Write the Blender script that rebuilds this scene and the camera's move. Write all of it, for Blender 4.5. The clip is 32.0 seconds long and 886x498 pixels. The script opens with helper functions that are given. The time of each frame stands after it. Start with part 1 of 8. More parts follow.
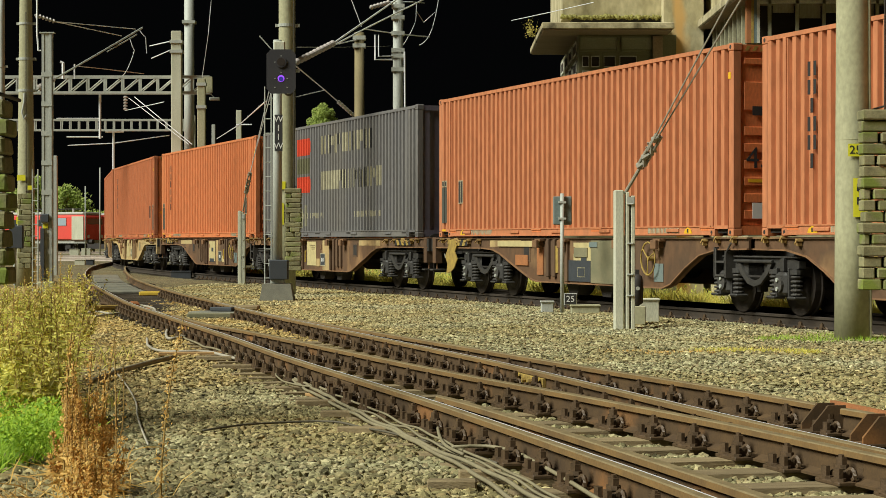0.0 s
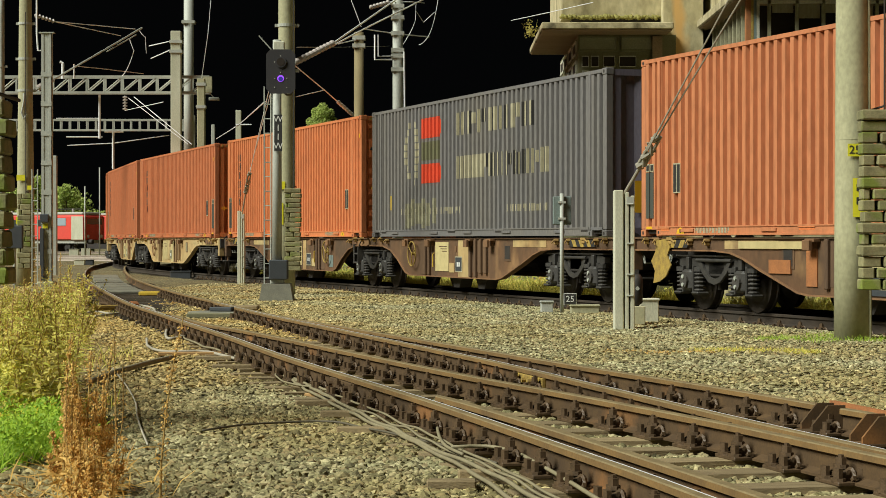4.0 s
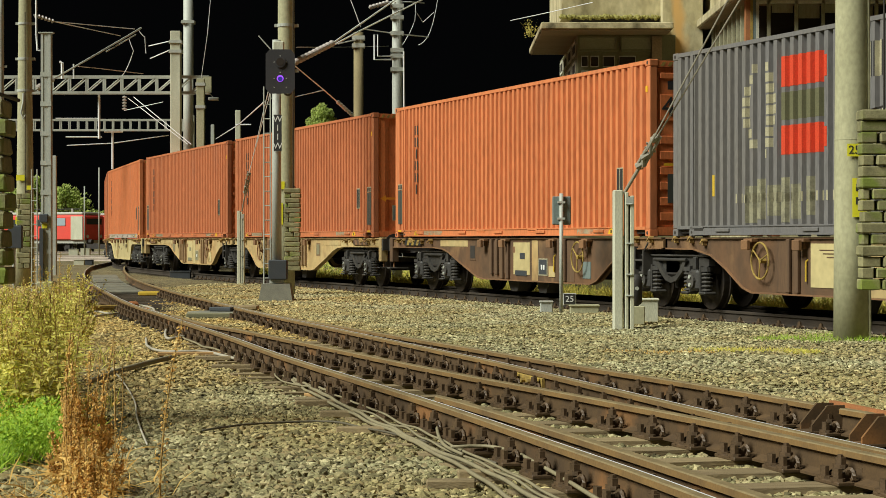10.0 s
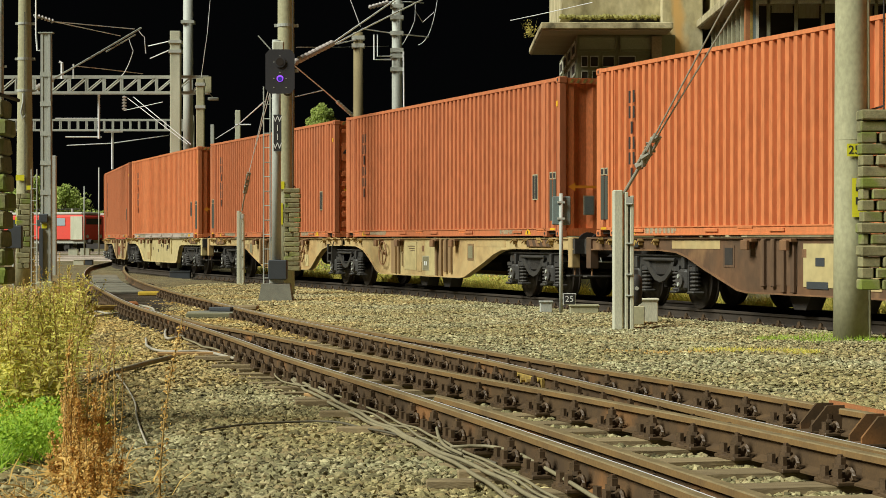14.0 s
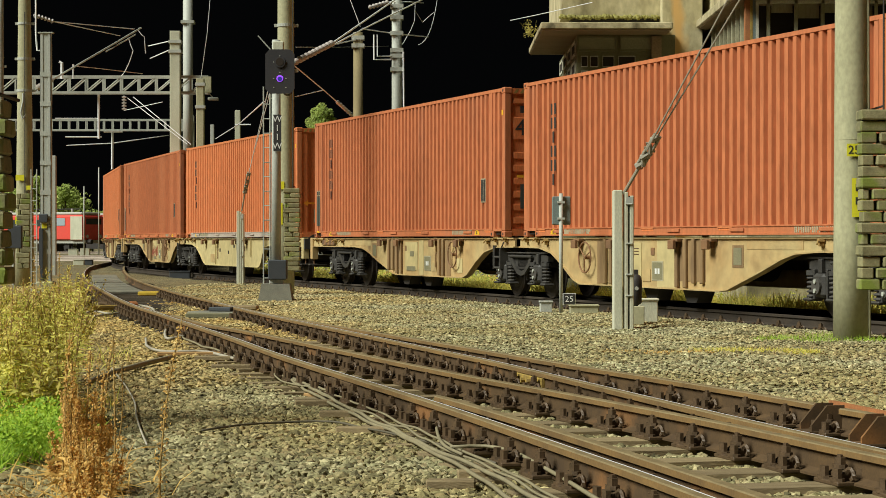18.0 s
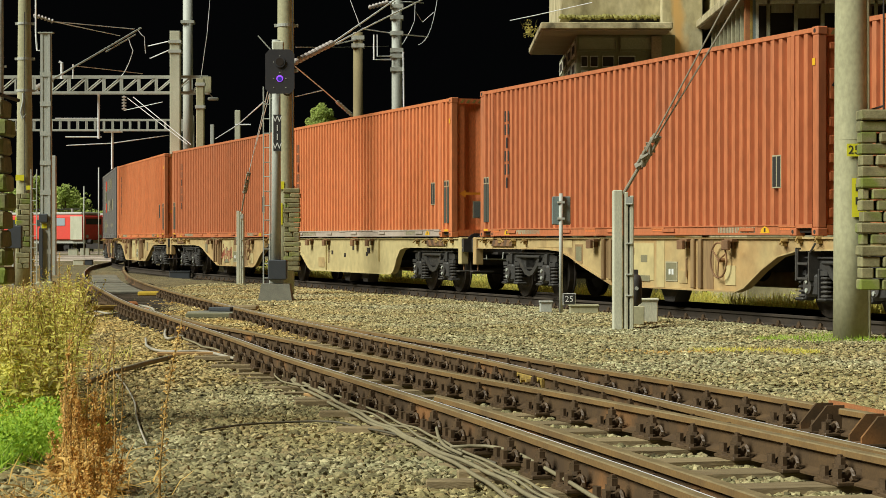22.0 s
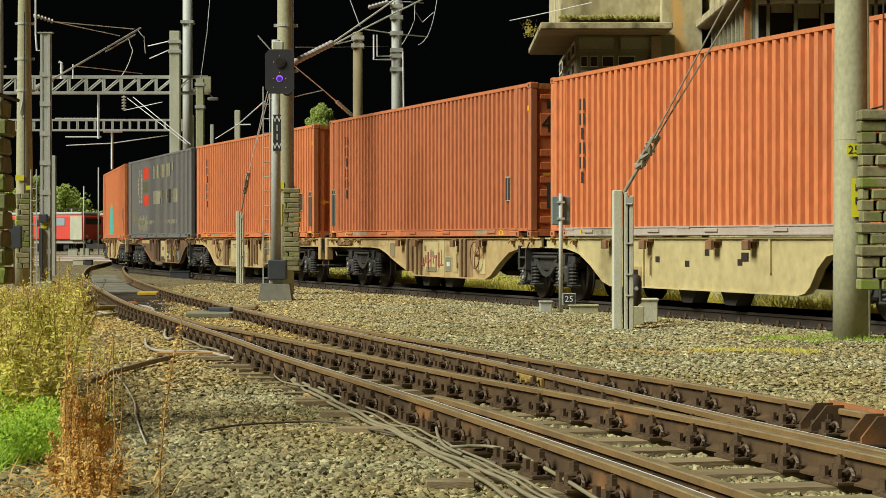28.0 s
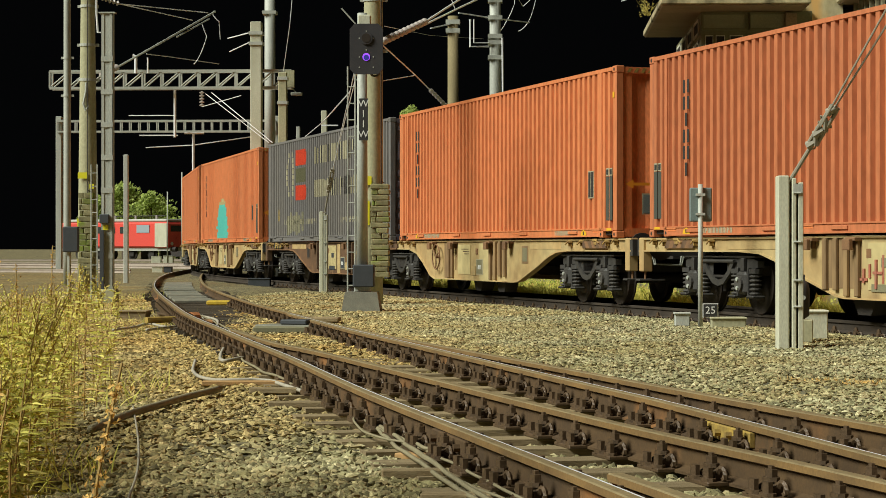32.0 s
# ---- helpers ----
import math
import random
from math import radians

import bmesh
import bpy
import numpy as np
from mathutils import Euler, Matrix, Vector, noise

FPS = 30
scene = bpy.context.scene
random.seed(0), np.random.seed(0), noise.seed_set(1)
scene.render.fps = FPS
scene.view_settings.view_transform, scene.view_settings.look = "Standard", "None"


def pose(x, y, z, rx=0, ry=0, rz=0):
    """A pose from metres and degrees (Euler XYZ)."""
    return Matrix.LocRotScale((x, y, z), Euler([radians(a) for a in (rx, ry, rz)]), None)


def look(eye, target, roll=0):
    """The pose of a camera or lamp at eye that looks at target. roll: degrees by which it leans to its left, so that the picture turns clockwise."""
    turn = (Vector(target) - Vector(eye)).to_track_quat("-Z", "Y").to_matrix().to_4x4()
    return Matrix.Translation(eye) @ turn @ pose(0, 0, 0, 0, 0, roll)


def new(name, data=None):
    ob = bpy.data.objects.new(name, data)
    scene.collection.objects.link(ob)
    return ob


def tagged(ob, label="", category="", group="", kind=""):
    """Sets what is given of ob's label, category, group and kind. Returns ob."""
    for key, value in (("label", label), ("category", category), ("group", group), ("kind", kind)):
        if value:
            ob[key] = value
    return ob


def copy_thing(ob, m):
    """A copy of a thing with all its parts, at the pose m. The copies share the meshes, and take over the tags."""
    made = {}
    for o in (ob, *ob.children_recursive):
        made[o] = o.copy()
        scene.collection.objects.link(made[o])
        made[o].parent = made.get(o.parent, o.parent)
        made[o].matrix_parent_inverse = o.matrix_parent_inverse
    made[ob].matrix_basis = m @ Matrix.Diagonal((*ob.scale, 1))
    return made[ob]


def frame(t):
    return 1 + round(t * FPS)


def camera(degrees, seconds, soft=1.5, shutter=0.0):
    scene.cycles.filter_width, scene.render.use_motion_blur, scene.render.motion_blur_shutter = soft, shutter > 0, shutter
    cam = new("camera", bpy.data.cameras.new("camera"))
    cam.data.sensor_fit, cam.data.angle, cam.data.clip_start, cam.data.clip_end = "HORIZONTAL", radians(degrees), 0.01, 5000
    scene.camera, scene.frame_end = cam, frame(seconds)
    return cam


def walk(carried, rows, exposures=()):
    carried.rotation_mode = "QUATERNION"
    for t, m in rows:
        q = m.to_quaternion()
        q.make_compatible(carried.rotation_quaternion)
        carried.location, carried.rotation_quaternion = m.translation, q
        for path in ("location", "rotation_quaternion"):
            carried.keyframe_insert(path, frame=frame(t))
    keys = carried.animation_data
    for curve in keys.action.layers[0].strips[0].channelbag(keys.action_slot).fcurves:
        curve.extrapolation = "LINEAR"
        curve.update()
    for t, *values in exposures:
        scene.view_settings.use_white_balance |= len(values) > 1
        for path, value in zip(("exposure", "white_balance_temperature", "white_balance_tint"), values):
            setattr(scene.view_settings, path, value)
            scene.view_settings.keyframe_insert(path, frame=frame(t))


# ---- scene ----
# ---- camera and its way ----
cam = camera(24.46, 32.0, 0.7)


def aim(x, y, z, left, down):
    """A camera pose at x, y, z, turned to its left and tilted down, in degrees."""
    return pose(x, y, z, 90 - down, 0, left)


WAY = [(0.0, aim(0, 0, 1.119, 0, 0.27)), (8.0, aim(0, 0, 1.119, -0.02, 0.27)), (20.0, aim(0, 0, 1.119, -0.035, 0.27)), (29.5, aim(0, 0, 1.119, -0.045, 0.27)),
       (30.0, aim(0, 0, 1.119, -0.07, 0.22)), (30.5, aim(0, 0, 1.119, 0.01, 0.22)), (31.0, aim(0, 0.10, 1.119, 0.57, 0.31)), (31.25, aim(-0.04, 0.75, 1.112, 0.86, 0.30)),
       (31.5, aim(-0.10, 1.95, 1.09, 1.28, 0.25)), (31.75, aim(-0.22, 3.70, 1.04, 1.80, 0.15)), (32.0, aim(-0.39, 5.60, 0.985, 2.46, 0.02))]
walk(cam, WAY)

# ---- light: a dark sky, a broad soft sun ----
world = bpy.data.worlds.new("world")
scene.world = world
world.use_nodes = True
world.node_tree.nodes["Background"].inputs[0].default_value = (0.5, 0.55, 0.6, 1)
world.node_tree.nodes["Background"].inputs[1].default_value = 0.0021
sun_data = bpy.data.lights.new("sun", "SUN")
sun_data.energy, sun_data.angle, sun_data.color = 4.6, radians(28), (0.92, 0.95, 0.875)
sun = new("sun", sun_data)
sun.matrix_world = look((-35, -17, 36), (0, 0, 0))
scene.view_settings.exposure = 0.33


# ---- materials ----
def nodes_of(name):
    m = bpy.data.materials.new(name)
    m.use_nodes = True
    return m, m.node_tree.nodes, m.node_tree.links, m.node_tree.nodes["Principled BSDF"]


def surface(name, base, second=None, rough=0.7, metal=0.0, scale=6.0, stretch=(1, 1, 1), grain=60.0, amount=0.5, bump=0.15, depth=0.01,
            vary=0.0, third=None, third_scale=1.3, third_at=(0.55, 0.7)):
    """A worn surface: two colours mixed by coarse noise, a third in patches, fine grain in bump and roughness."""
    m, n, l, b = nodes_of(name)
    co = n.new("ShaderNodeTexCoord")
    mp = n.new("ShaderNodeMapping")
    mp.inputs["Scale"].default_value = stretch
    l.new(co.outputs["Object"], mp.inputs[0])
    shift = n.new("ShaderNodeObjectInfo")
    add = n.new("ShaderNodeVectorMath")
    add.operation = "MULTIPLY_ADD"
    l.new(shift.outputs["Random"], add.inputs[0])
    add.inputs[1].default_value = (37.0, 19.0, 23.0)
    l.new(mp.outputs[0], add.inputs[2])
    coarse = n.new("ShaderNodeTexNoise")
    coarse.inputs["Scale"].default_value, coarse.inputs["Detail"].default_value, coarse.inputs["Roughness"].default_value = scale, 6, 0.65
    l.new(add.outputs[0], coarse.inputs["Vector"])
    fine = n.new("ShaderNodeTexNoise")
    fine.inputs["Scale"].default_value, fine.inputs["Detail"].default_value = grain, 3
    l.new(add.outputs[0], fine.inputs["Vector"])
    ramp = n.new("ShaderNodeMapRange")
    ramp.inputs["From Min"].default_value, ramp.inputs["From Max"].default_value = 0.35, 0.68
    ramp.inputs["To Max"].default_value = amount
    l.new(coarse.outputs[0], ramp.inputs[0])
    mix = n.new("ShaderNodeMix")
    mix.data_type = "RGBA"
    mix.inputs["A"].default_value = (*base, 1)
    mix.inputs["B"].default_value = (*(second or [c * 0.6 for c in base]), 1)
    l.new(ramp.outputs[0], mix.inputs["Factor"])
    out = mix.outputs["Result"]
    if third:
        spots = n.new("ShaderNodeTexNoise")
        spots.inputs["Scale"].default_value, spots.inputs["Detail"].default_value = third_scale, 5
        l.new(add.outputs[0], spots.inputs["Vector"])
        cut = n.new("ShaderNodeMapRange")
        cut.inputs["From Min"].default_value, cut.inputs["From Max"].default_value = third_at
        l.new(spots.outputs[0], cut.inputs[0])
        mix2 = n.new("ShaderNodeMix")
        mix2.data_type = "RGBA"
        l.new(out, mix2.inputs["A"])
        mix2.inputs["B"].default_value = (*third, 1)
        l.new(cut.outputs[0], mix2.inputs["Factor"])
        out = mix2.outputs["Result"]
    hsv = n.new("ShaderNodeHueSaturation")
    val = n.new("ShaderNodeMapRange")
    val.inputs["From Min"].default_value, val.inputs["From Max"].default_value = 0.3, 0.7
    val.inputs["To Min"].default_value, val.inputs["To Max"].default_value = 0.85, 1.12
    l.new(fine.outputs[0], val.inputs[0])
    if vary:
        mul = n.new("ShaderNodeMath")
        mul.operation = "MULTIPLY_ADD"
        l.new(shift.outputs["Random"], mul.inputs[0])
        mul.inputs[1].default_value = vary
        l.new(val.outputs[0], mul.inputs[2])
        sub = n.new("ShaderNodeMath")
        sub.operation = "SUBTRACT"
        l.new(mul.outputs[0], sub.inputs[0])
        sub.inputs[1].default_value = vary / 2
        l.new(sub.outputs[0], hsv.inputs["Value"])
    else:
        l.new(val.outputs[0], hsv.inputs["Value"])
    l.new(out, hsv.inputs["Color"])
    l.new(hsv.outputs[0], b.inputs["Base Color"])
    rr = n.new("ShaderNodeMapRange")
    rr.inputs["To Min"].default_value, rr.inputs["To Max"].default_value = max(rough - 0.12, 0.05), min(rough + 0.12, 1)
    l.new(coarse.outputs[0], rr.inputs[0])
    l.new(rr.outputs[0], b.inputs["Roughness"])
    b.inputs["Metallic"].default_value = metal
    if bump:
        bp = n.new("ShaderNodeBump")
        bp.inputs["Strength"].default_value, bp.inputs["Distance"].default_value = bump, depth
        l.new(fine.outputs[0], bp.inputs["Height"])
        l.new(bp.outputs[0], b.inputs["Normal"])
    return m


def plain(name, base, rough=0.5, metal=0.0, glow=0.0):
    m, n, l, b = nodes_of(name)
    b.inputs["Base Color"].default_value = (*base, 1)
    b.inputs["Roughness"].default_value, b.inputs["Metallic"].default_value = rough, metal
    if glow:
        b.inputs["Emission Color"].default_value = (*base, 1)
        b.inputs["Emission Strength"].default_value = glow
    return m


def dusted(n, l, colour):
    """Tan brake dust lying round the far switch, with a ragged border."""
    co = n.new("ShaderNodeTexCoord")
    sep = n.new("ShaderNodeSeparateXYZ")
    nz = n.new("ShaderNodeTexNoise")
    nz.inputs["Scale"].default_value, nz.inputs["Detail"].default_value = 0.5, 5
    l.new(co.outputs["Object"], nz.inputs["Vector"])
    l.new(co.outputs["Object"], sep.inputs[0])
    far = n.new("ShaderNodeMapRange")
    far.inputs["From Min"].default_value, far.inputs["From Max"].default_value = 12.5, 27.0
    l.new(sep.outputs["Y"], far.inputs[0])
    side = n.new("ShaderNodeMapRange")
    side.inputs["From Min"].default_value, side.inputs["From Max"].default_value = 0.2, -2.8
    l.new(sep.outputs["X"], side.inputs[0])
    rag = n.new("ShaderNodeMapRange")
    rag.inputs["From Min"].default_value, rag.inputs["From Max"].default_value = 0.25, 0.55
    l.new(nz.outputs[0], rag.inputs[0])
    across = n.new("ShaderNodeVectorMath")
    across.operation = "DOT_PRODUCT"
    l.new(co.outputs["Object"], across.inputs[0])
    across.inputs[1].default_value = (1.0, 0.292, 0.0)
    keep = n.new("ShaderNodeMapRange")
    keep.inputs["From Min"].default_value, keep.inputs["From Max"].default_value = 7.0, 8.2
    keep.inputs["To Min"].default_value, keep.inputs["To Max"].default_value = 1.0, 0.35
    l.new(across.outputs["Value"], keep.inputs[0])
    m0, m1, m2 = n.new("ShaderNodeMath"), n.new("ShaderNodeMath"), n.new("ShaderNodeMath")
    m0.operation = m1.operation = m2.operation = "MULTIPLY"
    l.new(far.outputs[0], m0.inputs[0])
    l.new(keep.outputs[0], m0.inputs[1])
    l.new(m0.outputs[0], m1.inputs[0])
    l.new(side.outputs[0], m1.inputs[1])
    l.new(m1.outputs[0], m2.inputs[0])
    l.new(rag.outputs[0], m2.inputs[1])
    mx = n.new("ShaderNodeMix")
    mx.data_type, mx.blend_type = "RGBA", "MULTIPLY"
    l.new(m2.outputs[0], mx.inputs["Factor"])
    l.new(colour, mx.inputs["A"])
    mx.inputs["B"].default_value = (1.58, 1.26, 0.84, 1)
    return mx.outputs["Result"]


def fresh(n, l, colour):
    """Paler, newer stone on the train's side of the tracks."""
    co = n.new("ShaderNodeTexCoord")
    dot = n.new("ShaderNodeVectorMath")
    dot.operation = "DOT_PRODUCT"
    l.new(co.outputs["Object"], dot.inputs[0])
    dot.inputs[1].default_value = (1.0, 0.292, 0.0)
    cut = n.new("ShaderNodeMapRange")
    cut.inputs["From Min"].default_value, cut.inputs["From Max"].default_value = 7.0, 7.9
    l.new(dot.outputs["Value"], cut.inputs[0])
    sep = n.new("ShaderNodeSeparateXYZ")
    l.new(co.outputs["Object"], sep.inputs[0])
    side = n.new("ShaderNodeMapRange")
    side.inputs["From Min"].default_value, side.inputs["From Max"].default_value = -5.0, -2.4
    l.new(sep.outputs["X"], side.inputs[0])
    both = n.new("ShaderNodeMath")
    both.operation = "MULTIPLY"
    l.new(cut.outputs[0], both.inputs[0])
    l.new(side.outputs[0], both.inputs[1])
    mx = n.new("ShaderNodeMix")
    mx.data_type, mx.blend_type = "RGBA", "MULTIPLY"
    l.new(both.outputs[0], mx.inputs["Factor"])
    l.new(colour, mx.inputs["A"])
    mx.inputs["B"].default_value = (1.20, 1.22, 1.25, 1)
    return mx.outputs["Result"]


M = {}
M["orange"] = surface("orange_paint", (0.62, 0.200, 0.070), (0.56, 0.172, 0.057), 0.62, 0, 0.35, (1, 1, 0.3), 12, 0.6, 0.03, 0.004, 0.10,
                      (0.46, 0.17, 0.08), 0.9, (0.60, 0.9))
M["orange_rosy"] = surface("faded_rosy_orange_paint", (0.50, 0.160, 0.061), (0.43, 0.135, 0.051), 0.62, 0, 0.35, (1, 1, 0.3), 12, 0.6, 0.03, 0.004, 0.10,
                           (0.38, 0.15, 0.08), 0.9, (0.58, 0.9))
M["orange_faded"] = surface("faded_tan_orange_paint", (0.53, 0.195, 0.080), (0.46, 0.165, 0.066), 0.65, 0, 0.35, (1, 1, 0.3), 12, 0.6, 0.03, 0.004, 0.08,
                            (0.40, 0.17, 0.09), 0.9, (0.60, 0.9))
# redder end paint, raised above the sides to stand in for missing sunlight
M["orange_end"] = surface("brightened_red_end_paint", (0.74, 0.215, 0.065), (0.64, 0.17, 0.05), 0.6, 0, 1.2, (1, 1, 0.4), 30, 0.6, 0.05, 0.004, 0.1)
M["grey_box"] = surface("dark_grey_paint", (0.152, 0.145, 0.141), (0.177, 0.157, 0.126), 0.6, 0, 0.5, (1, 1, 0.25), 30, 0.7, 0.05, 0.004)
# grey end with the violet tint of its light put into the colour
M["grey_end"] = surface("violet_lit_grey_paint", (0.15, 0.135, 0.165), (0.10, 0.09, 0.11), 0.6, 0, 1.0, (1, 1, 0.3), 30, 0.6, 0.05, 0.004)
M["lettering"] = surface("pale_lettering", (0.42, 0.38, 0.24), (0.25, 0.22, 0.14), 0.7, 0, 4, (1, 1, 1), 50, 0.6, 0.0)
M["black_letter"] = plain("black_lettering", (0.03, 0.028, 0.025), 0.6)
M["red_mark"] = surface("red_mark_paint", (0.65, 0.06, 0.02), None, 0.6, 0, 3, (1, 1, 1), 40, 0.3, 0.0)
M["yellow"] = surface("yellow_paint", (0.62, 0.42, 0.03), (0.45, 0.28, 0.03), 0.6, 0, 6, (1, 1, 1), 60, 0.7, 0.1)
M["orange_arrow"] = plain("orange_arrow_film", (0.80, 0.30, 0.02), 0.5)
M["dark_steel"] = surface("dark_dirty_steel", (0.030, 0.026, 0.022), (0.055, 0.045, 0.035), 0.75, 0.2, 4, (1, 1, 1), 60, 0.7, 0.2)
M["bogie_steel"] = surface("bogie_steel", (0.058, 0.053, 0.045), (0.026, 0.023, 0.019), 0.6, 0.1, 5, (1, 1, 1), 60, 0.8, 0.2)
M["dusty_steel"] = surface("dust_grey_spring_steel", (0.078, 0.070, 0.058), (0.034, 0.030, 0.025), 0.75, 0.1, 7, (1, 1, 1), 60, 0.7, 0.2)
M["wheel_steel"] = surface("wheel_steel", (0.035, 0.028, 0.022), (0.06, 0.042, 0.028), 0.6, 0.4, 6, (1, 1, 1), 60, 0.6, 0.1)
M["frame_brown"] = surface("wagon_brown", (0.155, 0.076, 0.032), (0.070, 0.045, 0.024), 0.75, 0, 0.9, (1, 1, 0.8), 7, 0.9, 0.04, 0.005, 0.15,
                           (0.30, 0.17, 0.07), 1.1, (0.56, 0.72))
M["frame_dark"] = surface("wagon_dark_rust", (0.085, 0.047, 0.024), (0.15, 0.085, 0.04), 0.8, 0, 2.5, (1.5, 1, 0.15), 40, 0.9, 0.1, 0.005, 0.3)
M["frame_tan"] = surface("wagon_tan_rib", (0.30, 0.19, 0.08), (0.17, 0.10, 0.045), 0.8, 0, 2.0, (1.5, 1, 0.3), 12, 0.9, 0.05, 0.005, 0.2)
M["frame_rust"] = surface("wagon_rust_edge", (0.25, 0.125, 0.05), (0.14, 0.075, 0.035), 0.8, 0, 3, (1, 1, 1), 50, 0.9, 0.1, 0.005, 0.2)
M["frame_sand"] = surface("wagon_sand", (0.47, 0.365, 0.165), (0.40, 0.235, 0.085), 0.75, 0, 0.55, (1, 1, 1), 5, 0.9, 0.03, 0.005, 0.10,
                          (0.17, 0.095, 0.04), 1.5, (0.58, 0.80))
M["frame_pale"] = surface("wagon_pale", (0.50, 0.41, 0.19), (0.43, 0.335, 0.145), 0.75, 0, 0.6, (1, 1, 1), 5, 0.7, 0.03, 0.005, 0.1,
                          (0.26, 0.19, 0.09), 1.2, (0.66, 0.9))
M["concrete"] = surface("weathered_concrete", (0.42, 0.40, 0.24), (0.31, 0.29, 0.16), 0.9, 0, 1.1, (1, 1, 0.6), 22, 0.7, 0.15, 0.005, 0.08)
M["pale_concrete"] = surface("pale_concrete", (0.58, 0.57, 0.42), (0.42, 0.41, 0.28), 0.9, 0, 2, (1, 1, 0.3), 70, 0.7, 0.3, 0.006)
M["weights"] = surface("mossy_concrete_blocks", (0.30, 0.27, 0.13), (0.11, 0.10, 0.045), 0.95, 0, 5, (1, 1, 1), 60, 0.8, 0.4, 0.01, 0.35,
                       (0.17, 0.21, 0.03), 2.2, (0.50, 0.66))
M["galvanised"] = surface("galvanised_steel", (0.46, 0.47, 0.40), (0.32, 0.33, 0.27), 0.6, 0.0, 3, (1, 1, 0.3), 60, 0.7, 0.1)
M["dark_box"] = surface("dark_grey_casing", (0.05, 0.055, 0.06), (0.035, 0.04, 0.04), 0.6, 0, 5, (1, 1, 1), 60, 0.6, 0.1)
M["signal_black"] = surface("signal_board_black", (0.028, 0.026, 0.027), (0.04, 0.036, 0.034), 0.6, 0, 5, (1, 1, 1), 60, 0.5, 0.05)
M["rail"] = surface("rusty_rail_side", (0.056, 0.031, 0.011), (0.12, 0.066, 0.021), 0.85, 0.0, 2.5, (1, 1, 1), 60, 0.8, 0.25, 0.004, 0.0,
                    (0.34, 0.145, 0.038), 0.9, (0.56, 0.74))
# polished edge of the rail head, its shine painted as near-white colour
M["rail_band"] = surface("rail_band_white_shine", (0.85, 0.85, 0.86), (0.7, 0.7, 0.72), 0.35, 0.0, 5, (1, 1, 1), 60, 0.6, 0.02)
M["rail_head"] = surface("yellow_brown_rail_head", (0.235, 0.135, 0.042), (0.12, 0.070, 0.024), 0.8, 0, 2.2, (1, 1, 1), 60, 0.8, 0.15, 0.004)
M["rail_top"] = surface("worn_rail_head", (0.27, 0.205, 0.10), (0.13, 0.09, 0.04), 0.6, 0.0, 5, (1, 1, 1), 60, 0.7, 0.1)
M["sleeper"] = surface("old_sleeper_wood", (0.32, 0.24, 0.12), (0.15, 0.10, 0.046), 0.9, 0, 5, (1, 6, 6), 50, 0.8, 0.5, 0.01, 0.3)
M["fastening"] = surface("greasy_fastening", (0.070, 0.044, 0.022), (0.14, 0.085, 0.042), 0.5, 0.1, 9, (1, 1, 1), 80, 0.7, 0.2)
M["cable"] = surface("grey_cable", (0.27, 0.23, 0.13), (0.15, 0.12, 0.065), 0.7, 0, 5, (1, 1, 1), 60, 0.6, 0.2)
M["cable_pale"] = surface("pale_grey_cable", (0.42, 0.38, 0.29), (0.27, 0.23, 0.16), 0.7, 0, 5, (1, 1, 1), 60, 0.6, 0.2)
M["cable_dark"] = surface("dark_cable", (0.12, 0.10, 0.06), (0.07, 0.06, 0.04), 0.7, 0, 5, (1, 1, 1), 60, 0.6, 0.2)
M["wire"] = plain("wire_metal", (0.80, 0.80, 0.78), 0.5, 0.0)
M["insulator"] = plain("dull_glaze", (0.42, 0.37, 0.33), 0.35)
M["plaster"] = surface("stained_render", (0.58, 0.51, 0.30), (0.30, 0.25, 0.12), 0.95, 0, 1.5, (1, 1, 0.6), 9, 0.95, 0.3, 0.012, 0.0,
                       (0.16, 0.135, 0.06), 1.1, (0.52, 0.68))
M["eaves"] = surface("eaves_concrete", (0.52, 0.45, 0.26), (0.20, 0.16, 0.075), 0.95, 0, 2.6, (1, 1, 1), 14, 0.85, 0.4, 0.012, 0.0,
                     (0.09, 0.075, 0.035), 1.7, (0.56, 0.68))
M["dark_interior"] = plain("dark_room", (0.022, 0.014, 0.007), 0.9)
M["glass"] = plain("grey_window_pane", (0.05, 0.055, 0.05), 0.08)
M["white_frame"] = surface("worn_white_frame", (0.60, 0.58, 0.45), (0.42, 0.40, 0.30), 0.8, 0, 5, (1, 1, 1), 60, 0.7, 0.1)
M["loco_red"] = surface("red_locomotive_paint", (0.78, 0.075, 0.05), (0.62, 0.075, 0.05), 0.5, 0, 0.8, (1, 1, 1), 40, 0.5, 0.0)
M["loco_grey"] = surface("pale_grey_paint", (0.45, 0.45, 0.38), (0.35, 0.34, 0.28), 0.6, 0, 1, (1, 1, 1), 40, 0.6, 0.0)
M["plate_yellow"] = plain("yellow_plate_enamel", (0.72, 0.66, 0.03), 0.4)
M["plate_white"] = plain("white_plate_enamel", (0.72, 0.72, 0.66), 0.4)
M["plate_grey"] = surface("grey_plate", (0.17, 0.21, 0.19), (0.13, 0.16, 0.145), 0.6, 0, 5, (1, 1, 1), 50, 0.5, 0.05)
M["olive_mark"] = surface("olive_mark_paint", (0.13, 0.125, 0.06), None, 0.7, 0, 3, (1, 1, 1), 40, 0.4, 0.0)
M["dust"] = surface("pale_dust", (0.30, 0.28, 0.17), (0.16, 0.145, 0.10), 0.9, 0, 6, (1, 1, 1), 40, 0.9, 0.0)
M["panel_green"] = plain("dark_panel_film", (0.07, 0.075, 0.06), 0.5)
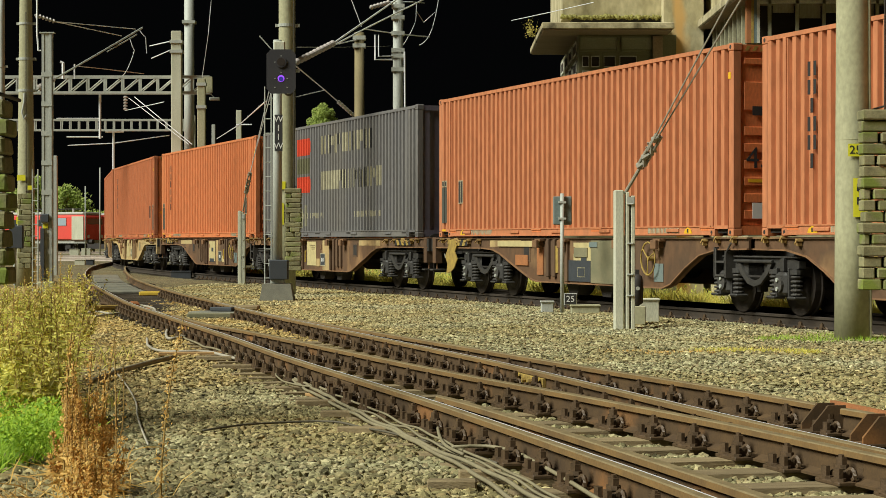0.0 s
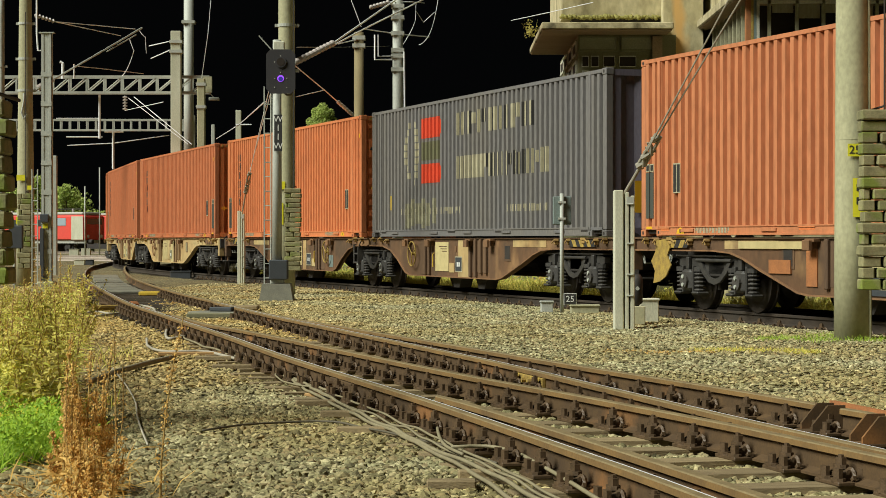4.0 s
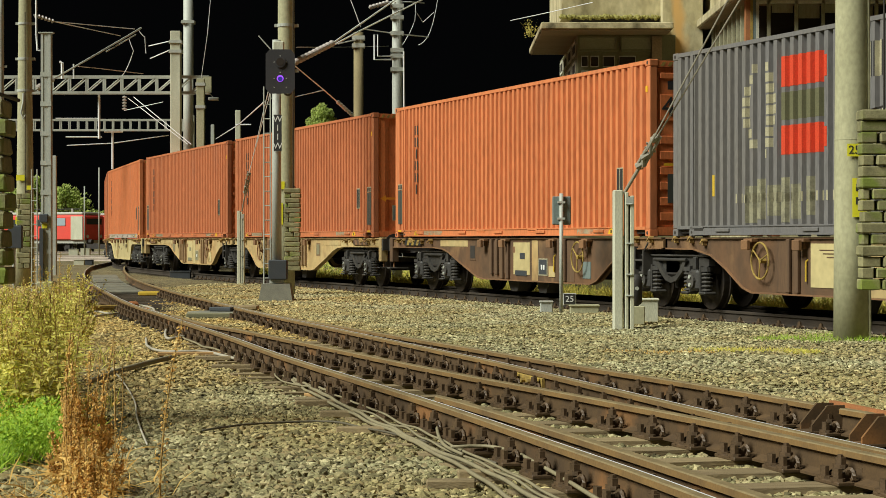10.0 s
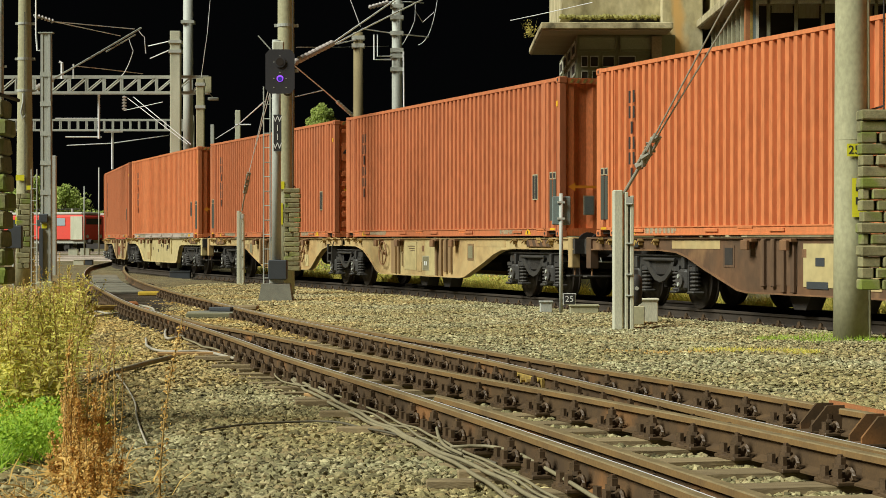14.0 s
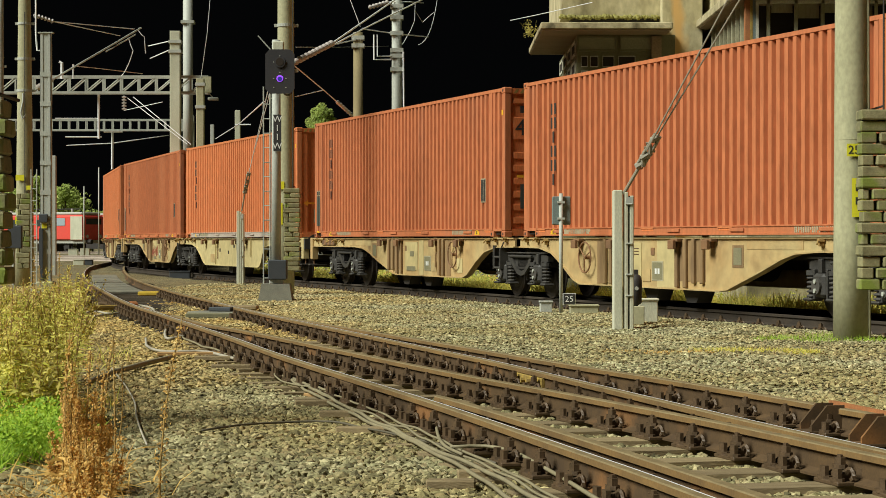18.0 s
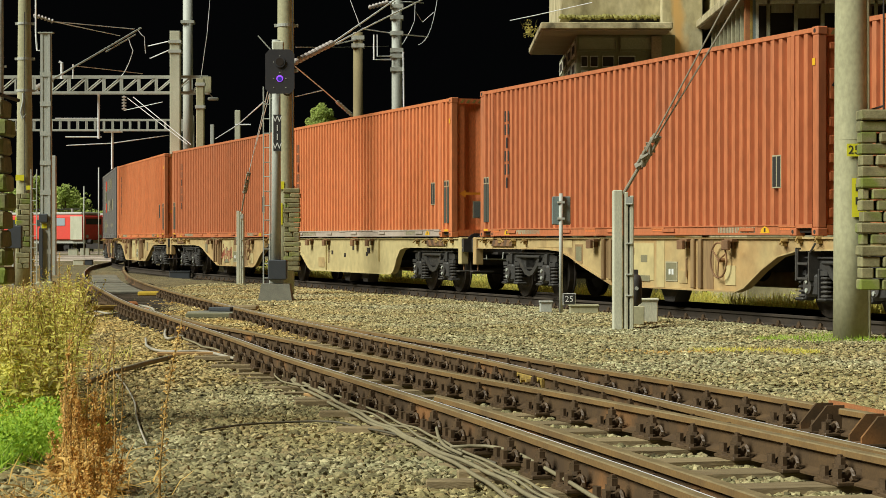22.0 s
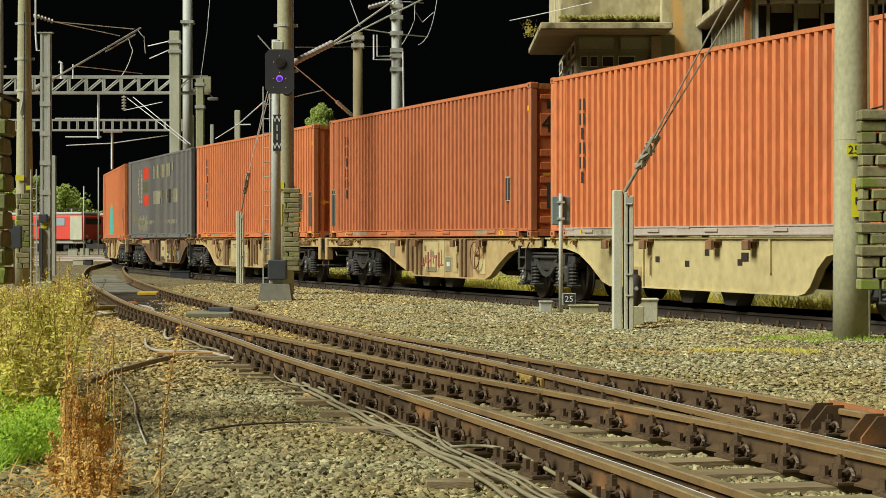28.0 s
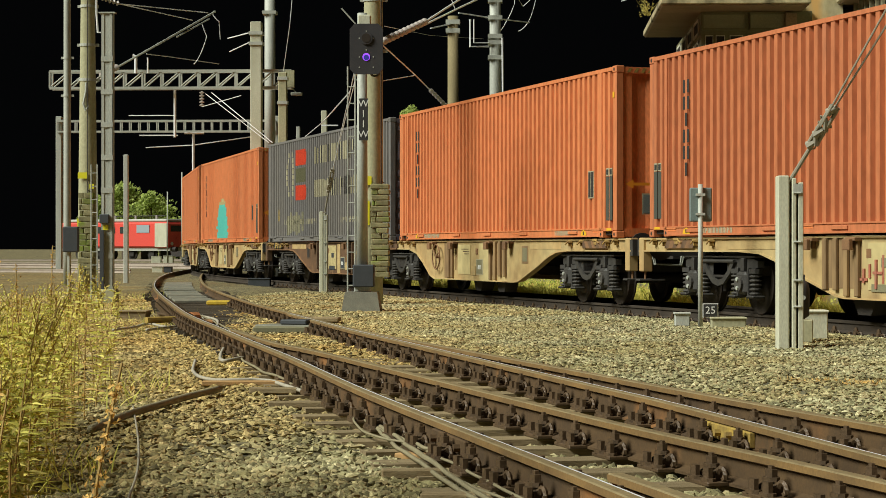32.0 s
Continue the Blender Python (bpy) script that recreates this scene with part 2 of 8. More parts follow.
M["rust_orange"] = surface("orange_rust", (0.42, 0.16, 0.05), (0.24, 0.10, 0.04), 0.85, 0.1, 4, (1, 1, 1), 60, 0.7, 0.2)
M["pale_rail"] = surface("primer_grey_rail", (0.43, 0.36, 0.29), (0.34, 0.265, 0.20), 0.8, 0, 2, (1, 1, 1), 40, 0.7, 0.1)
M["dirty_yellow"] = surface("dirty_yellow", (0.42, 0.28, 0.05), (0.20, 0.13, 0.04), 0.8, 0, 9, (1, 1, 1), 60, 0.9, 0.2)
M["lock_rust"] = surface("yellow_rust_lock", (0.42, 0.27, 0.07), (0.19, 0.10, 0.035), 0.8, 0, 9, (1, 1, 1), 60, 0.9, 0.2)
M["lift_mark"] = plain("lifting_mark_yellow", (0.75, 0.42, 0.02), 0.5)
M["stay"] = plain("stay_strand", (0.30, 0.27, 0.20), 0.6)
M["brown_concrete"] = surface("brown_stained_concrete", (0.25, 0.20, 0.095), (0.15, 0.12, 0.055), 0.9, 0, 1.6, (1, 1, 0.3), 60, 0.8, 0.3)
M["dark_concrete"] = surface("stained_dark_concrete", (0.15, 0.145, 0.11), (0.26, 0.25, 0.18), 0.9, 0, 3, (1, 1, 1), 60, 0.7, 0.3)
M["rail_dark"] = surface("dark_brown_rail", (0.030, 0.022, 0.014), (0.06, 0.04, 0.022), 0.8, 0, 3, (1, 1, 1), 60, 0.7, 0.2)
M["plank"] = surface("tan_plank_wood", (0.46, 0.27, 0.10), (0.30, 0.17, 0.065), 0.85, 0, 5, (1, 6, 6), 40, 0.8, 0.3)
M["sleeper_dark"] = surface("oily_sleeper", (0.05, 0.038, 0.022), (0.09, 0.065, 0.035), 0.9, 0, 5, (1, 6, 6), 50, 0.7, 0.4, 0.01, 0.3)
M["dirty_olive"] = surface("olive_grey_box", (0.17, 0.16, 0.085), (0.26, 0.22, 0.12), 0.85, 0, 3, (1, 1, 1), 60, 0.7, 0.2)
M["mark_red"] = surface("faded_red_scrawl", (0.40, 0.10, 0.06), (0.30, 0.16, 0.09), 0.8, 0, 5, (1, 1, 1), 40, 0.8, 0.0)
M["teal"] = plain("teal_spray_paint", (0.10, 0.50, 0.42), 0.6)


# ---- mesh helpers ----
def link(name, bm, mat, parent=None, smooth=False):
    me = bpy.data.meshes.new(name)
    bm.to_mesh(me)
    bm.free()
    mats = mat if isinstance(mat, (list, tuple)) else [mat]
    for m in mats:
        me.materials.append(M[m] if isinstance(m, str) else m)
    if smooth:
        for f in me.polygons:
            f.use_smooth = True
    ob = new(name, me)
    ob.parent = parent
    return ob


def part(name, bm, mat, parent, label="", smooth=False):
    ob = link(name, bm, mat, parent, smooth)
    if label:
        ob["label"] = label
    return ob


def share(name, me, parent, m, label=""):
    """Another object on the mesh me under parent, at the pose m."""
    ob = new(name, me)
    ob.parent = parent
    ob.matrix_basis = m
    if label:
        ob["label"] = label
    return ob


def holder(name, m, label, category, group="", kind=""):
    ob = new(name)
    ob.matrix_basis = m
    return tagged(ob, label, category, group, kind)


def box(bm, x0, x1, y0, y1, z0, z1, bevel=0.0, m=None, mat=0):
    c = [(x0, y0, z0), (x1, y0, z0), (x1, y1, z0), (x0, y1, z0), (x0, y0, z1), (x1, y0, z1), (x1, y1, z1), (x0, y1, z1)]
    v = [bm.verts.new(p) for p in c]
    fs = [bm.faces.new([v[i] for i in q]) for q in ((3, 2, 1, 0), (4, 5, 6, 7), (0, 1, 5, 4), (1, 2, 6, 5), (2, 3, 7, 6), (3, 0, 4, 7))]
    for f in fs:
        f.material_index = mat
    if bevel:
        es = list({e for f in fs for e in f.edges})
        r = bmesh.ops.bevel(bm, geom=es, offset=bevel, segments=1, affect="EDGES")
        v = list({w for f in r["faces"] for w in f.verts} | {w for w in v if w.is_valid})
    if m is not None:
        for w in v:
            w.co = m @ w.co
    return bm


def boxes(*items, bevel=0.0):
    bm = bmesh.new()
    for it in items:
        box(bm, *it, bevel=bevel)
    return bm


def rod(bm, a, b, r, seg=8, r2=None, mat=0):
    """A closed round bar from a to b."""
    a, b = Vector(a), Vector(b)
    r2 = r if r2 is None else r2
    q = (b - a).to_track_quat("Z", "Y").to_matrix()
    rings = []
    for p, rr in ((a, r), (b, r2)):
        rings.append([bm.verts.new(p + q @ Vector((rr * math.cos(2 * math.pi * i / seg), rr * math.sin(2 * math.pi * i / seg), 0))) for i in range(seg)])
    for i in range(seg):
        j = (i + 1) % seg
        bm.faces.new((rings[0][i], rings[0][j], rings[1][j], rings[1][i])).material_index = mat
    bm.faces.new(rings[0][::-1]).material_index = mat
    bm.faces.new(rings[1]).material_index = mat
    return bm


def lathe(bm, prof, seg=16, m=None):
    """A turned shape about z from a profile of (radius, height)."""
    rings = []
    for r, z in prof:
        ring = []
        for i in range(seg):
            p = Vector((r * math.cos(2 * math.pi * i / seg), r * math.sin(2 * math.pi * i / seg), z))
            ring.append(bm.verts.new(m @ p if m is not None else p))
        rings.append(ring)
    for a, b in zip(rings, rings[1:]):
        for i in range(seg):
            j = (i + 1) % seg
            bm.faces.new((a[i], a[j], b[j], b[i]))
    bm.faces.new(rings[0][::-1])
    bm.faces.new(rings[-1])
    return bm


def tube(bm, pts, r, seg=6):
    """A round tube along points."""
    pts = [Vector(p) for p in pts]
    rings = []
    for i, p in enumerate(pts):
        d = (pts[min(i + 1, len(pts) - 1)] - pts[max(i - 1, 0)]).normalized()
        s = d.cross(Vector((0, 0, 1)) if abs(d.z) < 0.95 else Vector((1, 0, 0))).normalized()
        u = s.cross(d)
        rings.append([bm.verts.new(p + r * (math.cos(2 * math.pi * k / seg) * s + math.sin(2 * math.pi * k / seg) * u)) for k in range(seg)])
    for a, b in zip(rings, rings[1:]):
        for i in range(seg):
            j = (i + 1) % seg
            bm.faces.new((a[i], a[j], b[j], b[i]))
    bm.faces.new(rings[0][::-1])
    bm.faces.new(rings[-1])
    return bm


def prism(bm, outline, y0, y1, mat=0):
    """An outline of (x, z) pulled along y."""
    a = [bm.verts.new((x, y0, z)) for x, z in outline]
    b = [bm.verts.new((x, y1, z)) for x, z in outline]
    n = len(a)
    fs = [bm.faces.new(a), bm.faces.new(b[::-1])]
    for i in range(n):
        j = (i + 1) % n
        fs.append(bm.faces.new((a[j], a[i], b[i], b[j])))
    for f in fs:
        f.material_index = mat
    bmesh.ops.recalc_face_normals(bm, faces=fs)
    return bm


def spline(points, step=0.5):
    """A smooth curve through plan points (Catmull-Rom), sampled evenly enough."""
    P = [Vector(p) for p in points]
    P = [2 * P[0] - P[1], *P, 2 * P[-1] - P[-2]]
    out = []
    for i in range(1, len(P) - 2):
        a, b, c, d = P[i - 1:i + 3]
        n = max(2, int((c - b).length / step))
        for k in range(n):
            t = k / n
            out.append(0.5 * (2 * b + (c - a) * t + (2 * a - 5 * b + 4 * c - d) * t * t + (3 * b - a - 3 * c + d) * t ** 3))
    out.append(P[-2])
    return out


def letters(text, size, depth=0.004):
    """A mesh of the built-in font, its middle at the origin, upright in x and z, facing -y."""
    cu = bpy.data.curves.new("letters", "FONT")
    cu.body, cu.size, cu.extrude, cu.align_x, cu.align_y = text, size, depth / 2, "CENTER", "CENTER"
    cu.resolution_u = 2
    ob = bpy.data.objects.new("letters", cu)
    scene.collection.objects.link(ob)
    bpy.context.view_layer.update()
    me = bpy.data.meshes.new_from_object(ob.evaluated_get(bpy.context.evaluated_depsgraph_get()))
    bpy.data.objects.remove(ob)
    bm = bmesh.new()
    bm.from_mesh(me)
    bpy.data.meshes.remove(me)
    bmesh.ops.rotate(bm, verts=bm.verts, matrix=Matrix.Rotation(radians(90), 3, "X"))
    return bm


def seen(px, py, depth):
    """The place at a depth from the still camera, from its direction."""
    return Vector(((px - 784) / 3617.4 * depth, depth, 1.119 - (py - 424.1) / 3617.4 * depth))


# ---- the line that the train runs on ----
Y0, HEAD, S_BEND, R_BEND, K0 = 43.563, 1.23124, -22.587, 193.59, -0.0002243
HALF = 1.219


def line_point(s, off=0.0):
    """Place and heading on the train's near side at s metres along its line, off metres farther from the camera."""
    d = Vector((math.cos(HEAD), -math.sin(HEAD)))
    n = Vector((-d.y, d.x))
    sa = max(s, S_BEND)
    p = Vector((0, Y0)) + d * (math.sin(K0 * sa) / K0) + n * ((1 - math.cos(K0 * sa)) / K0)
    ang = K0 * sa
    t = Vector((d.x * math.cos(ang) - d.y * math.sin(ang), d.x * math.sin(ang) + d.y * math.cos(ang)))
    if s < S_BEND:
        u = (S_BEND - s) / R_BEND
        b = -t
        r = Vector((b.y, -b.x))
        p = p + b * (R_BEND * math.sin(u)) + r * (R_BEND * (1 - math.cos(u)))
        t = t * math.cos(u) - r * math.sin(u)
    n = Vector((-t.y, t.x))
    return p + n * off, t


def train_at(t):
    return -0.95432 + 2.502433 * t + 0.01468012 * t * t - 0.0000385 * t ** 3
# ---- the train ----
UNIT, BOX_L, GAP_J = 29.59, 13.541, 0.919
GAP_K = UNIT - 2 * BOX_L - GAP_J
SHIFT_K = {-1: 0.0, 0: 0.02, 1: 0.11, 2: -0.06, 3: -0.175, 4: 0.004}
SHIFT_J = {-1: -0.231, 0: 0.07, 1: -0.10, 2: -0.36, 3: -0.10, 4: 0.0}


def mid_k(u):
    return -u * UNIT + SHIFT_K.get(u, 0.0)


def mid_j(u):
    return -u * UNIT - GAP_K / 2 - BOX_L - GAP_J / 2 + SHIFT_J.get(u, 0.0)


def corrugated(bm, x0, x1, z0, z1, y, depth, pitch=0.278, face=-1):
    """A sheet with upright trapezoid ribs; face is the side on which it looks out."""
    n = int((x1 - x0) / pitch)
    pitch = (x1 - x0) / n
    xs = []
    for i in range(n):
        a = x0 + i * pitch
        xs += [(a, 0), (a + 0.44 * pitch, 0), (a + 0.51 * pitch, 1), (a + 0.93 * pitch, 1)]
    xs.append((x1, 0))
    lo = [bm.verts.new((x, y - face * depth * k, z0)) for x, k in xs]
    hi = [bm.verts.new((x, y - face * depth * k, z1)) for x, k in xs]
    for i in range(len(xs) - 1):
        q = (lo[i], lo[i + 1], hi[i + 1], hi[i])
        bm.faces.new(q if face < 0 else q[::-1])
    return bm


def ribbed_end(bm, x, y0, y1, z0, z1, depth, face, n):
    """An end sheet with upright ribs."""
    pitch = (y1 - y0) / n
    ys = []
    for i in range(n):
        a = y0 + i * pitch
        ys += [(a, 0), (a + 0.30 * pitch, 0), (a + 0.5 * pitch, 1), (a + 0.80 * pitch, 1)]
    ys.append((y1, 0))
    lo = [bm.verts.new((x - face * depth * k, y, z0)) for y, k in ys]
    hi = [bm.verts.new((x - face * depth * k, y, z1)) for y, k in ys]
    for i in range(len(ys) - 1):
        q = (lo[i], lo[i + 1], hi[i + 1], hi[i])
        bm.faces.new(q if face > 0 else q[::-1])
    return bm


L2, H2 = BOX_L / 2, 2.942
POST_X, PITCH = 6.07, 0.242


def box_body(thing, paint, end_paint, doors_ahead, foot=None):
    """The shell of a high 45-foot box: floor at z = 0, ahead is +x, the near side is -y."""
    W = HALF
    for y, face in ((-W + 0.012, -1), (W - 0.012, 1)):
        part("side_wall", corrugated(bmesh.new(), -L2 + 0.17, L2 - 0.17, 0.165, H2 - 0.07, y, 0.066, PITCH, face), paint, thing)
        a, b = sorted((y - face * 0.045, y + face * 0.010))
        out = (a - 0.014, b) if face < 0 else (a, b + 0.014)
        part("bottom_rail", boxes((-POST_X, POST_X, a, b, 0.02, 0.155), (-POST_X, POST_X, *out, 0.146, 0.168), (-POST_X, POST_X, *out, 0.02, 0.045)), foot or paint, thing)
        lip = (a - 0.026, a) if face < 0 else (b, b + 0.026)
        for x in (-5.0, -2.3, -0.2, 2.0, 4.7):
            part("rail_pocket", boxes((x - 0.22, x + 0.22, *lip, 0.07, 0.125), bevel=0.006), foot or paint, thing)
        for sx in (-1, 1):
            x0, x1 = sorted((sx * (POST_X + 0.05), sx * (L2 - 0.16)))
            part("overhang_rail", boxes((x0, x1, a, b, 0.115, 0.168)), paint, thing)
            part("load_post", boxes((sx * POST_X - 0.045, sx * POST_X + 0.045, *out, 0.118, H2 - 0.07), bevel=0.006), paint, thing)
        part("top_rail", boxes((-L2 + 0.16, L2 - 0.16, a, b, H2 - 0.075, H2 - 0.012)), paint, thing)
    for x in (-1, 1):
        for y in (-1, 1):
            cx, cy = x * (L2 - 0.08), y * (W - 0.075)
            part("corner_post", boxes((cx - 0.075, cx + 0.075, cy - 0.07, cy + 0.07, 0.12, H2 - 0.118), bevel=0.012), paint, thing)
    cast = boxes((-0.089, 0.089, -0.081, 0.081, 0, 0.118), bevel=0.012)
    rod(cast, (0.0, -0.0835, 0.06), (0.0, -0.0815, 0.06), 0.032, 10, None, 1)
    first = part("corner_casting", cast, [paint, "dark_steel"], thing)
    spots = [(x, y, z) for x in (-L2 + 0.089, L2 - 0.089) for y in (-W + 0.081, W - 0.081) for z in (0, H2 - 0.118)]
    spots += [(x, y, 0) for x in (-POST_X, POST_X) for y in (-W + 0.075, W - 0.075)]
    first.matrix_basis = pose(*spots[0])
    for s in spots[1:]:
        share("corner_casting", first.data, thing, pose(*s, 0, 0, 180 if s[1] > 0 else 0))
    roof = bmesh.new()
    n = 26
    step = (2 * L2 - 0.36) / n
    for i in range(n):
        a = -L2 + 0.18 + i * step
        box(roof, a + 0.04, a + step - 0.04, -W + 0.1, W - 0.1, H2 - 0.03, H2 - 0.008)
    box(roof, -L2 + 0.1, L2 - 0.1, -W + 0.05, W - 0.05, H2 - 0.06, H2 - 0.028)
    part("roof", roof, paint, thing)
    part("floor", boxes((-L2 + 0.1, L2 - 0.1, -W + 0.06, W - 0.06, 0.05, 0.14)), "dark_steel", thing)
    for x, door in ((L2, doors_ahead), (-L2, not doors_ahead)):
        face = 1 if x > 0 else -1
        part("end_header", boxes(tuple(sorted((x - face * 0.13, x - face * 0.01))) + (-W + 0.15, W - 0.15, H2 - 0.13, H2 - 0.02)), end_paint, thing)
        part("end_sill", boxes(tuple(sorted((x - face * 0.13, x - face * 0.01))) + (-W + 0.15, W - 0.15, 0.02, 0.16)), end_paint, thing)
        if not door:
            part("end_wall", ribbed_end(bmesh.new(), x - face * 0.03, -W + 0.14, W - 0.14, 0.15, H2 - 0.12, 0.05, face, 4), end_paint, thing)
            continue
        for side in (-1, 1):
            y0, y1 = sorted((side * 0.01, side * (W - 0.15)))
            leaf = boxes(tuple(sorted((x - face * 0.09, x - face * 0.045))) + (y0, y1, 0.165, H2 - 0.135))
            d = part("door", leaf, end_paint, thing)
            for z, h in [(0.26 + 0.255 * k, 0.14) for k in range(6)] + [(1.92, 0.44), (2.62, 0.10)]:
                part("door_ridge", boxes(tuple(sorted((x - face * 0.046, x - face * 0.018))) + (y0 + 0.05, y1 - 0.05, z, z + h), bevel=0.012), end_paint, d)
            for yy in (side * 0.2, side * (W - 0.72)):
                bar = rod(bmesh.new(), (x - face * 0.005, yy, 0.1), (x - face * 0.005, yy, H2 - 0.07), 0.017, 8)
                for z in (0.3, 1.0, 1.9, 2.6):
                    box(bar, *sorted((x - face * 0.045, x + face * 0.012)), yy - 0.035, yy + 0.035, z, z + 0.07)
                part("locking_bar", bar, "galvanised", d)


RIB_X0, RIB_X1 = -L2 + 0.17, L2 - 0.17
RIB_N = int((RIB_X1 - RIB_X0) / PITCH)
RIB_P = (RIB_X1 - RIB_X0) / RIB_N


def rib_depth(x):
    """How far the ribbed side lies back at x."""
    f = ((x - RIB_X0) / RIB_P) % 1.0
    if f < 0.44:
        return 0.0
    if f < 0.51:
        return 0.066 * (f - 0.44) / 0.07
    return 0.066 if f < 0.93 else 0.066 * (1 - f) / 0.07


def bars(thing, name, cells, mat, y=None, label=""):
    """Painted strokes on the near side, following its ribs: cells of (x0, x1, z0, z1). With y they lie flat at that depth."""
    bm = bmesh.new()
    for x0, x1, z0, z1 in cells:
        if y is not None:
            box(bm, x0, x1, y, y + 0.003, z0, z1)
            continue
        cuts = {x0, x1}
        for k in range(int((x0 - RIB_X0) / RIB_P) - 1, int((x1 - RIB_X0) / RIB_P) + 2):
            cuts |= {c for c in (RIB_X0 + (k + f) * RIB_P for f in (0, 0.44, 0.51, 0.93)) if x0 < c < x1}
        xs = sorted(cuts)
        lo = [bm.verts.new((x, -HALF + 0.0085 + rib_depth(x), z0)) for x in xs]
        hi = [bm.verts.new((x, -HALF + 0.0085 + rib_depth(x), z1)) for x in xs]
        for k in range(len(xs) - 1):
            bm.faces.new((lo[k], lo[k + 1], hi[k + 1], hi[k]))
    return part(name, bm, mat, thing, label)


def word_bars(x0, z0, n, pitch, h, rnd):
    """A line of letters as plain upright bars, unevenly set."""
    out = []
    for i in range(n):
        a, w = x0 + i * pitch, pitch * 0.74
        cut = rnd.uniform(0.30, 0.42) * w
        out.append((a, a + cut, z0, z0 + h))
        out.append((a + w * 0.62, a + w, z0 + h * rnd.choice((0.0, 0.0, 0.42)), z0 + h * rnd.choice((1.0, 1.0, 0.9))))
    return out


def edge_bars(cells, t):
    """Thin dark edges beside upright bars."""
    return [(x0 - t, x0, z0, z1) for x0, x1, z0, z1 in cells] + [(x1, x1 + t, z0, z1) for x0, x1, z0, z1 in cells]


def box_marks(thing, kind, rnd, front=True):
    if kind == "grey":
        for z0, z1 in ((2.16, 2.60), (1.18, 1.60)):
            bars(thing, "red_square", [(-3.25, -2.0, z0, z1), (-2.0, -1.88, z0 + 0.07, z1 - 0.07)], "red_mark", label="red painted square of the emblem")
        bars(thing, "emblem_square", [(-3.2, -2.0, 1.68, 2.08)], "olive_mark", label="dull olive square of the emblem")
        cells = []
        for k in range(9):
            z = 1.15 + 0.16 * k
            w = 0.55 * math.sin(math.pi * (k + 1) / 10.5)
            cells += [(-3.85 - w, -3.85 - w * 0.55, z, z + 0.13), (-3.75 + 0.2 * w, -3.75 + 0.75 * w, z, z + 0.13)]
        for cell in cells:
            bars(thing, "emblem_stroke", [cell], "lettering")
        for z, n, pitch in ((2.13, 7, 0.62), (1.22, 11, 0.465)):
            cells = word_bars(-0.91, z, n, pitch, 0.47, rnd)
            bars(thing, "lettering", cells, "lettering", label="pale line of large letters")
            bars(thing, "lettering_edge", edge_bars([c for c in cells if c[3] - c[2] > 0.2], 0.035), "black_letter")
        bars(thing, "small_lettering", word_bars(-4.6, 0.50, 22, 0.18, 0.14, rnd), "lettering")
        bars(thing, "small_lettering", word_bars(2.0, 0.50, 12, 0.18, 0.14, rnd), "lettering")
        bars(thing, "yellow_mark", [(-5.42, -5.3, 0.62, 0.95)], "yellow")
        bars(thing, "dust_patch", [(-4.3 + 0.35 * k, -4.0 + 0.35 * k, 0.2 + 0.05 * (k % 3), 0.75 + 0.1 * (k % 2)) for k in range(6)], "dust", label="pale dusty scrawl")
    else:
        if kind != "blank":
            cells = []
            for i in range(6):
                z = 2.26 - i * 0.26
                cells += [(-5.42, -5.345, z, z + 0.205), (-5.255, -5.18, z, z + 0.205)] if i % 3 != 2 else [(-5.34, -5.26, z, z + 0.205)]
            bars(thing, "lettering", cells, "black_letter", -HALF + 0.008, "dark column of large letters")
        else:
            bars(thing, "small_lettering", [(5.02, 5.05, 2.05 - 0.22 * i, 2.2 - 0.22 * i) for i in range(8)], "lettering")
        flat = -HALF + 0.006
        px = -5.55 if kind == "blank" else 5.44
        frame = part("panel_frame", boxes((px, px + 0.26, flat, flat + 0.01, 0.70, 1.18)), "lettering", thing, "pale framed data panel")
        for x in (px + 0.015, px + 0.145):
            part("data_panel", boxes((x, x + 0.10, flat - 0.004, flat, 0.72, 1.16)), "black_letter", frame)
        sx = 1 if front else -1
        for x in (6.29, 6.45):
            x0, x1 = sorted((sx * x, sx * (x + 0.13)))
            part("data_panel", boxes((x0, x1, flat, flat + 0.008, 0.30, 1.06)), "panel_green", thing, "dark data panel beside the corner")
            head = part("panel_frame", boxes((x0, x1, flat, flat + 0.008, 1.07, 1.20)), "lettering", thing)
            part("data_panel", boxes((x0 + 0.02, x1 - 0.02, flat - 0.004, flat, 1.09, 1.18)), "black_letter", head)
        bars(thing, "yellow_mark", [sorted((sx * 6.33, sx * 6.55)) + [0.125, 0.165]], "lift_mark", -HALF - 0.002)
        for x in (3.75, -4.75):
            bars(thing, "small_lettering", word_bars(x, 0.052, 12, 0.1, 0.085, rnd), "lettering", -HALF - 0.003)
        for x in (-5.25, 5.25):
            sign = bmesh.new()
            prism(sign, [(x - 0.14, 0.046), (x + 0.14, 0.046), (x + 0.10, 0.11), (x, 0.146), (x - 0.10, 0.11)], -HALF - 0.012, -HALF - 0.004)
            sg = part("lifting_sign", sign, "lift_mark", thing, "yellow lifting-point sign")
            part("sign_symbol", boxes((x - 0.025, x + 0.025, -HALF - 0.014, -HALF - 0.011, 0.06, 0.12)), "black_letter", sg)
        bars(thing, "yellow_mark", [(6.62, 6.70, 2.40, 2.50)], "lift_mark", -HALF - 0.004)
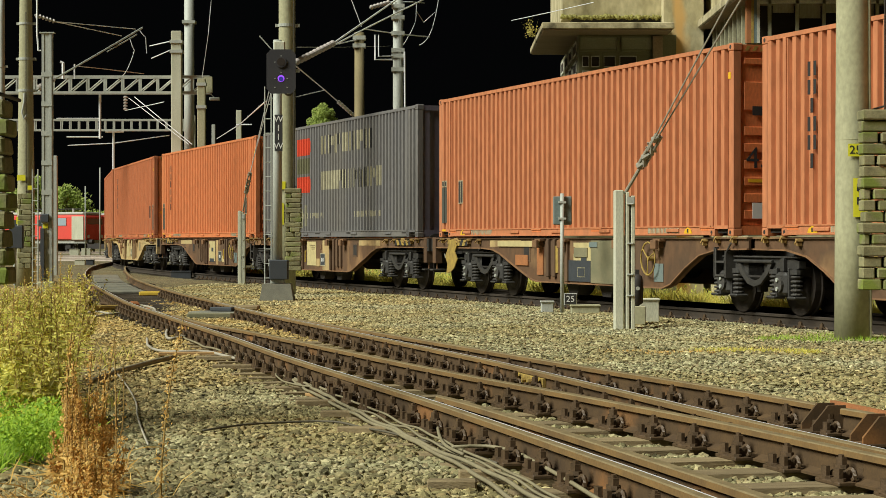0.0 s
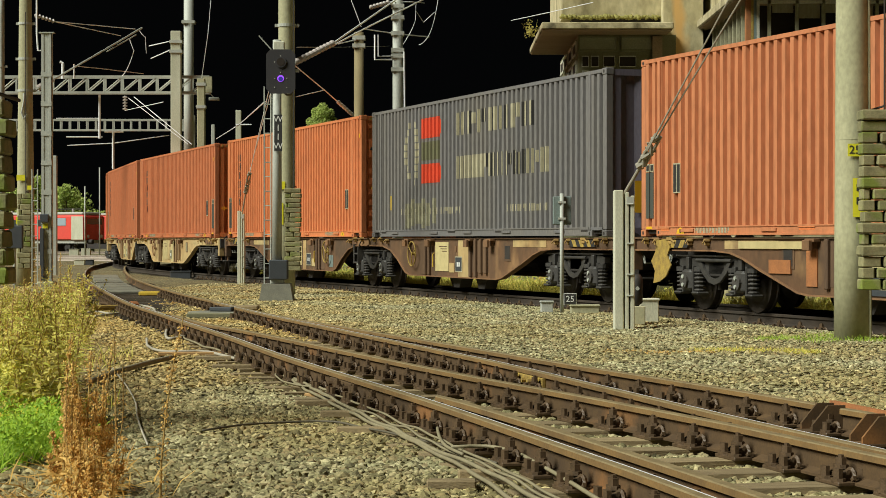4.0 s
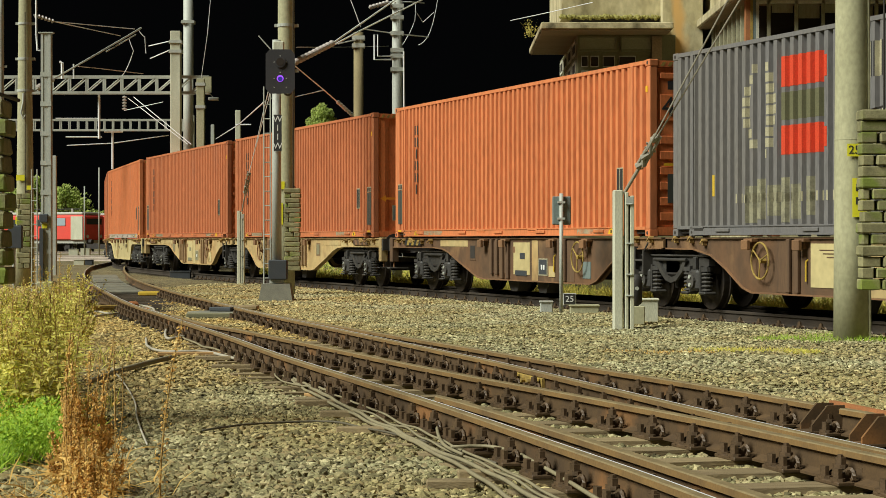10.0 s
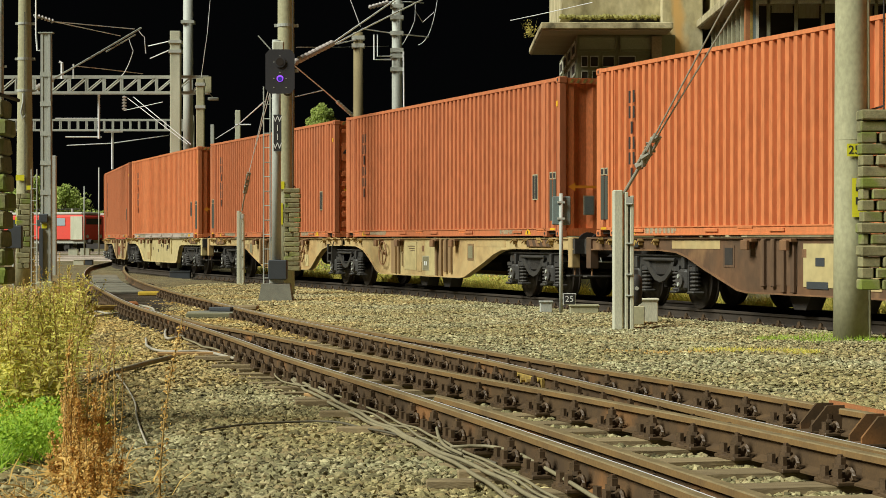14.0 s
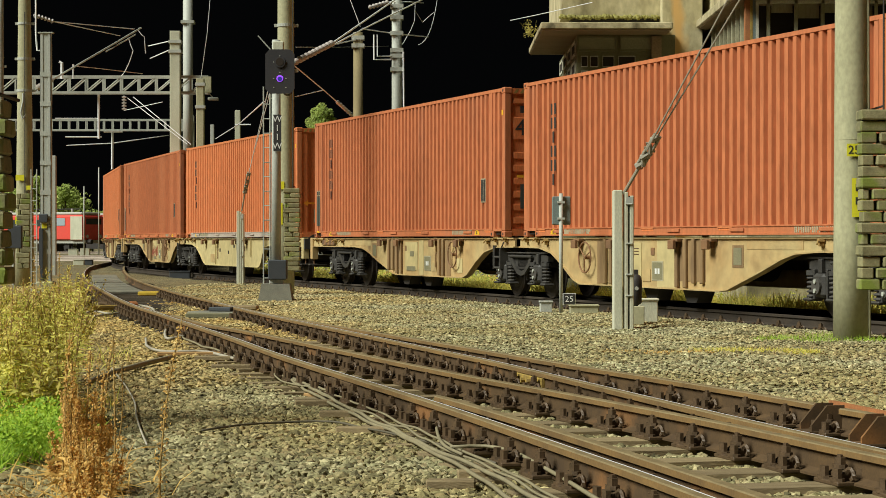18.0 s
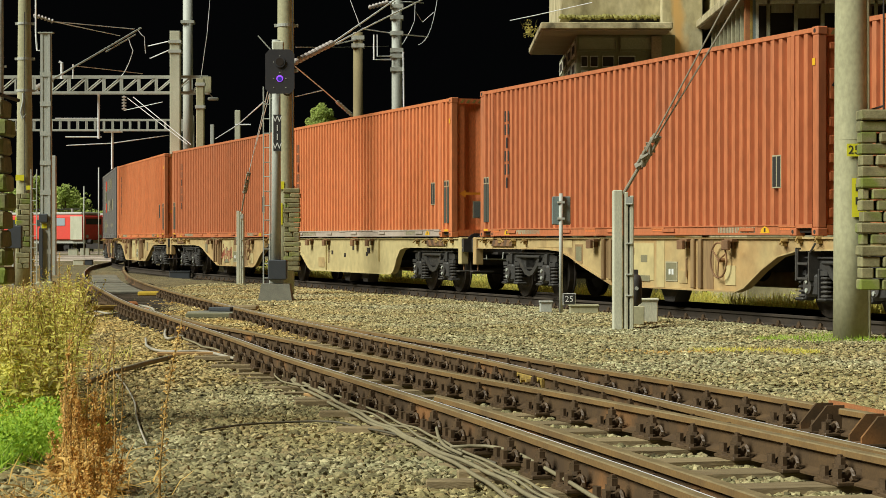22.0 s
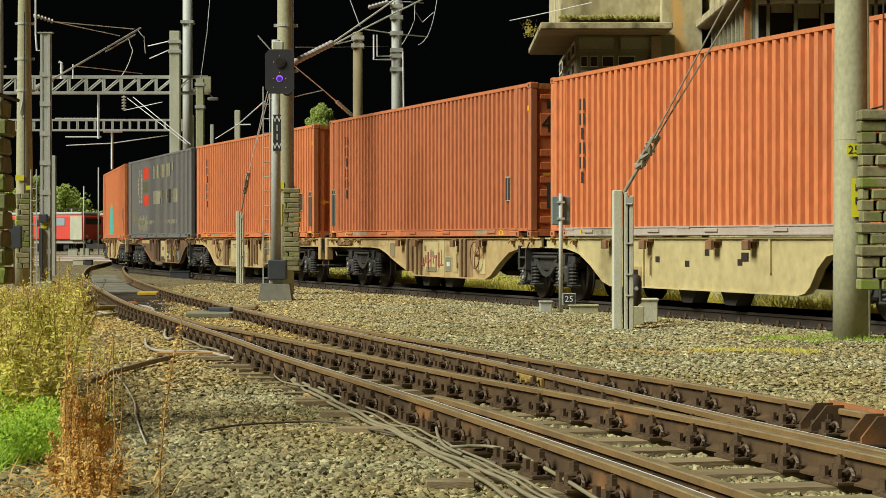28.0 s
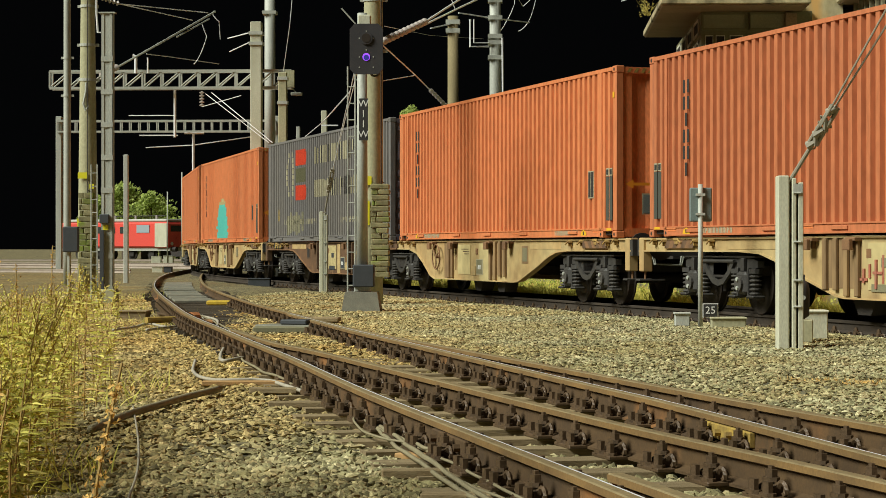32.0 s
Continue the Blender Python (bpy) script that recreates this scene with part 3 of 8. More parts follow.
    for x in (-5.9, 5.9, -1.2, 1.6):
        bars(thing, "lifting_pocket", [(x - 0.22, x + 0.22, 0.09, 0.125)], "dark_steel" if kind == "grey" else "pale_rail" if kind == "primed" else "orange_end", -HALF - 0.001)
        bars(thing, "pocket_lip", [(x - 0.24, x + 0.24, 0.127, 0.145)], "grey_box" if kind == "grey" else "pale_rail" if kind == "primed" else "orange", -HALF - 0.012)


def end_marks(thing, coupling, grey=False, low=False):
    """What the end that looks ahead shows: an arrow film at a coupling, numerals at a joint."""
    x = L2 + 0.002
    if not grey:
        hatch = bmesh.new()
        for k in range(7):
            y0 = -1.02 + 0.13 * k
            lo = [hatch.verts.new((x - 0.006, y, z)) for y, z in ((y0, H2 - 0.115), (y0 + 0.06, H2 - 0.115), (y0 + 0.11, H2 - 0.04), (y0 + 0.05, H2 - 0.04))]
            hatch.faces.new(lo)
        part("hazard_stripes", hatch, "dirty_yellow", thing, "yellow hazard stripes on the header")
    if grey:
        part("data_panel", boxes((x - 0.02, x - 0.012, -0.66, -0.50, 0.42, 0.98)), "lift_mark", thing, "yellow label on the end")
        part("data_panel", boxes((x - 0.02, x - 0.012, -0.40, -0.22, 0.30, 0.92)), "dirty_yellow", thing, "worn yellow label on the end")
    elif coupling:
        bm = boxes((x - 0.004, x, -0.92, -0.30, 0.895, 0.945))
        tip = [bm.verts.new((x + 0.001, y, z)) for y, z in ((-1.05, 0.92), (-0.90, 0.84), (-0.90, 1.00))]
        bm.faces.new(tip)
        part("arrow_mark", bm, "orange_arrow", thing, "orange arrow film on the end")
        part("data_panel", boxes((x - 0.004, x, -0.74, -0.52, 0.40, 0.76)), "lettering", thing)
        part("data_panel", boxes((x, x + 0.003, -0.72, -0.54, 0.42, 0.74)), "plate_grey", thing)
    else:
        drop = 0.96 if low else 0.0
        bm = letters("45", 0.46)
        bm.transform(pose(x - 0.014, -0.76, 2.14 - drop, 0, 0, 90))
        part("numerals", bm, "black_letter", thing, "large dark number on the door")
        bm = boxes((x - 0.018, x - 0.013, -0.95, -0.3, 1.17 - drop * 0.36, 1.22 - drop * 0.36))
        part("arrow_mark", bm, "lift_mark", thing)
        part("data_panel", boxes((x - 0.018, x - 0.013, -0.88, -0.5, 2.44 - drop * 0.62, 2.58 - drop * 0.62)), "black_letter", thing)
        part("data_panel", boxes((x - 0.018, x - 0.013, -0.88, -0.5, 0.56 - drop * 0.3, 1.04 - drop * 0.55)), "plate_white" if low else "panel_green", thing)


BOXES = []
KINDS = {0: "faded", 1: "blank", 2: "grey", 4: "rosy", 5: "rosy", 6: "primed", 7: "rosy", 9: "grey"}
rnd = random.Random(5)
models = {}


def make_box(kind, front):
    """One container; front tells that it rides on the leading half of its wagon (its end ahead faces a coupling)."""
    name = "shipping_container"
    label = ("dark grey corrugated steel container with pale lettering and red squares" if kind == "grey" else
             "orange corrugated steel shipping container on a wagon")
    thing = holder(name, pose(0, 0, 0), label, "container", "containers of the train")
    box_body(thing, "grey_box" if kind == "grey" else "orange_rosy" if kind == "rosy" else "orange_faded" if kind in ("faded", "blank") else "orange", "grey_end" if kind == "grey" else "orange_end", not front, "pale_rail" if kind == "primed" else None)
    box_marks(thing, kind, rnd, front)
    end_marks(thing, front, kind == "grey", kind == "blank")
    return thing


def at_box(i, t):
    """Pose of the container or wagon half i at t."""
    u = i // 2 - 1
    s = train_at(t)
    if i % 2 == 0:
        a, b = mid_k(u) - GAP_K / 2, mid_j(u) + GAP_J / 2
    else:
        a, b = mid_j(u) - GAP_J / 2, mid_k(u + 1) + GAP_K / 2
    m = (a + b) / 2
    pa, _ = line_point(s + m + L2, HALF)
    pb, _ = line_point(s + m - L2, HALF)
    d = pa - pb
    c = (pa + pb) / 2
    return Matrix.Translation((c.x, c.y, 0)) @ Matrix.Rotation(math.atan2(d.y, d.x), 4, "Z")


for i in range(14):
    kind, front = KINDS.get(i, "marked"), i % 2 == 0
    if (kind, front) in models:
        ob = copy_thing(models[kind, front], pose(0, 0, 0))
    else:
        ob = models[kind, front] = make_box(kind, front)
    BOXES.append(ob)
for k in range(13):
    f = k / 12
    half = 1.28 * math.sqrt(max(0.04, 1 - (f * 0.93) ** 2)) * (1.0 + 0.14 * math.sin(k * 2.4))
    bars(BOXES[10], "graffiti", [(-1.2 - half + 0.1 * math.sin(k * 1.7), -1.2 + half + 0.12 * math.sin(k * 3.1), 0.17 + 0.105 * k, 0.275 + 0.105 * k)], "teal" if k < 11 else "frame_pale", label="sprayed patch of teal paint")


# ---- wagons ----
DECK = 1.155


def u_x(u, k):
    """Local x at u metres from the coupling end; k = 1 where that end is ahead."""
    return k * (L2 - u)


def make_wagon(k, paint, ribs=True):
    """One half of a joined container wagon: rail top at z = 0, the near side is -y."""
    label = {"frame_brown": "rusty brown container wagon with a deep fish-belly frame", "frame_sand": "dirty sand-coloured container wagon with a deep fish-belly frame",
             "frame_pale": "pale beige container wagon with a fish-belly frame"}[paint]
    w = holder("container_wagon", pose(0, 0, 0), label, "freight wagon", "wagons of the train")
    prof = [(-0.55, 1.135), (-0.55, 0.93), (0.3, 0.93), (3.3, 0.93), (4.0, 0.90), (4.5, 0.80), (5.1, 0.63), (6.35, 0.33), (6.6, 0.31), (10.95, 0.31), (11.25, 0.38),
            (11.8, 0.66), (12.3, 0.86), (12.9, 0.95), (13.9, 0.96), (13.9, 1.135)]
    if not (paint == "frame_sand" and k < 0):
        prof[3:9] = [(2.5, 0.93), (3.1, 0.90), (3.5, 0.82), (4.1, 0.64), (5.2, 0.34), (5.5, 0.31)]
    if not ribs:
        prof[3:9] = [(3.2, 0.93), (3.55, 0.88), (3.8, 0.70), (4.0, 0.45), (4.15, 0.35), (4.35, 0.31)]
    rim = prof[1:-1]
    brown = paint == "frame_brown"
    rib_paint = "frame_dark" if brown else "frame_tan"
    box_paint = "dark_box" if brown else "dirty_olive"
    for side in (-1, 1):
        y0, y1 = sorted((side * 1.10, side * 1.14))
        part("side_girder", prism(bmesh.new(), [(u_x(u, k), z) for u, z in prof], y0, y1), paint, w)
        bm = bmesh.new()
        yo = side * 1.175
        a, b = sorted((side * 1.04, yo))
        for (u0, z0), (u1, z1) in zip(rim, rim[1:]):
            x0, x1 = u_x(u0, k), u_x(u1, k)
            va = [bm.verts.new(c) for c in ((x0, a, z0), (x0, b, z0), (x1, b, z1), (x1, a, z1))]
            vb = [bm.verts.new((c.co.x, c.co.y, c.co.z + 0.022)) for c in va]
            fs = [bm.faces.new(va), bm.faces.new(vb[::-1])]
            fs += [bm.faces.new((va[i], vb[i], vb[(i + 1) % 4], va[(i + 1) % 4])) for i in range(4)]
            bmesh.ops.recalc_face_normals(bm, faces=fs)
        part("lower_flange", bm, "frame_rust" if brown else paint, w)
        part("upper_flange", boxes(tuple(sorted((u_x(-0.55, k), u_x(13.9, k)))) + (a, b, 1.125, DECK - 0.004)), paint, w)
        if ribs:
            for u in (6.05, 6.35, 6.65, 6.95, 9.55, 9.8):
                lo = 0.345 if u > 6.4 else 0.42
                part("rib", boxes((u_x(u, k) - 0.05, u_x(u, k) + 0.05, *sorted((side * 1.142, side * 1.20)), lo, 1.12), bevel=0.012), rib_paint, w)
        else:
            for u in (5.2, 9.6):
                part("rib", boxes((u_x(u, k) - 0.03, u_x(u, k) + 0.03, *sorted((side * 1.142, side * 1.175)), 0.62 if u < 6 else 0.345, 1.12)), paint, w)
    part("centre_sill", boxes((-L2 - 0.2, L2 + 0.2, -0.25, 0.25, 0.80, 1.10)), "dark_steel", w)
    for u in (0.4, 2.0, 4.6, 6.8, 8.8, 10.8, 12.6):
        x = u_x(u, k)
        part("cross_member", boxes((x - 0.07, x + 0.07, -1.09, 1.09, 0.62 if 6 < u < 11.3 else 0.96, 1.12)), "dark_steel", w)
    # folded lock stanchions along the deck edge
    flap = boxes((-0.13, 0.13, -0.09, 0.03, -0.02, 0.03), (-0.12, 0.08, -0.14, -0.08, -0.14, 0.01), (-0.03, 0.03, -0.03, 0.04, -0.12, 0.0), bevel=0.008)
    me = None
    for u in (5.7, 6.9, 9.35, 10.9):
        m = pose(u_x(u, k), -1.17, 1.10)
        if me is None:
            ob = part("lock_flap", flap, "frame_rust", w)
            ob.matrix_basis, me = m, ob.data
        else:
            share("lock_flap", me, w, m)
    # rusty twist locks and pins beside the coupling end and the joint end
    lock = boxes((-0.07, 0.07, -0.05, 0.05, 0.0, 0.05), (-0.045, 0.045, -0.04, 0.04, -0.06, 0.0), bevel=0.01)
    rod(lock, (0.05, -0.05, 0.02), (0.17, -0.09, -0.03), 0.014, 6)
    me = None
    for u in (0.12, 0.52, 1.05, 1.75, 2.35, 12.5, 12.95, 13.5):
        m = pose(u_x(u, k), -1.17, DECK - 0.035 - 0.02 * (int(u * 10) % 3), 0, 0, 20 - 40 * (int(u * 10) % 2))
        if me is None:
            ob = part("twist_lock", lock, "lock_rust", w)
            ob.matrix_basis, me = m, ob.data
        else:
            share("twist_lock", me, w, m)
    # striped end beam, buffers at the coupling end
    x = u_x(-0.62, k)
    part("end_beam", boxes((min(x, x - k * 0.12), max(x, x - k * 0.12), -1.17, 1.17, 0.86, 1.13)), "bogie_steel", w)
    stripes, dark = bmesh.new(), bmesh.new()
    for j in range(7):
        u = 0.55 + j * 0.16
        (prism(stripes if j % 2 else dark, [(u_x(u, k), 0.985), (u_x(u + 0.16, k), 0.985), (u_x(u + 0.26, k), 1.11), (u_x(u + 0.10, k), 1.11)], -1.186, -1.178))
    if paint == "frame_brown":
        part("warning_stripes", stripes, "dirty_yellow", w, "yellow and black warning stripes")
        part("warning_stripe_ground", dark, "black_letter", w)
    else:
        part("warning_stripes", stripes, "frame_rust", w, "faded warning stripes")
        part("warning_stripe_ground", dark, "frame_dark", w)
    for y in (-0.875, 0.875):
        buf = bmesh.new()
        d = Vector((k, 0, 0))
        c = Vector((x, y, 1.02))
        rod(buf, c - d * 0.05, c + d * 0.30, 0.12, 14)
        rod(buf, c + d * 0.28, c + d * 0.50, 0.085, 14)
        rod(buf, c + d * 0.50, c + d * 0.535, 0.23, 18)
        part("buffer", buf, "dark_steel", w)
    hook = rod(bmesh.new(), (x, 0, 1.0), (x + k * 0.42, 0, 0.98), 0.05, 8)
    for z in (0.93, 0.80, 0.68):
        rod(hook, (x + k * 0.40, -0.06, z + 0.05), (x + k * 0.40, 0.06, z - 0.06), 0.03, 6)
    part("coupling", hook, "dark_steel", w)
    hose = tube(bmesh.new(), [(x, 0.35, 0.92), (x + k * 0.15, 0.35, 0.65), (x + k * 0.35, 0.34, 0.55), (x + k * 0.5, 0.32, 0.66)], 0.028)
    part("brake_hose", hose, "black_letter", w)
    # foot step, its hanger and the grab loops at the coupling end
    sx = u_x(-0.45, k)
    part("step_hanger", rod(bmesh.new(), (sx, -1.10, 0.62), (sx, -1.10, 0.46), 0.018, 6), "frame_rust", w)
    part("end_step", boxes((sx - 0.09, sx + 0.09, -1.24, -0.78, 0.445, 0.475), bevel=0.006), "dusty_steel", w, "steel foot step at the wagon end")
    for y in (-0.84, 0.30):
        loop = [(x + k * 0.06, y, 0.88), (x + k * 0.08, y + 0.03, 0.72), (x + k * 0.08, y + 0.50, 0.70), (x + k * 0.06, y + 0.54, 0.88)]
        part("grab_loop", tube(bmesh.new(), loop, 0.017, 6), "galvanised", w)
    # corner guide at the coupling end
    part("corner_guide", boxes((u_x(-0.42, k) - 0.09, u_x(-0.42, k) + 0.09, -1.19, -1.02, 0.60, 1.16), bevel=0.015), paint, w)
    # hand brake wheel on the near side
    if ribs:
        wx = u_x(10.55, k)
        wheel = bmesh.new()
        ring = [(wx + 0.27 * math.cos(a), -1.235, 0.80 + 0.27 * math.sin(a)) for a in [j * math.pi / 12 for j in range(25)]]
        tube(wheel, ring, 0.016, 6)
        for a in (0.4, 2.5, 4.6):
            rod(wheel, (wx, -1.235, 0.80), (wx + 0.27 * math.cos(a), -1.235, 0.80 + 0.27 * math.sin(a)), 0.012, 6)
        rod(wheel, (wx, -1.24, 0.80), (wx, -1.13, 0.80), 0.035, 8)
        part("brake_wheel", wheel, "dirty_yellow" if paint == "frame_brown" else "frame_rust", w, "hand brake wheel")
    # panels, plates and levers
    def plate(name, u0, u1, z0, z1, mat, y=-1.150, label=""):
        part(name, boxes((*sorted((u_x(u0, k), u_x(u1, k))), y, -1.139, z0, z1)), mat, w, label)
    if ribs:
        plate("panel_frame", 4.72, 5.08, 0.69, 1.03, rib_paint, -1.148)
        plate("access_panel", 4.77, 5.03, 0.73, 0.99, "dark_steel" if brown else "dirty_olive", -1.152)
        f = 0.0 if k > 0 else -1.15
        plate("data_plate", 8.35 + f, 9.2 + f, 0.44, 1.06, "frame_pale", label="pale painted data field")
        plate("paint_patch", 7.05 if k > 0 else 8.15, 7.75 if k > 0 else 8.45, 0.335, 1.10, "frame_sand" if paint == "frame_brown" else "frame_pale", -1.1465, "repainted patch of the girder")
        # this plate's dark colour holds both rust and the shade between the ribs
        plate("rib_bay", 5.98, 7.02, 0.45, 1.115, rib_paint, -1.1445, "bay between ribs, darkened for rust and rib shade")
        plate("paint_patch", 9.86, 10.2, 0.345, 1.10, rib_paint, -1.1465, "dark repainted patch of the girder")
        plate("paint_patch", 2.9, 4.6, 0.97, 1.10, "frame_sand", -1.1465, "faded band under the deck edge")
        plate("paint_patch", 7.85 + f * 0.6, 7.98 + f * 0.6, 0.86, 0.98, "frame_rust", -1.152, "faded inspection mark")
    else:
        # slots are near-black plates on the girder, painted for the shade in holes
        for u, z in ((6.1, 0.72), (7.9, 0.68), (9.0, 0.74), (7.2, 0.86)):
            plate("slot", u, u + 0.16, z, z + 0.10, "dark_interior", -1.1425)
    if ribs:
        d = 7.5 if k > 0 else 8.5
        plate("plate_frame", d, d + 0.44, 0.44, 0.76, "lettering", -1.152)
        plate("data_plate", d + 0.03, d + 0.41, 0.46, 0.74, box_paint, -1.155)
        plate("plate_letter", d + 0.13, d + 0.20, 0.55, 0.64, "plate_white", -1.158)
        plate("plate_letter", d + 0.24, d + 0.31, 0.55, 0.64, "plate_white", -1.158)
        plate("data_plate", d + 0.5, d + 0.8, 0.42, 0.62, "frame_sand", -1.152)
        if k < 0:
            plate("data_plate", 7.3, 7.9, 0.42, 0.52, box_paint, -1.155)
            plate("data_plate", 7.55, 7.80, 0.74, 0.86, box_paint, -1.155)
            plate("plate_frame", 10.6, 10.95, 0.42, 0.72, "plate_grey" if brown else "frame_pale", -1.152)
        else:
            for j in range(3):
                plate("small_lettering", 8.45, 8.95 - 0.1 * j, 0.96 - 0.05 * j, 0.975 - 0.05 * j, "frame_dark", -1.1545)
    lever = rod(bmesh.new(), (u_x(9.3, k), -1.17, 0.52), (u_x(9.3, k), -1.17, 0.80), 0.014, 6)
    rod(lever, (u_x(9.3, k), -1.17, 0.80), (u_x(9.3, k), -1.12, 0.84), 0.014, 6)
    part("lever", lever, "yellow" if brown else "frame_tan", w)
    # brake cylinder and air tank behind the girder, pads of the inner axle below the belly
    tank = rod(bmesh.new(), (u_x(7.0, k), 0.55, 0.62), (u_x(8.6, k), 0.55, 0.62), 0.2, 14)
    part("air_tank", tank, "dark_steel", w)
    for u in (6.8, 8.3):
        pod = prism(bmesh.new(), [(u_x(u, k) - 0.33, 0.31), (u_x(u, k) + 0.33, 0.31), (u_x(u, k) + 0.17, 0.10), (u_x(u, k) - 0.17, 0.10)], -0.98, -0.72)
        part("equipment_box", pod, "dark_steel", w)
    # steps at the joint end
    if k < 0:
        sx = u_x(13.1, k)
        for y in (-1.2, -1.0):
            bm = tube(bmesh.new(), [(sx - 0.16, y, 0.98), (sx - 0.16, y, 0.55), (sx + 0.16, y, 0.55), (sx + 0.16, y, 0.9), (sx + 0.34, y, 1.06)], 0.016, 6)
            part("step_frame", bm, "dusty_steel", w)
        for z in (0.55, 0.76):
            part("tread", boxes((sx - 0.15, sx + 0.15, -1.22, -1.0, z, z + 0.03)), "dusty_steel", w)
        part("step_plate", boxes((sx - 0.20, sx - 0.17, -1.22, -1.0, 0.53, 1.0)), "dusty_steel", w)
        part("step_plate", boxes((sx + 0.17, sx + 0.20, -1.22, -1.0, 0.53, 0.94)), "dusty_steel", w)
    return w


WAGONS = []
PAINT = ["frame_brown"] * 4 + ["frame_sand"] * 2 + ["frame_pale", "frame_sand", "frame_sand", "frame_brown"] + ["frame_sand"] * 2 + ["frame_brown"] * 2
wagon_models = {}
for i in range(14):
    key = (1 if i % 2 == 0 else -1, PAINT[i])
    if key in wagon_models:
        ob = copy_thing(wagon_models[key], pose(0, 0, 0))
    else:
        ob = wagon_models[key] = make_wagon(*key, ribs=key[1] != "frame_pale")
    WAGONS.append(ob)



def patches(i, k, cells):
    """Repainted fields and plates on the girder of one wagon: (name, u0, u1, z0, z1, material, label)."""
    for n, (name, u0, u1, z0, z1, mat, label) in enumerate(cells):
        y = -1.159 - 0.004 * (n % 4)
        part(name, boxes((*sorted((u_x(u0, k), u_x(u1, k))), y, -1.139, z0, z1)), mat, WAGONS[i], label)


patches(1, -1, [("paint_patch", 8.0, 9.2, 0.345, 1.10, "dirty_olive", "large olive-grey repainted field"), ("paint_patch", 6.95, 8.0, 0.36, 0.74, "dark_box", "black painted data field"),
                ("data_plate", 7.25, 7.85, 0.80, 0.97, "dirty_olive", "pale data grid"), ("data_plate", 7.95, 8.3, 0.98, 1.07, "plate_grey", "small grey plate"),
                ("access_panel", 9.22, 9.56, 0.60, 1.02, "dark_box", "dark grey cover plate"), ("paint_patch", 9.2, 9.5, 0.44, 0.56, "rust_orange", "rusty patch"),
                ("paint_patch", 4.35, 5.0, 0.62, 0.82, "rust_orange", "rusty patch"), ("paint_patch", 3.4, 5.6, 0.98, 1.09, "frame_pale", "pale band under the deck edge"),
                ("paint_patch", 5.45, 5.75, 0.45, 0.98, "rust_orange", "rusty strip of the girder"), ("data_plate", 7.4, 7.75, 0.44, 0.62, "lettering", "framed data plate"),
                ("data_plate", 7.43, 7.72, 0.46, 0.60, "dark_box", "black data plate"), ("paint_patch", 6.4, 6.52, 0.5, 1.0, "dirty_yellow", "yellow strip")])
scrap = prism(bmesh.new(), [(u_x(0.62, -1), 1.10), (u_x(1.0, -1), 1.13), (u_x(1.12, -1), 0.98), (u_x(1.02, -1), 0.86), (u_x(1.16, -1), 0.70), (u_x(0.98, -1), 0.52), (u_x(0.74, -1), 0.43),
                              (u_x(0.50, -1), 0.40), (u_x(0.56, -1), 0.60), (u_x(0.42, -1), 0.76), (u_x(0.58, -1), 0.92)], -1.225, -1.205)
part("tarpaulin_scrap", scrap, "dirty_yellow", WAGONS[1], "yellow tarpaulin scrap hanging from the deck edge")
patches(7, -1, [("scrawl", 6.9 + 0.17 * j, 6.95 + 0.17 * j, 0.46 + 0.07 * (j % 3), 0.90 - 0.06 * (j * 7 % 4), "mark_red", "faded red scrawl") for j in range(9)] +
        [("scrawl", 6.95 + 0.4 * j, 7.2 + 0.4 * j, 0.56 + 0.09 * (j % 3), 0.595 + 0.09 * (j % 3), "mark_red", "faded red scrawl") for j in range(4)])
# the last plate is near-black, painted for the shade of a hole
patches(6, 1, [("paint_patch", 9.7, 10.3, 0.42, 0.66, "frame_sand", "rust-stained patch"), ("access_panel", 5.9, 6.1, 0.80, 0.92, "dark_interior", "dark plate painted as a shaded slot")])

# ---- bogies ----
WHEEL_R = 0.46


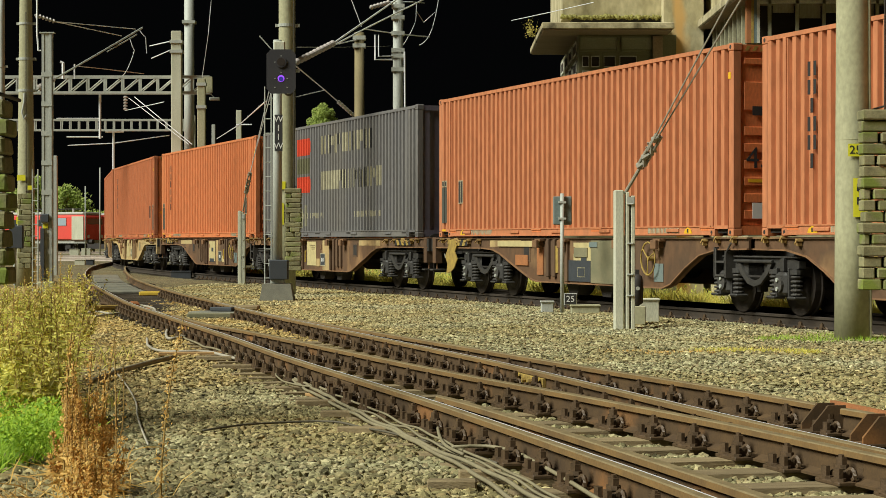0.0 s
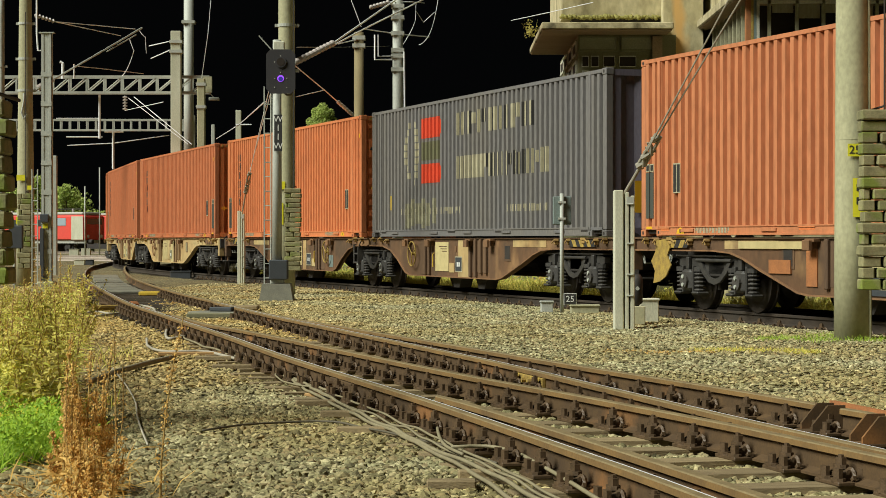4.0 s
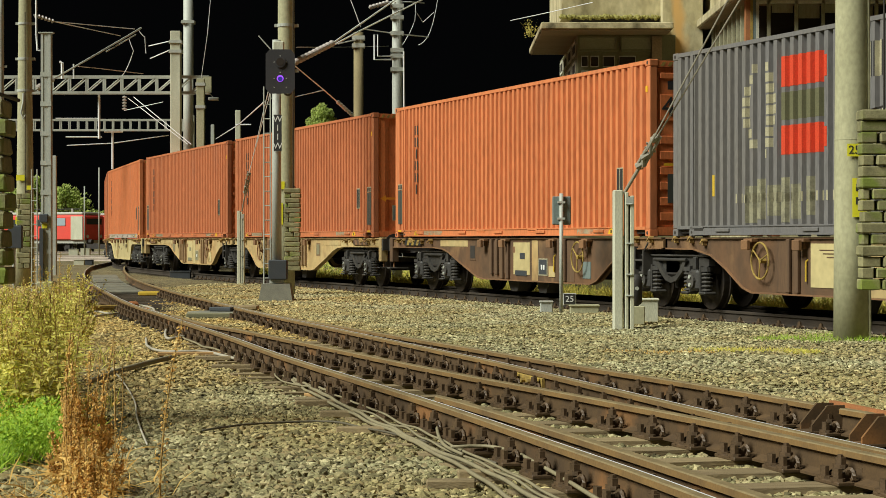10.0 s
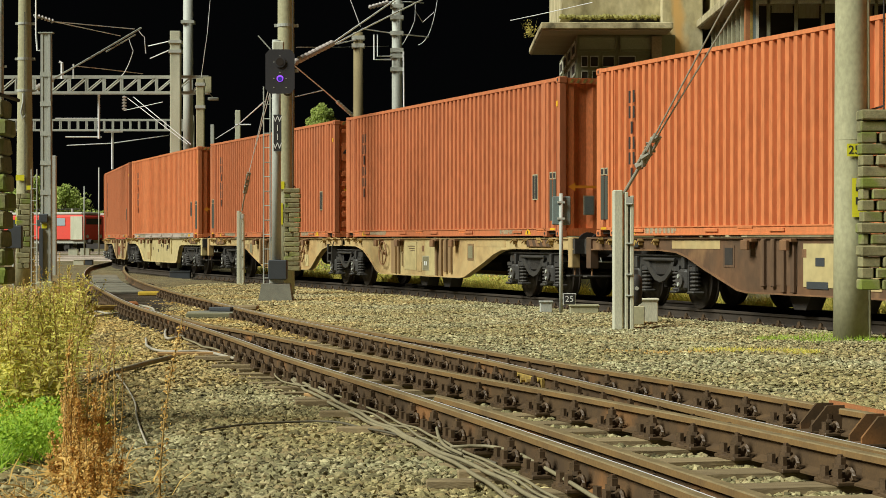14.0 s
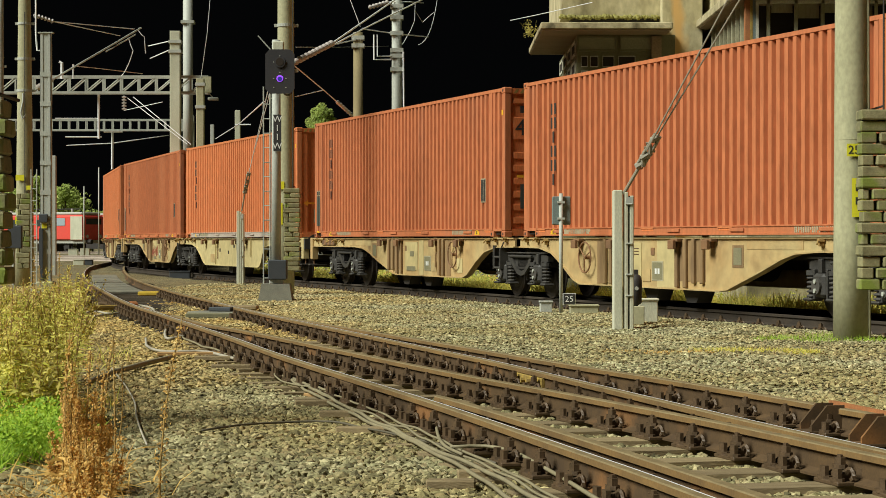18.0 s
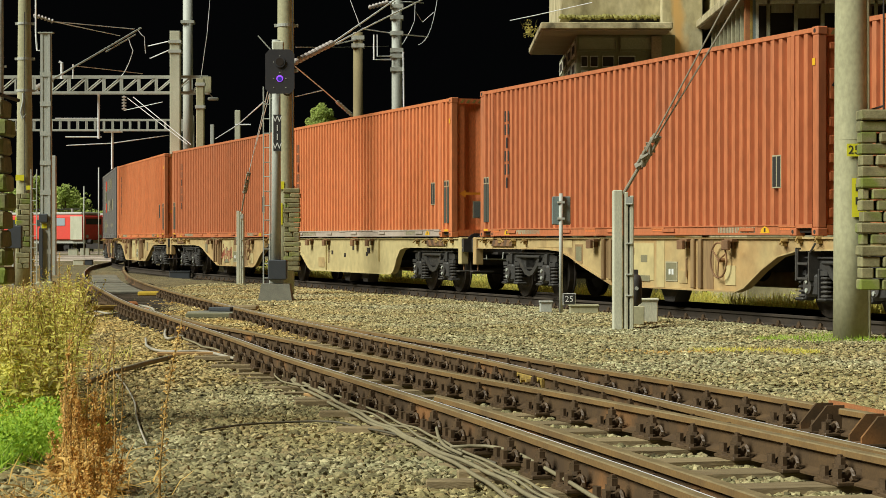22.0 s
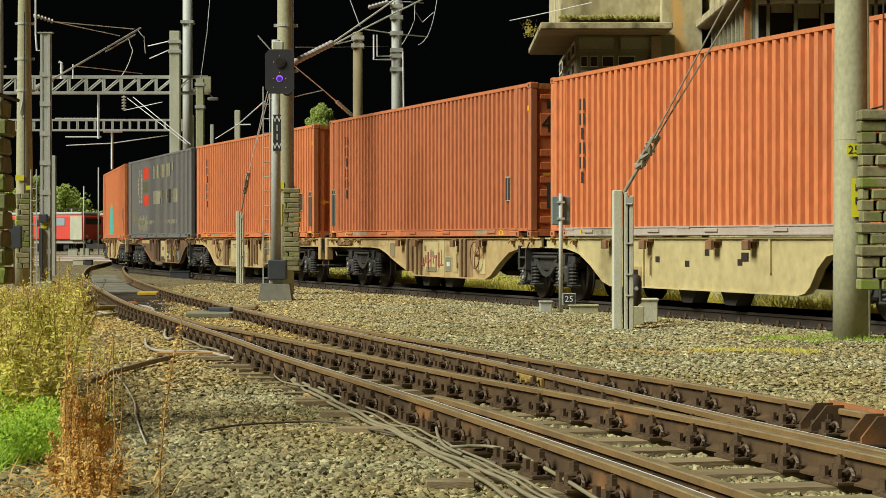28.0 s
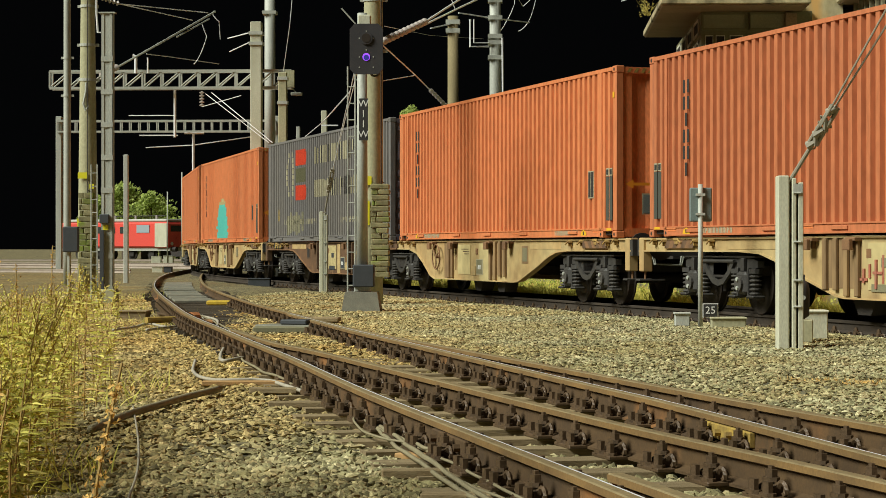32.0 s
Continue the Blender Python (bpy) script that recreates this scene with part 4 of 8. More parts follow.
def make_bogie():
    b = holder("bogie", pose(0, 0, 0), "dark grimy two-axle bogie with coil springs", "bogie", "bogies of the train")
    for side in (-1, 1):
        def slab(outline, a, b):
            return prism(bmesh.new(), outline, *sorted((side * a, side * b)))
        beam = [(-1.30, 0.80), (-1.30, 0.70), (-1.08, 0.655), (-0.60, 0.655), (-0.46, 0.58), (0.46, 0.58), (0.60, 0.655), (1.08, 0.655), (1.30, 0.70), (1.30, 0.80), (1.0, 0.85), (-1.0, 0.85)]
        part("side_frame", slab(beam, 0.94, 1.05), "bogie_steel", b)
        part("frame_flange", boxes((-1.31, 1.31, *sorted((side * 0.92, side * 1.09)), 0.845, 0.872), bevel=0.006), "dusty_steel", b)
        valance = [(-0.56, 0.76), (-0.43, 0.60), (-0.20, 0.45), (0.0, 0.41), (0.20, 0.45), (0.43, 0.60), (0.56, 0.76), (0.47, 0.79), (0.36, 0.66), (0.17, 0.53), (0.0, 0.50), (-0.17, 0.53), (-0.36, 0.66), (-0.47, 0.79)]
        part("pressed_valance", slab(valance, 1.055, 1.095), "bogie_steel", b)
        part("damper_link", rod(bmesh.new(), (-0.60, side * 1.10, 0.79), (0.60, side * 1.10, 0.79), 0.026, 8), "bogie_steel", b)
        for x in (-0.9, 0.9):
            ab = boxes((x - 0.155, x + 0.155, side * 1.03 - 0.12, side * 1.03 + 0.12, 0.30, 0.64), bevel=0.045)
            box(ab, x - 0.20, x - 0.165, side * 1.03 - 0.08, side * 1.03 + 0.10, 0.27, 0.70, 0.008)
            box(ab, x + 0.165, x + 0.20, side * 1.03 - 0.08, side * 1.03 + 0.10, 0.27, 0.70, 0.008)
            axle_box = part("axle_box", ab, "bogie_steel", b)
            part("box_cover", rod(bmesh.new(), (x, side * 1.14, 0.46), (x, side * 1.185, 0.46), 0.118, 14), "dusty_steel", axle_box, "dust-grey round cover")
            for z in (0.395, 0.525):
                part("cover_bolt", rod(bmesh.new(), (x, side * 1.18, z), (x, side * 1.205, z), 0.032, 8), "galvanised", axle_box)
            for dx in (-0.315, 0.315):
                sp = bmesh.new()
                for j in range(5):
                    z = 0.295 + j * 0.064
                    lathe(sp, [(0.055, z), (0.088, z + 0.008), (0.094, z + 0.021), (0.088, z + 0.034), (0.055, z + 0.042)], 10, pose(x + dx, side * 1.04, 0))
                rod(sp, (x + dx, side * 1.04, 0.28), (x + dx, side * 1.04, 0.62), 0.055, 8)
                part("coil_spring", sp, "dusty_steel", b, "dusty coil spring")
                part("spring_seat", boxes((x + dx - 0.115, x + dx + 0.115, side * 1.04 - 0.11, side * 1.04 + 0.11, 0.245, 0.29), bevel=0.02), "bogie_steel", b)
                part("spring_cap", rod(bmesh.new(), (x + dx, side * 1.04, 0.61), (x + dx, side * 1.04, 0.68), 0.10, 12), "bogie_steel", b)
            part("side_stop", boxes((x - 0.05, x + 0.05, *sorted((side * 1.05, side * 1.12)), 0.64, 0.84), bevel=0.012), "bogie_steel", b)
    part("bolster", boxes((-0.28, 0.28, -1.05, 1.05, 0.52, 0.86), bevel=0.03), "dark_steel", b)
    part("centre_pivot", rod(bmesh.new(), (0, 0, 0.84), (0, 0, 0.96), 0.25, 16), "dark_steel", b)
    for x in (-1.2, 1.2):
        part("end_cross_beam", boxes((x - 0.05, x + 0.05, -1.0, 1.0, 0.58, 0.72)), "dark_steel", b)
    for x in (-0.36, 0.36):
        for y in (-0.75, 0.75):
            part("brake_shoe", boxes((x - 0.06, x + 0.06, y - 0.06, y + 0.06, 0.32, 0.62)), "dark_steel", b)
    pair = []
    for x in (-0.9, 0.9):
        ax = part("wheelset", rod(bmesh.new(), (0, -1.05, 0), (0, 1.05, 0), 0.085, 12), "dark_steel", b)
        ax.matrix_basis = pose(x, 0, WHEEL_R)
        pair.append(ax)
        for y, s in ((-0.75, -1), (0.75, 1)):
            wh = bmesh.new()
            q = Matrix.Translation((0, y, 0)) @ Matrix.Rotation(radians(90 if s < 0 else -90), 4, "X")
            lathe(wh, [(0.12, 0.09), (0.30, 0.05), (0.40, 0.06), (0.46, 0.065), (0.46, -0.03), (0.488, -0.04), (0.488, -0.065), (0.40, -0.06), (0.30, -0.02), (0.12, -0.05)], 28, q)
            part("wheel", wh, "wheel_steel", ax)
    return b


BOGIES = []
first_bogie = make_bogie()
for u in range(-1, 6):
    for m in (mid_k(u) - 2.5, mid_j(u) + 0.1, mid_k(u + 1) + 3.1):
        BOGIES.append((first_bogie if not BOGIES else copy_thing(first_bogie, pose(0, 0, 0)), m))


def at_line(m, t):
    """Pose on the middle of the line, m metres from the train's mark, at t."""
    p, d = line_point(train_at(t) + m, HALF)
    return Matrix.Translation((p.x, p.y, 0)) @ Matrix.Rotation(math.atan2(d.y, d.x), 4, "Z")


def motions():
    ts = [0.8 * k for k in range(41)]
    for i in range(14):
        walk(WAGONS[i], [(t, at_box(i, t)) for t in ts])
        walk(BOXES[i], [(t, Matrix.Translation((0, 0, DECK + 0.01)) @ at_box(i, t)) for t in ts])
    fine = [0.2 * k for k in range(161)]
    for b, m in BOGIES:
        walk(b, [(t, at_line(m, t)) for t in ts])
        for ws in b.children:
            if ws.name.startswith("wheelset"):
                x = ws.location.x
                walk(ws, [(t, pose(x, 0, WHEEL_R, 0, math.degrees(train_at(t) / WHEEL_R), 0)) for t in fine])


# ---- ground ----
TOP = -0.20


RAIL_1 = [(-16.9, 105), (-14.6, 85), (-10.75, 61.4), (-6.25, 39.3), (-4.1, 30.2), (-2.58, 24.1), (-1.57, 19.85), (-0.65, 16.32), (-0.02, 13.91), (0.66, 11.06), (1.16, 8.84), (1.9, 5.0)]
RAIL_4 = [(-15.6, 105), (-13.2, 85), (-9.35, 61.4), (-6.12, 45.5), (-3.85, 35.85), (-2.34, 29.78), (-0.02, 22.13), (1.1, 18.49), (2.17, 15.22), (2.82, 13.02), (4.3, 8.5), (5.6, 5.0)]
RAIL_3 = [(-4.05, 36.4), (-2.6, 30.4), (-1.67, 26.9), (-0.02, 20.66), (0.59, 18.32), (1.6, 13.91), (2.05, 12.01), (2.35, 10.85), (3.0, 8.0), (3.7, 5.0)]
RAIL_2 = [(-4.0, 30.3), (-3.1, 27.0), (-2.25, 24.6), (-0.02, 17.53), (0.89, 14.94), (1.76, 12.34), (2.28, 10.54), (3.1, 8.0), (4.1, 5.0)]
EDGE_4 = sorted((p.y, p.x) for p in spline(RAIL_4))
EDGE_1 = sorted((p.y, p.x) for p in spline(RAIL_1))
EDGE1_Y, EDGE1_X = [e[0] for e in EDGE_1], [e[1] for e in EDGE_1]
EDGE_Y, EDGE_X = [e[0] for e in EDGE_4], [e[1] for e in EDGE_4]


def ground_z(x, y):
    """Height of the ballast and the soil."""
    z = TOP
    if y < 105:
        z += (-0.022 + 0.050 * max(0.0, min(1.0, (y - 24.0) / 5.0))) * max(0.0, min(1.0, (float(np.interp(y, EDGE_Y, EDGE_X)) + 0.75 - x) / 0.5)) * max(0.0, min(1.0, (x - float(np.interp(y, EDGE1_Y, EDGE1_X)) + 0.45) / 0.4))
    p = (x - 0.0) * math.cos(0.34) + (y - Y0) * math.sin(0.34)
    far = max(0.0, p - 4.5)
    z -= min(far, 3.0) * 0.10
    left = max(0.0, -x - 0.105 * y - 0.6) if y < 60 else 0.0
    z -= min(left, 1.5) * 0.05
    near = max(0.0, min(1.0, (p + 2.4) / 1.2)) * max(0.0, min(1.0, (0.2 - p) / 0.6))
    z += 0.045 * near
    return z


def make_ground():
    bm = bmesh.new()
    xs = [-3000, -800, -250, -100, -60, -40, -30] + [-24 + 0.5 * i for i in range(97)] + [30, 45, 80, 250, 800, 3000]
    ys = [-300, -60, -10, 2, 5] + [6 + 0.5 * i for i in range(109)] + [62 + 2 * i for i in range(25)] + [120, 150, 220, 400, 900, 2500]
    grid = [[bm.verts.new((x, y, ground_z(x, y) + 0.018 * noise.noise((x * 0.8, y * 0.8, 0)))) for x in xs] for y in ys]
    for a, b in zip(grid, grid[1:]):
        for i in range(len(xs) - 1):
            bm.faces.new((a[i], a[i + 1], b[i + 1], b[i]))
    m, n, l, bs = nodes_of("ballast_ground")
    co = n.new("ShaderNodeTexCoord")
    vor = n.new("ShaderNodeTexVoronoi")
    vor.inputs["Scale"].default_value = 17
    l.new(co.outputs["Object"], vor.inputs["Vector"])
    wash = n.new("ShaderNodeTexNoise")
    wash.inputs["Scale"].default_value, wash.inputs["Detail"].default_value = 0.35, 5
    l.new(co.outputs["Object"], wash.inputs["Vector"])
    ramp = n.new("ShaderNodeValToRGB")
    e = ramp.color_ramp.elements
    # darker than the loose stones: the shade of their gaps in the ground colour
    e[0].position, e[0].color = 0.0, (0.065, 0.058, 0.034, 1)
    e[1].position, e[1].color = 1.0, (0.25, 0.23, 0.13, 1)
    sep = n.new("ShaderNodeSeparateColor")
    l.new(vor.outputs["Color"], sep.inputs[0])
    l.new(sep.outputs[0], ramp.inputs[0])
    mix = n.new("ShaderNodeMix")
    mix.data_type, mix.blend_type = "RGBA", "MULTIPLY"
    l.new(ramp.outputs[0], mix.inputs["A"])
    tint = n.new("ShaderNodeValToRGB")
    e = tint.color_ramp.elements
    e[0].position, e[0].color = 0.35, (0.75, 0.68, 0.50, 1)
    e[1].position, e[1].color = 0.65, (1.0, 1.0, 0.95, 1)
    l.new(wash.outputs[0], tint.inputs[0])
    l.new(tint.outputs[0], mix.inputs["B"])
    mix.inputs["Factor"].default_value = 1
    l.new(fresh(n, l, dusted(n, l, mix.outputs["Result"])), bs.inputs["Base Color"])
    bs.inputs["Roughness"].default_value = 0.95
    bp = n.new("ShaderNodeBump")
    bp.inputs["Strength"].default_value, bp.inputs["Distance"].default_value = 0.9, 0.03
    bp.invert = True
    l.new(vor.outputs["Distance"], bp.inputs["Height"])
    l.new(bp.outputs[0], bs.inputs["Normal"])
    return tagged(link("ground", bm, m), "grey-beige crushed stone ballast ground of a railway yard", "ground", kind="structure")


make_ground()

# ---- rails ----
SECTION = [(-0.075, -0.172), (0.075, -0.172), (0.075, -0.158), (0.014, -0.135), (0.010, -0.05), (0.036, -0.038), (0.036, -0.006), (0.028, 0.0), (-0.017, 0.0), (-0.028, 0.0),
           (-0.036, -0.006), (-0.036, -0.038), (-0.010, -0.05), (-0.014, -0.135), (-0.075, -0.158)]


def sweep(pts, section, band=1):
    bm = bmesh.new()
    rings = []
    for i, p in enumerate(pts):
        d = (pts[min(i + 1, len(pts) - 1)] - pts[max(i - 1, 0)]).normalized()
        s = Vector((d.y, -d.x))
        rings.append([bm.verts.new((p.x + s.x * a, p.y + s.y * a, z)) for a, z in section])
    n = len(section)
    for a, b in zip(rings, rings[1:]):
        for i in range(n):
            j = (i + 1) % n
            f = bm.faces.new((a[i], b[i], b[j], a[j]))
            f.material_index = band if i == 8 else 1 if i in (6, 7) and band else 3 if i in (5, 9, 10) and band else 0
    bm.faces.new(rings[0])
    bm.faces.new(rings[-1][::-1])
    return bm


def rail(points, name="rail", label="worn steel rail with rusty brown web", band=1):
    ob = link(name, sweep(spline(points), SECTION, band), ["rail", "rail_top", "rail_band", "rail_head"])
    return tagged(ob, label, "rail", "rails", "structure")


for pts, band in ((RAIL_1, 2), (RAIL_4, 1), (RAIL_3, 2), (RAIL_2, 1)):
    rail(pts, band=band)
for off in (HALF - 0.7535, HALF + 0.7535):
    pts = [line_point(-150 + 2.0 * k, off)[0] for k in range(96)]
    tagged(link("rail", sweep(pts, SECTION), ["rail_dark", "rail_dark", "rail_dark", "rail_dark"]), "dark rail under the train", "rail", "rails", "structure")


# ---- sleepers, fastenings, track furniture ----
def on_ground(px, py, z=TOP):
    """The place at height z in a direction from the still camera."""
    d = 3617.4 * (1.119 - z) / (py - 424.1)
    return Vector(((px - 784) / 3617.4 * d, d, z))


def rail_at(points, y):
    """x on a rail at the depth y."""
    for a, b in zip(points, points[1:]):
        if b[1] <= y <= a[1]:
            f = (y - a[1]) / (b[1] - a[1])
            return a[0] + f * (b[0] - a[0])
    return None


dense = {k: [(p.x, p.y) for p in spline(v)] for k, v in (("1", RAIL_1), ("2", RAIL_2), ("3", RAIL_3), ("4", RAIL_4))}
rnd = random.Random(11)


def beam_mesh(name, w, h, rough_by=0.012):
    bm = boxes((-0.5, 0.5, -w / 2, w / 2, -h, 0))
    bmesh.ops.subdivide_edges(bm, edges=[e for e in bm.edges if abs(e.verts[0].co.x - e.verts[1].co.x) > 0.5], cuts=3)
    for v in bm.verts:
        v.co.y += rnd.uniform(-rough_by, rough_by)
        v.co.z += rnd.uniform(-rough_by, 0) * 0.7
    me = bpy.data.meshes.new(name)
    bm.to_mesh(me)
    bm.free()
    me.materials.append(M["sleeper"])
    return me


track = tagged(new("track_bed"), "timber sleepers of a railway turnout", "track", kind="structure")
beams = [beam_mesh("sleeper", 0.25, 0.15) for _ in range(5)]
dark_beams = [me.copy() for me in beams]
for me in dark_beams:
    me.materials[0] = M["sleeper_dark"]
clip = boxes((-0.18, 0.18, -0.085, 0.085, 0.0, 0.018), bevel=0.004)
for sx in (-1, 1):
    for dy in (-0.045, 0.045):
        rod(clip, (sx * 0.150, dy, 0.016), (sx * 0.150, dy, 0.030), 0.034, 8)
        rod(clip, (sx * 0.150, dy, 0.030), (sx * 0.150, dy, 0.070), 0.022, 6)
    prism(clip, [(sx * 0.062, 0.018), (sx * 0.125, 0.018), (sx * 0.125, 0.046), (sx * 0.098, 0.062), (sx * 0.062, 0.050)], -0.045, 0.045)
    rod(clip, (sx * 0.098, 0.0, 0.05), (sx * 0.098, 0.0, 0.120), 0.014, 6)
    rod(clip, (sx * 0.098, 0.0, 0.064), (sx * 0.098, 0.0, 0.080), 0.034, 8)
    rod(clip, (sx * 0.098, 0.0, 0.080), (sx * 0.098, 0.0, 0.108), 0.026, 6)
    loop = [(sx * 0.10 + 0.012 * math.sin(a * 0.5), -0.062 + 0.020 * math.cos(a), 0.044 + 0.022 * math.sin(a)) for a in [k * math.pi / 5 for k in range(8)]]
    tube(clip, loop, 0.012, 5)
bmesh.ops.scale(clip, vec=(1.05, 1.65, 1.28), verts=clip.verts)
clip_me = bpy.data.meshes.new("fastening")
clip.to_mesh(clip_me)
clip.free()
clip_me.materials.append(M["fastening"])
SLEEPERS = []
y, step = 6.2, 0.62
while y < 100:
    x1, x4 = rail_at(dense["1"], y), None
    d1 = (rail_at(dense["1"], y + 0.5) - x1) / 0.5
    turn = -math.atan(d1) * 0.93
    c, s = math.cos(-turn), math.sin(-turn)
    # meet the far rail across the track
    for k in range(8, 60):
        xx, yy = x1 + 0.1 * k * math.cos(turn), y + 0.1 * k * math.sin(-turn) * -1
        r4 = rail_at(dense["4"], yy)
        if r4 is not None and xx >= r4:
            break
    reach = 0.1 * k
    lo, hi = (-0.44 if y < 20 else -0.30 if y < 26 else -0.16) + rnd.uniform(-0.12, 0.05), reach + 0.5 + rnd.uniform(-0.05, 0.1)
    mid = (lo + hi) / 2
    m = Matrix.Translation((x1, y, 0)) @ Matrix.Rotation(turn, 4, "Z") @ Matrix.Translation((mid, 0, -0.170)) @ Matrix.Rotation(rnd.uniform(-0.012, 0.012), 4, "Z") @ Matrix.Diagonal((hi - lo, 1, 1, 1))
    SLEEPERS.append((x1, y, turn, lo, hi))
    share("sleeper", rnd.choice(beams if y < 27 else dark_beams), track, m)
    if y < 46:
        for key in "1234":
            for k in range(-2, 500):
                q = k * 0.02
                xx, yy = x1 + q * math.cos(turn), y + q * math.sin(turn)
                r = rail_at(dense[key], yy)
                if r is not None and xx >= r:
                    if k > -2:
                        dd = (rail_at(dense[key], yy + 0.3) or r) - r
                        share("fastening", clip_me, track, Matrix.Translation((xx, yy, -0.174)) @ Matrix.Rotation(-math.atan2(dd, 0.3), 4, "Z"))
                    break
    y += step * (1.0 if y < 60 else 1.6)
bed = tagged(new("track_bed"), "dark sleepers of the train's line", "track", kind="structure")
for k in range(150):
    s = 24 - 0.62 * k
    p, d = line_point(s, HALF)
    m = Matrix.Translation((p.x, p.y, -0.172)) @ Matrix.Rotation(math.atan2(d.y, d.x) + math.pi / 2 + rnd.uniform(-0.015, 0.015), 4, "Z") @ Matrix.Diagonal((2.55 + rnd.uniform(-0.05, 0.05), 1, 1, 1))
    share("sleeper", rnd.choice(dark_beams), bed, m)
    if s > -25:
        q, _ = line_point(s, HALF - 0.7535)
        share("fastening", clip_me, bed, Matrix.Translation((q.x, q.y, -0.232)) @ Matrix.Rotation(math.atan2(d.y, d.x) + math.pi / 2, 4, "Z"))

# check rail beside the nearest rail
rail([(-0.02, 14.6), (0.16, 14.0), (0.70, 11.9), (1.32, 9.28), (1.95, 6.4)], "check_rail", "worn check rail with a flared end")
# raised check rail on brackets by the far rail
guard = holder("bracketed_check_rail", pose(0, 0, 0), "rust-brown raised check rail on steel brackets", "check rail")
dirn = Vector((0.185, -0.983))
bm = sweep([Vector((2.66, 13.95)), Vector((2.80, 13.25)), Vector((2.99, 12.3)), Vector((3.3, 10.6))], [(-0.02, -0.10), (0.02, -0.10), (0.02, 0.02), (-0.02, 0.02)])
part("guard_bar", bm, ["rust_orange"] * 4, guard)
for k in range(4):
    c = Vector((2.53, 13.62)) + dirn * 0.86 * k
    m = Matrix.Translation((c.x, c.y, 0)) @ Matrix.Rotation(math.atan2(dirn.y, dirn.x) + math.pi / 2, 4, "Z")
    for dy in (-0.10, 0.10):
        bm = prism(bmesh.new(), [(-0.11, -0.165), (0.12, -0.165), (0.12, 0.02), (0.0, 0.02), (-0.11, -0.11)], dy - 0.012, dy + 0.012)
        bm.transform(m)
        part("bracket", bm, "rail", guard)
    bm = boxes((-0.14, 0.13, -0.13, 0.13, -0.168, -0.15))
    bm.transform(m)
    part("bracket_foot", bm, "rail", guard)
# joint plates: yellow on one rail, rusty on another
for pts, y, mat, lab in ((dense["3"], 17.5, "dirty_yellow", "yellow-painted insulated rail joint plates with bolts"), (dense["1"], 16.9, "rail", "rusty rail joint plates with bolts")):
    x = rail_at(pts, y)
    d = math.atan2(0.5, rail_at(pts, y + 0.5) - x)
    j = holder("rail_joint", Matrix.Translation((x, y, 0)) @ Matrix.Rotation(d, 4, "Z"), lab, "rail joint")
    for sy in (-1, 1):
        part("joint_plate", boxes((-0.42, 0.42, *sorted((sy * 0.012, sy * 0.05)), -0.135, -0.045), bevel=0.006), mat, j)
        for k in range(4):
            part("bolt", rod(bmesh.new(), (-0.3 + 0.2 * k, sy * 0.05, -0.09), (-0.3 + 0.2 * k, sy * 0.085, -0.09), 0.024, 6), mat, j)
# boards and plates between the rails of the far switch
tagged(link("yellow_board", boxes((-6.98, -6.50, 46.9, 47.25, -0.172, -0.08), bevel=0.02), "yellow"), "yellow-painted board lying between the rails", "board")
plate_mat = surface("dusty_rubber_plate", (0.13, 0.125, 0.095), (0.30, 0.28, 0.19), 0.8, 0, 3.5, (1, 1, 1), 40, 0.7, 0.2)
for k in range(9):
    y = 49.5 + 2.6 * k
    x = (rail_at(dense["1"], y) + rail_at(dense["4"], y)) / 2
    d = rail_at(dense["1"], y + 1) - rail_at(dense["1"], y)
    ob = link("switch_cover_plate", boxes((-0.42, 0.42, -1.0, 1.0, -0.06, 0.0), bevel=0.01), plate_mat)
    ob.matrix_basis = Matrix.Translation((x, y, -0.115)) @ Matrix.Rotation(math.atan(-d), 4, "Z")
    tagged(ob, "dark grey cover plate between the rails", "cover plate", "cover plates")
    for sx in (-0.38, 0.38):
        part("plate_rim", boxes((sx - 0.03, sx + 0.03, -1.0, 1.0, -0.1, -0.058)), plate_mat, ob)
c = on_ground(392, 562, -0.17)
slab = holder("trackside_slab", pose(c.x, c.y, 0, 0, 0, -18), "grey concrete slab lying beside the rail", "slab")
part("slab_body", boxes((-0.5, 0.5, -0.25, 0.25, -0.2, -0.07), bevel=0.02), "dark_concrete", slab)
part("slab_lid", boxes((-0.15, 0.25, -0.15, 0.15, -0.07, 0.0), bevel=0.015), "dark_box", slab)

# ---- cables lying along the rails ----
def cable(points, r, mat, label, wobble=0.0, z=TOP):
    world_pts = []
    for px, py in points:
        p = on_ground(px, py, z + r)
        world_pts.append((p.x, p.y, z + r))
    ps = spline([Vector(p) for p in world_pts], 0.12)
    ps = [Vector((p.x, p.y, max(p.z, ground_z(p.x, p.y) + 0.045 + r * 0.6) + wobble * noise.noise(p * 1.7))) for p in ps]
    return tagged(link("cable", tube(bmesh.new(), ps, r), mat, None, True), label, "cable", "cables on the ballast")


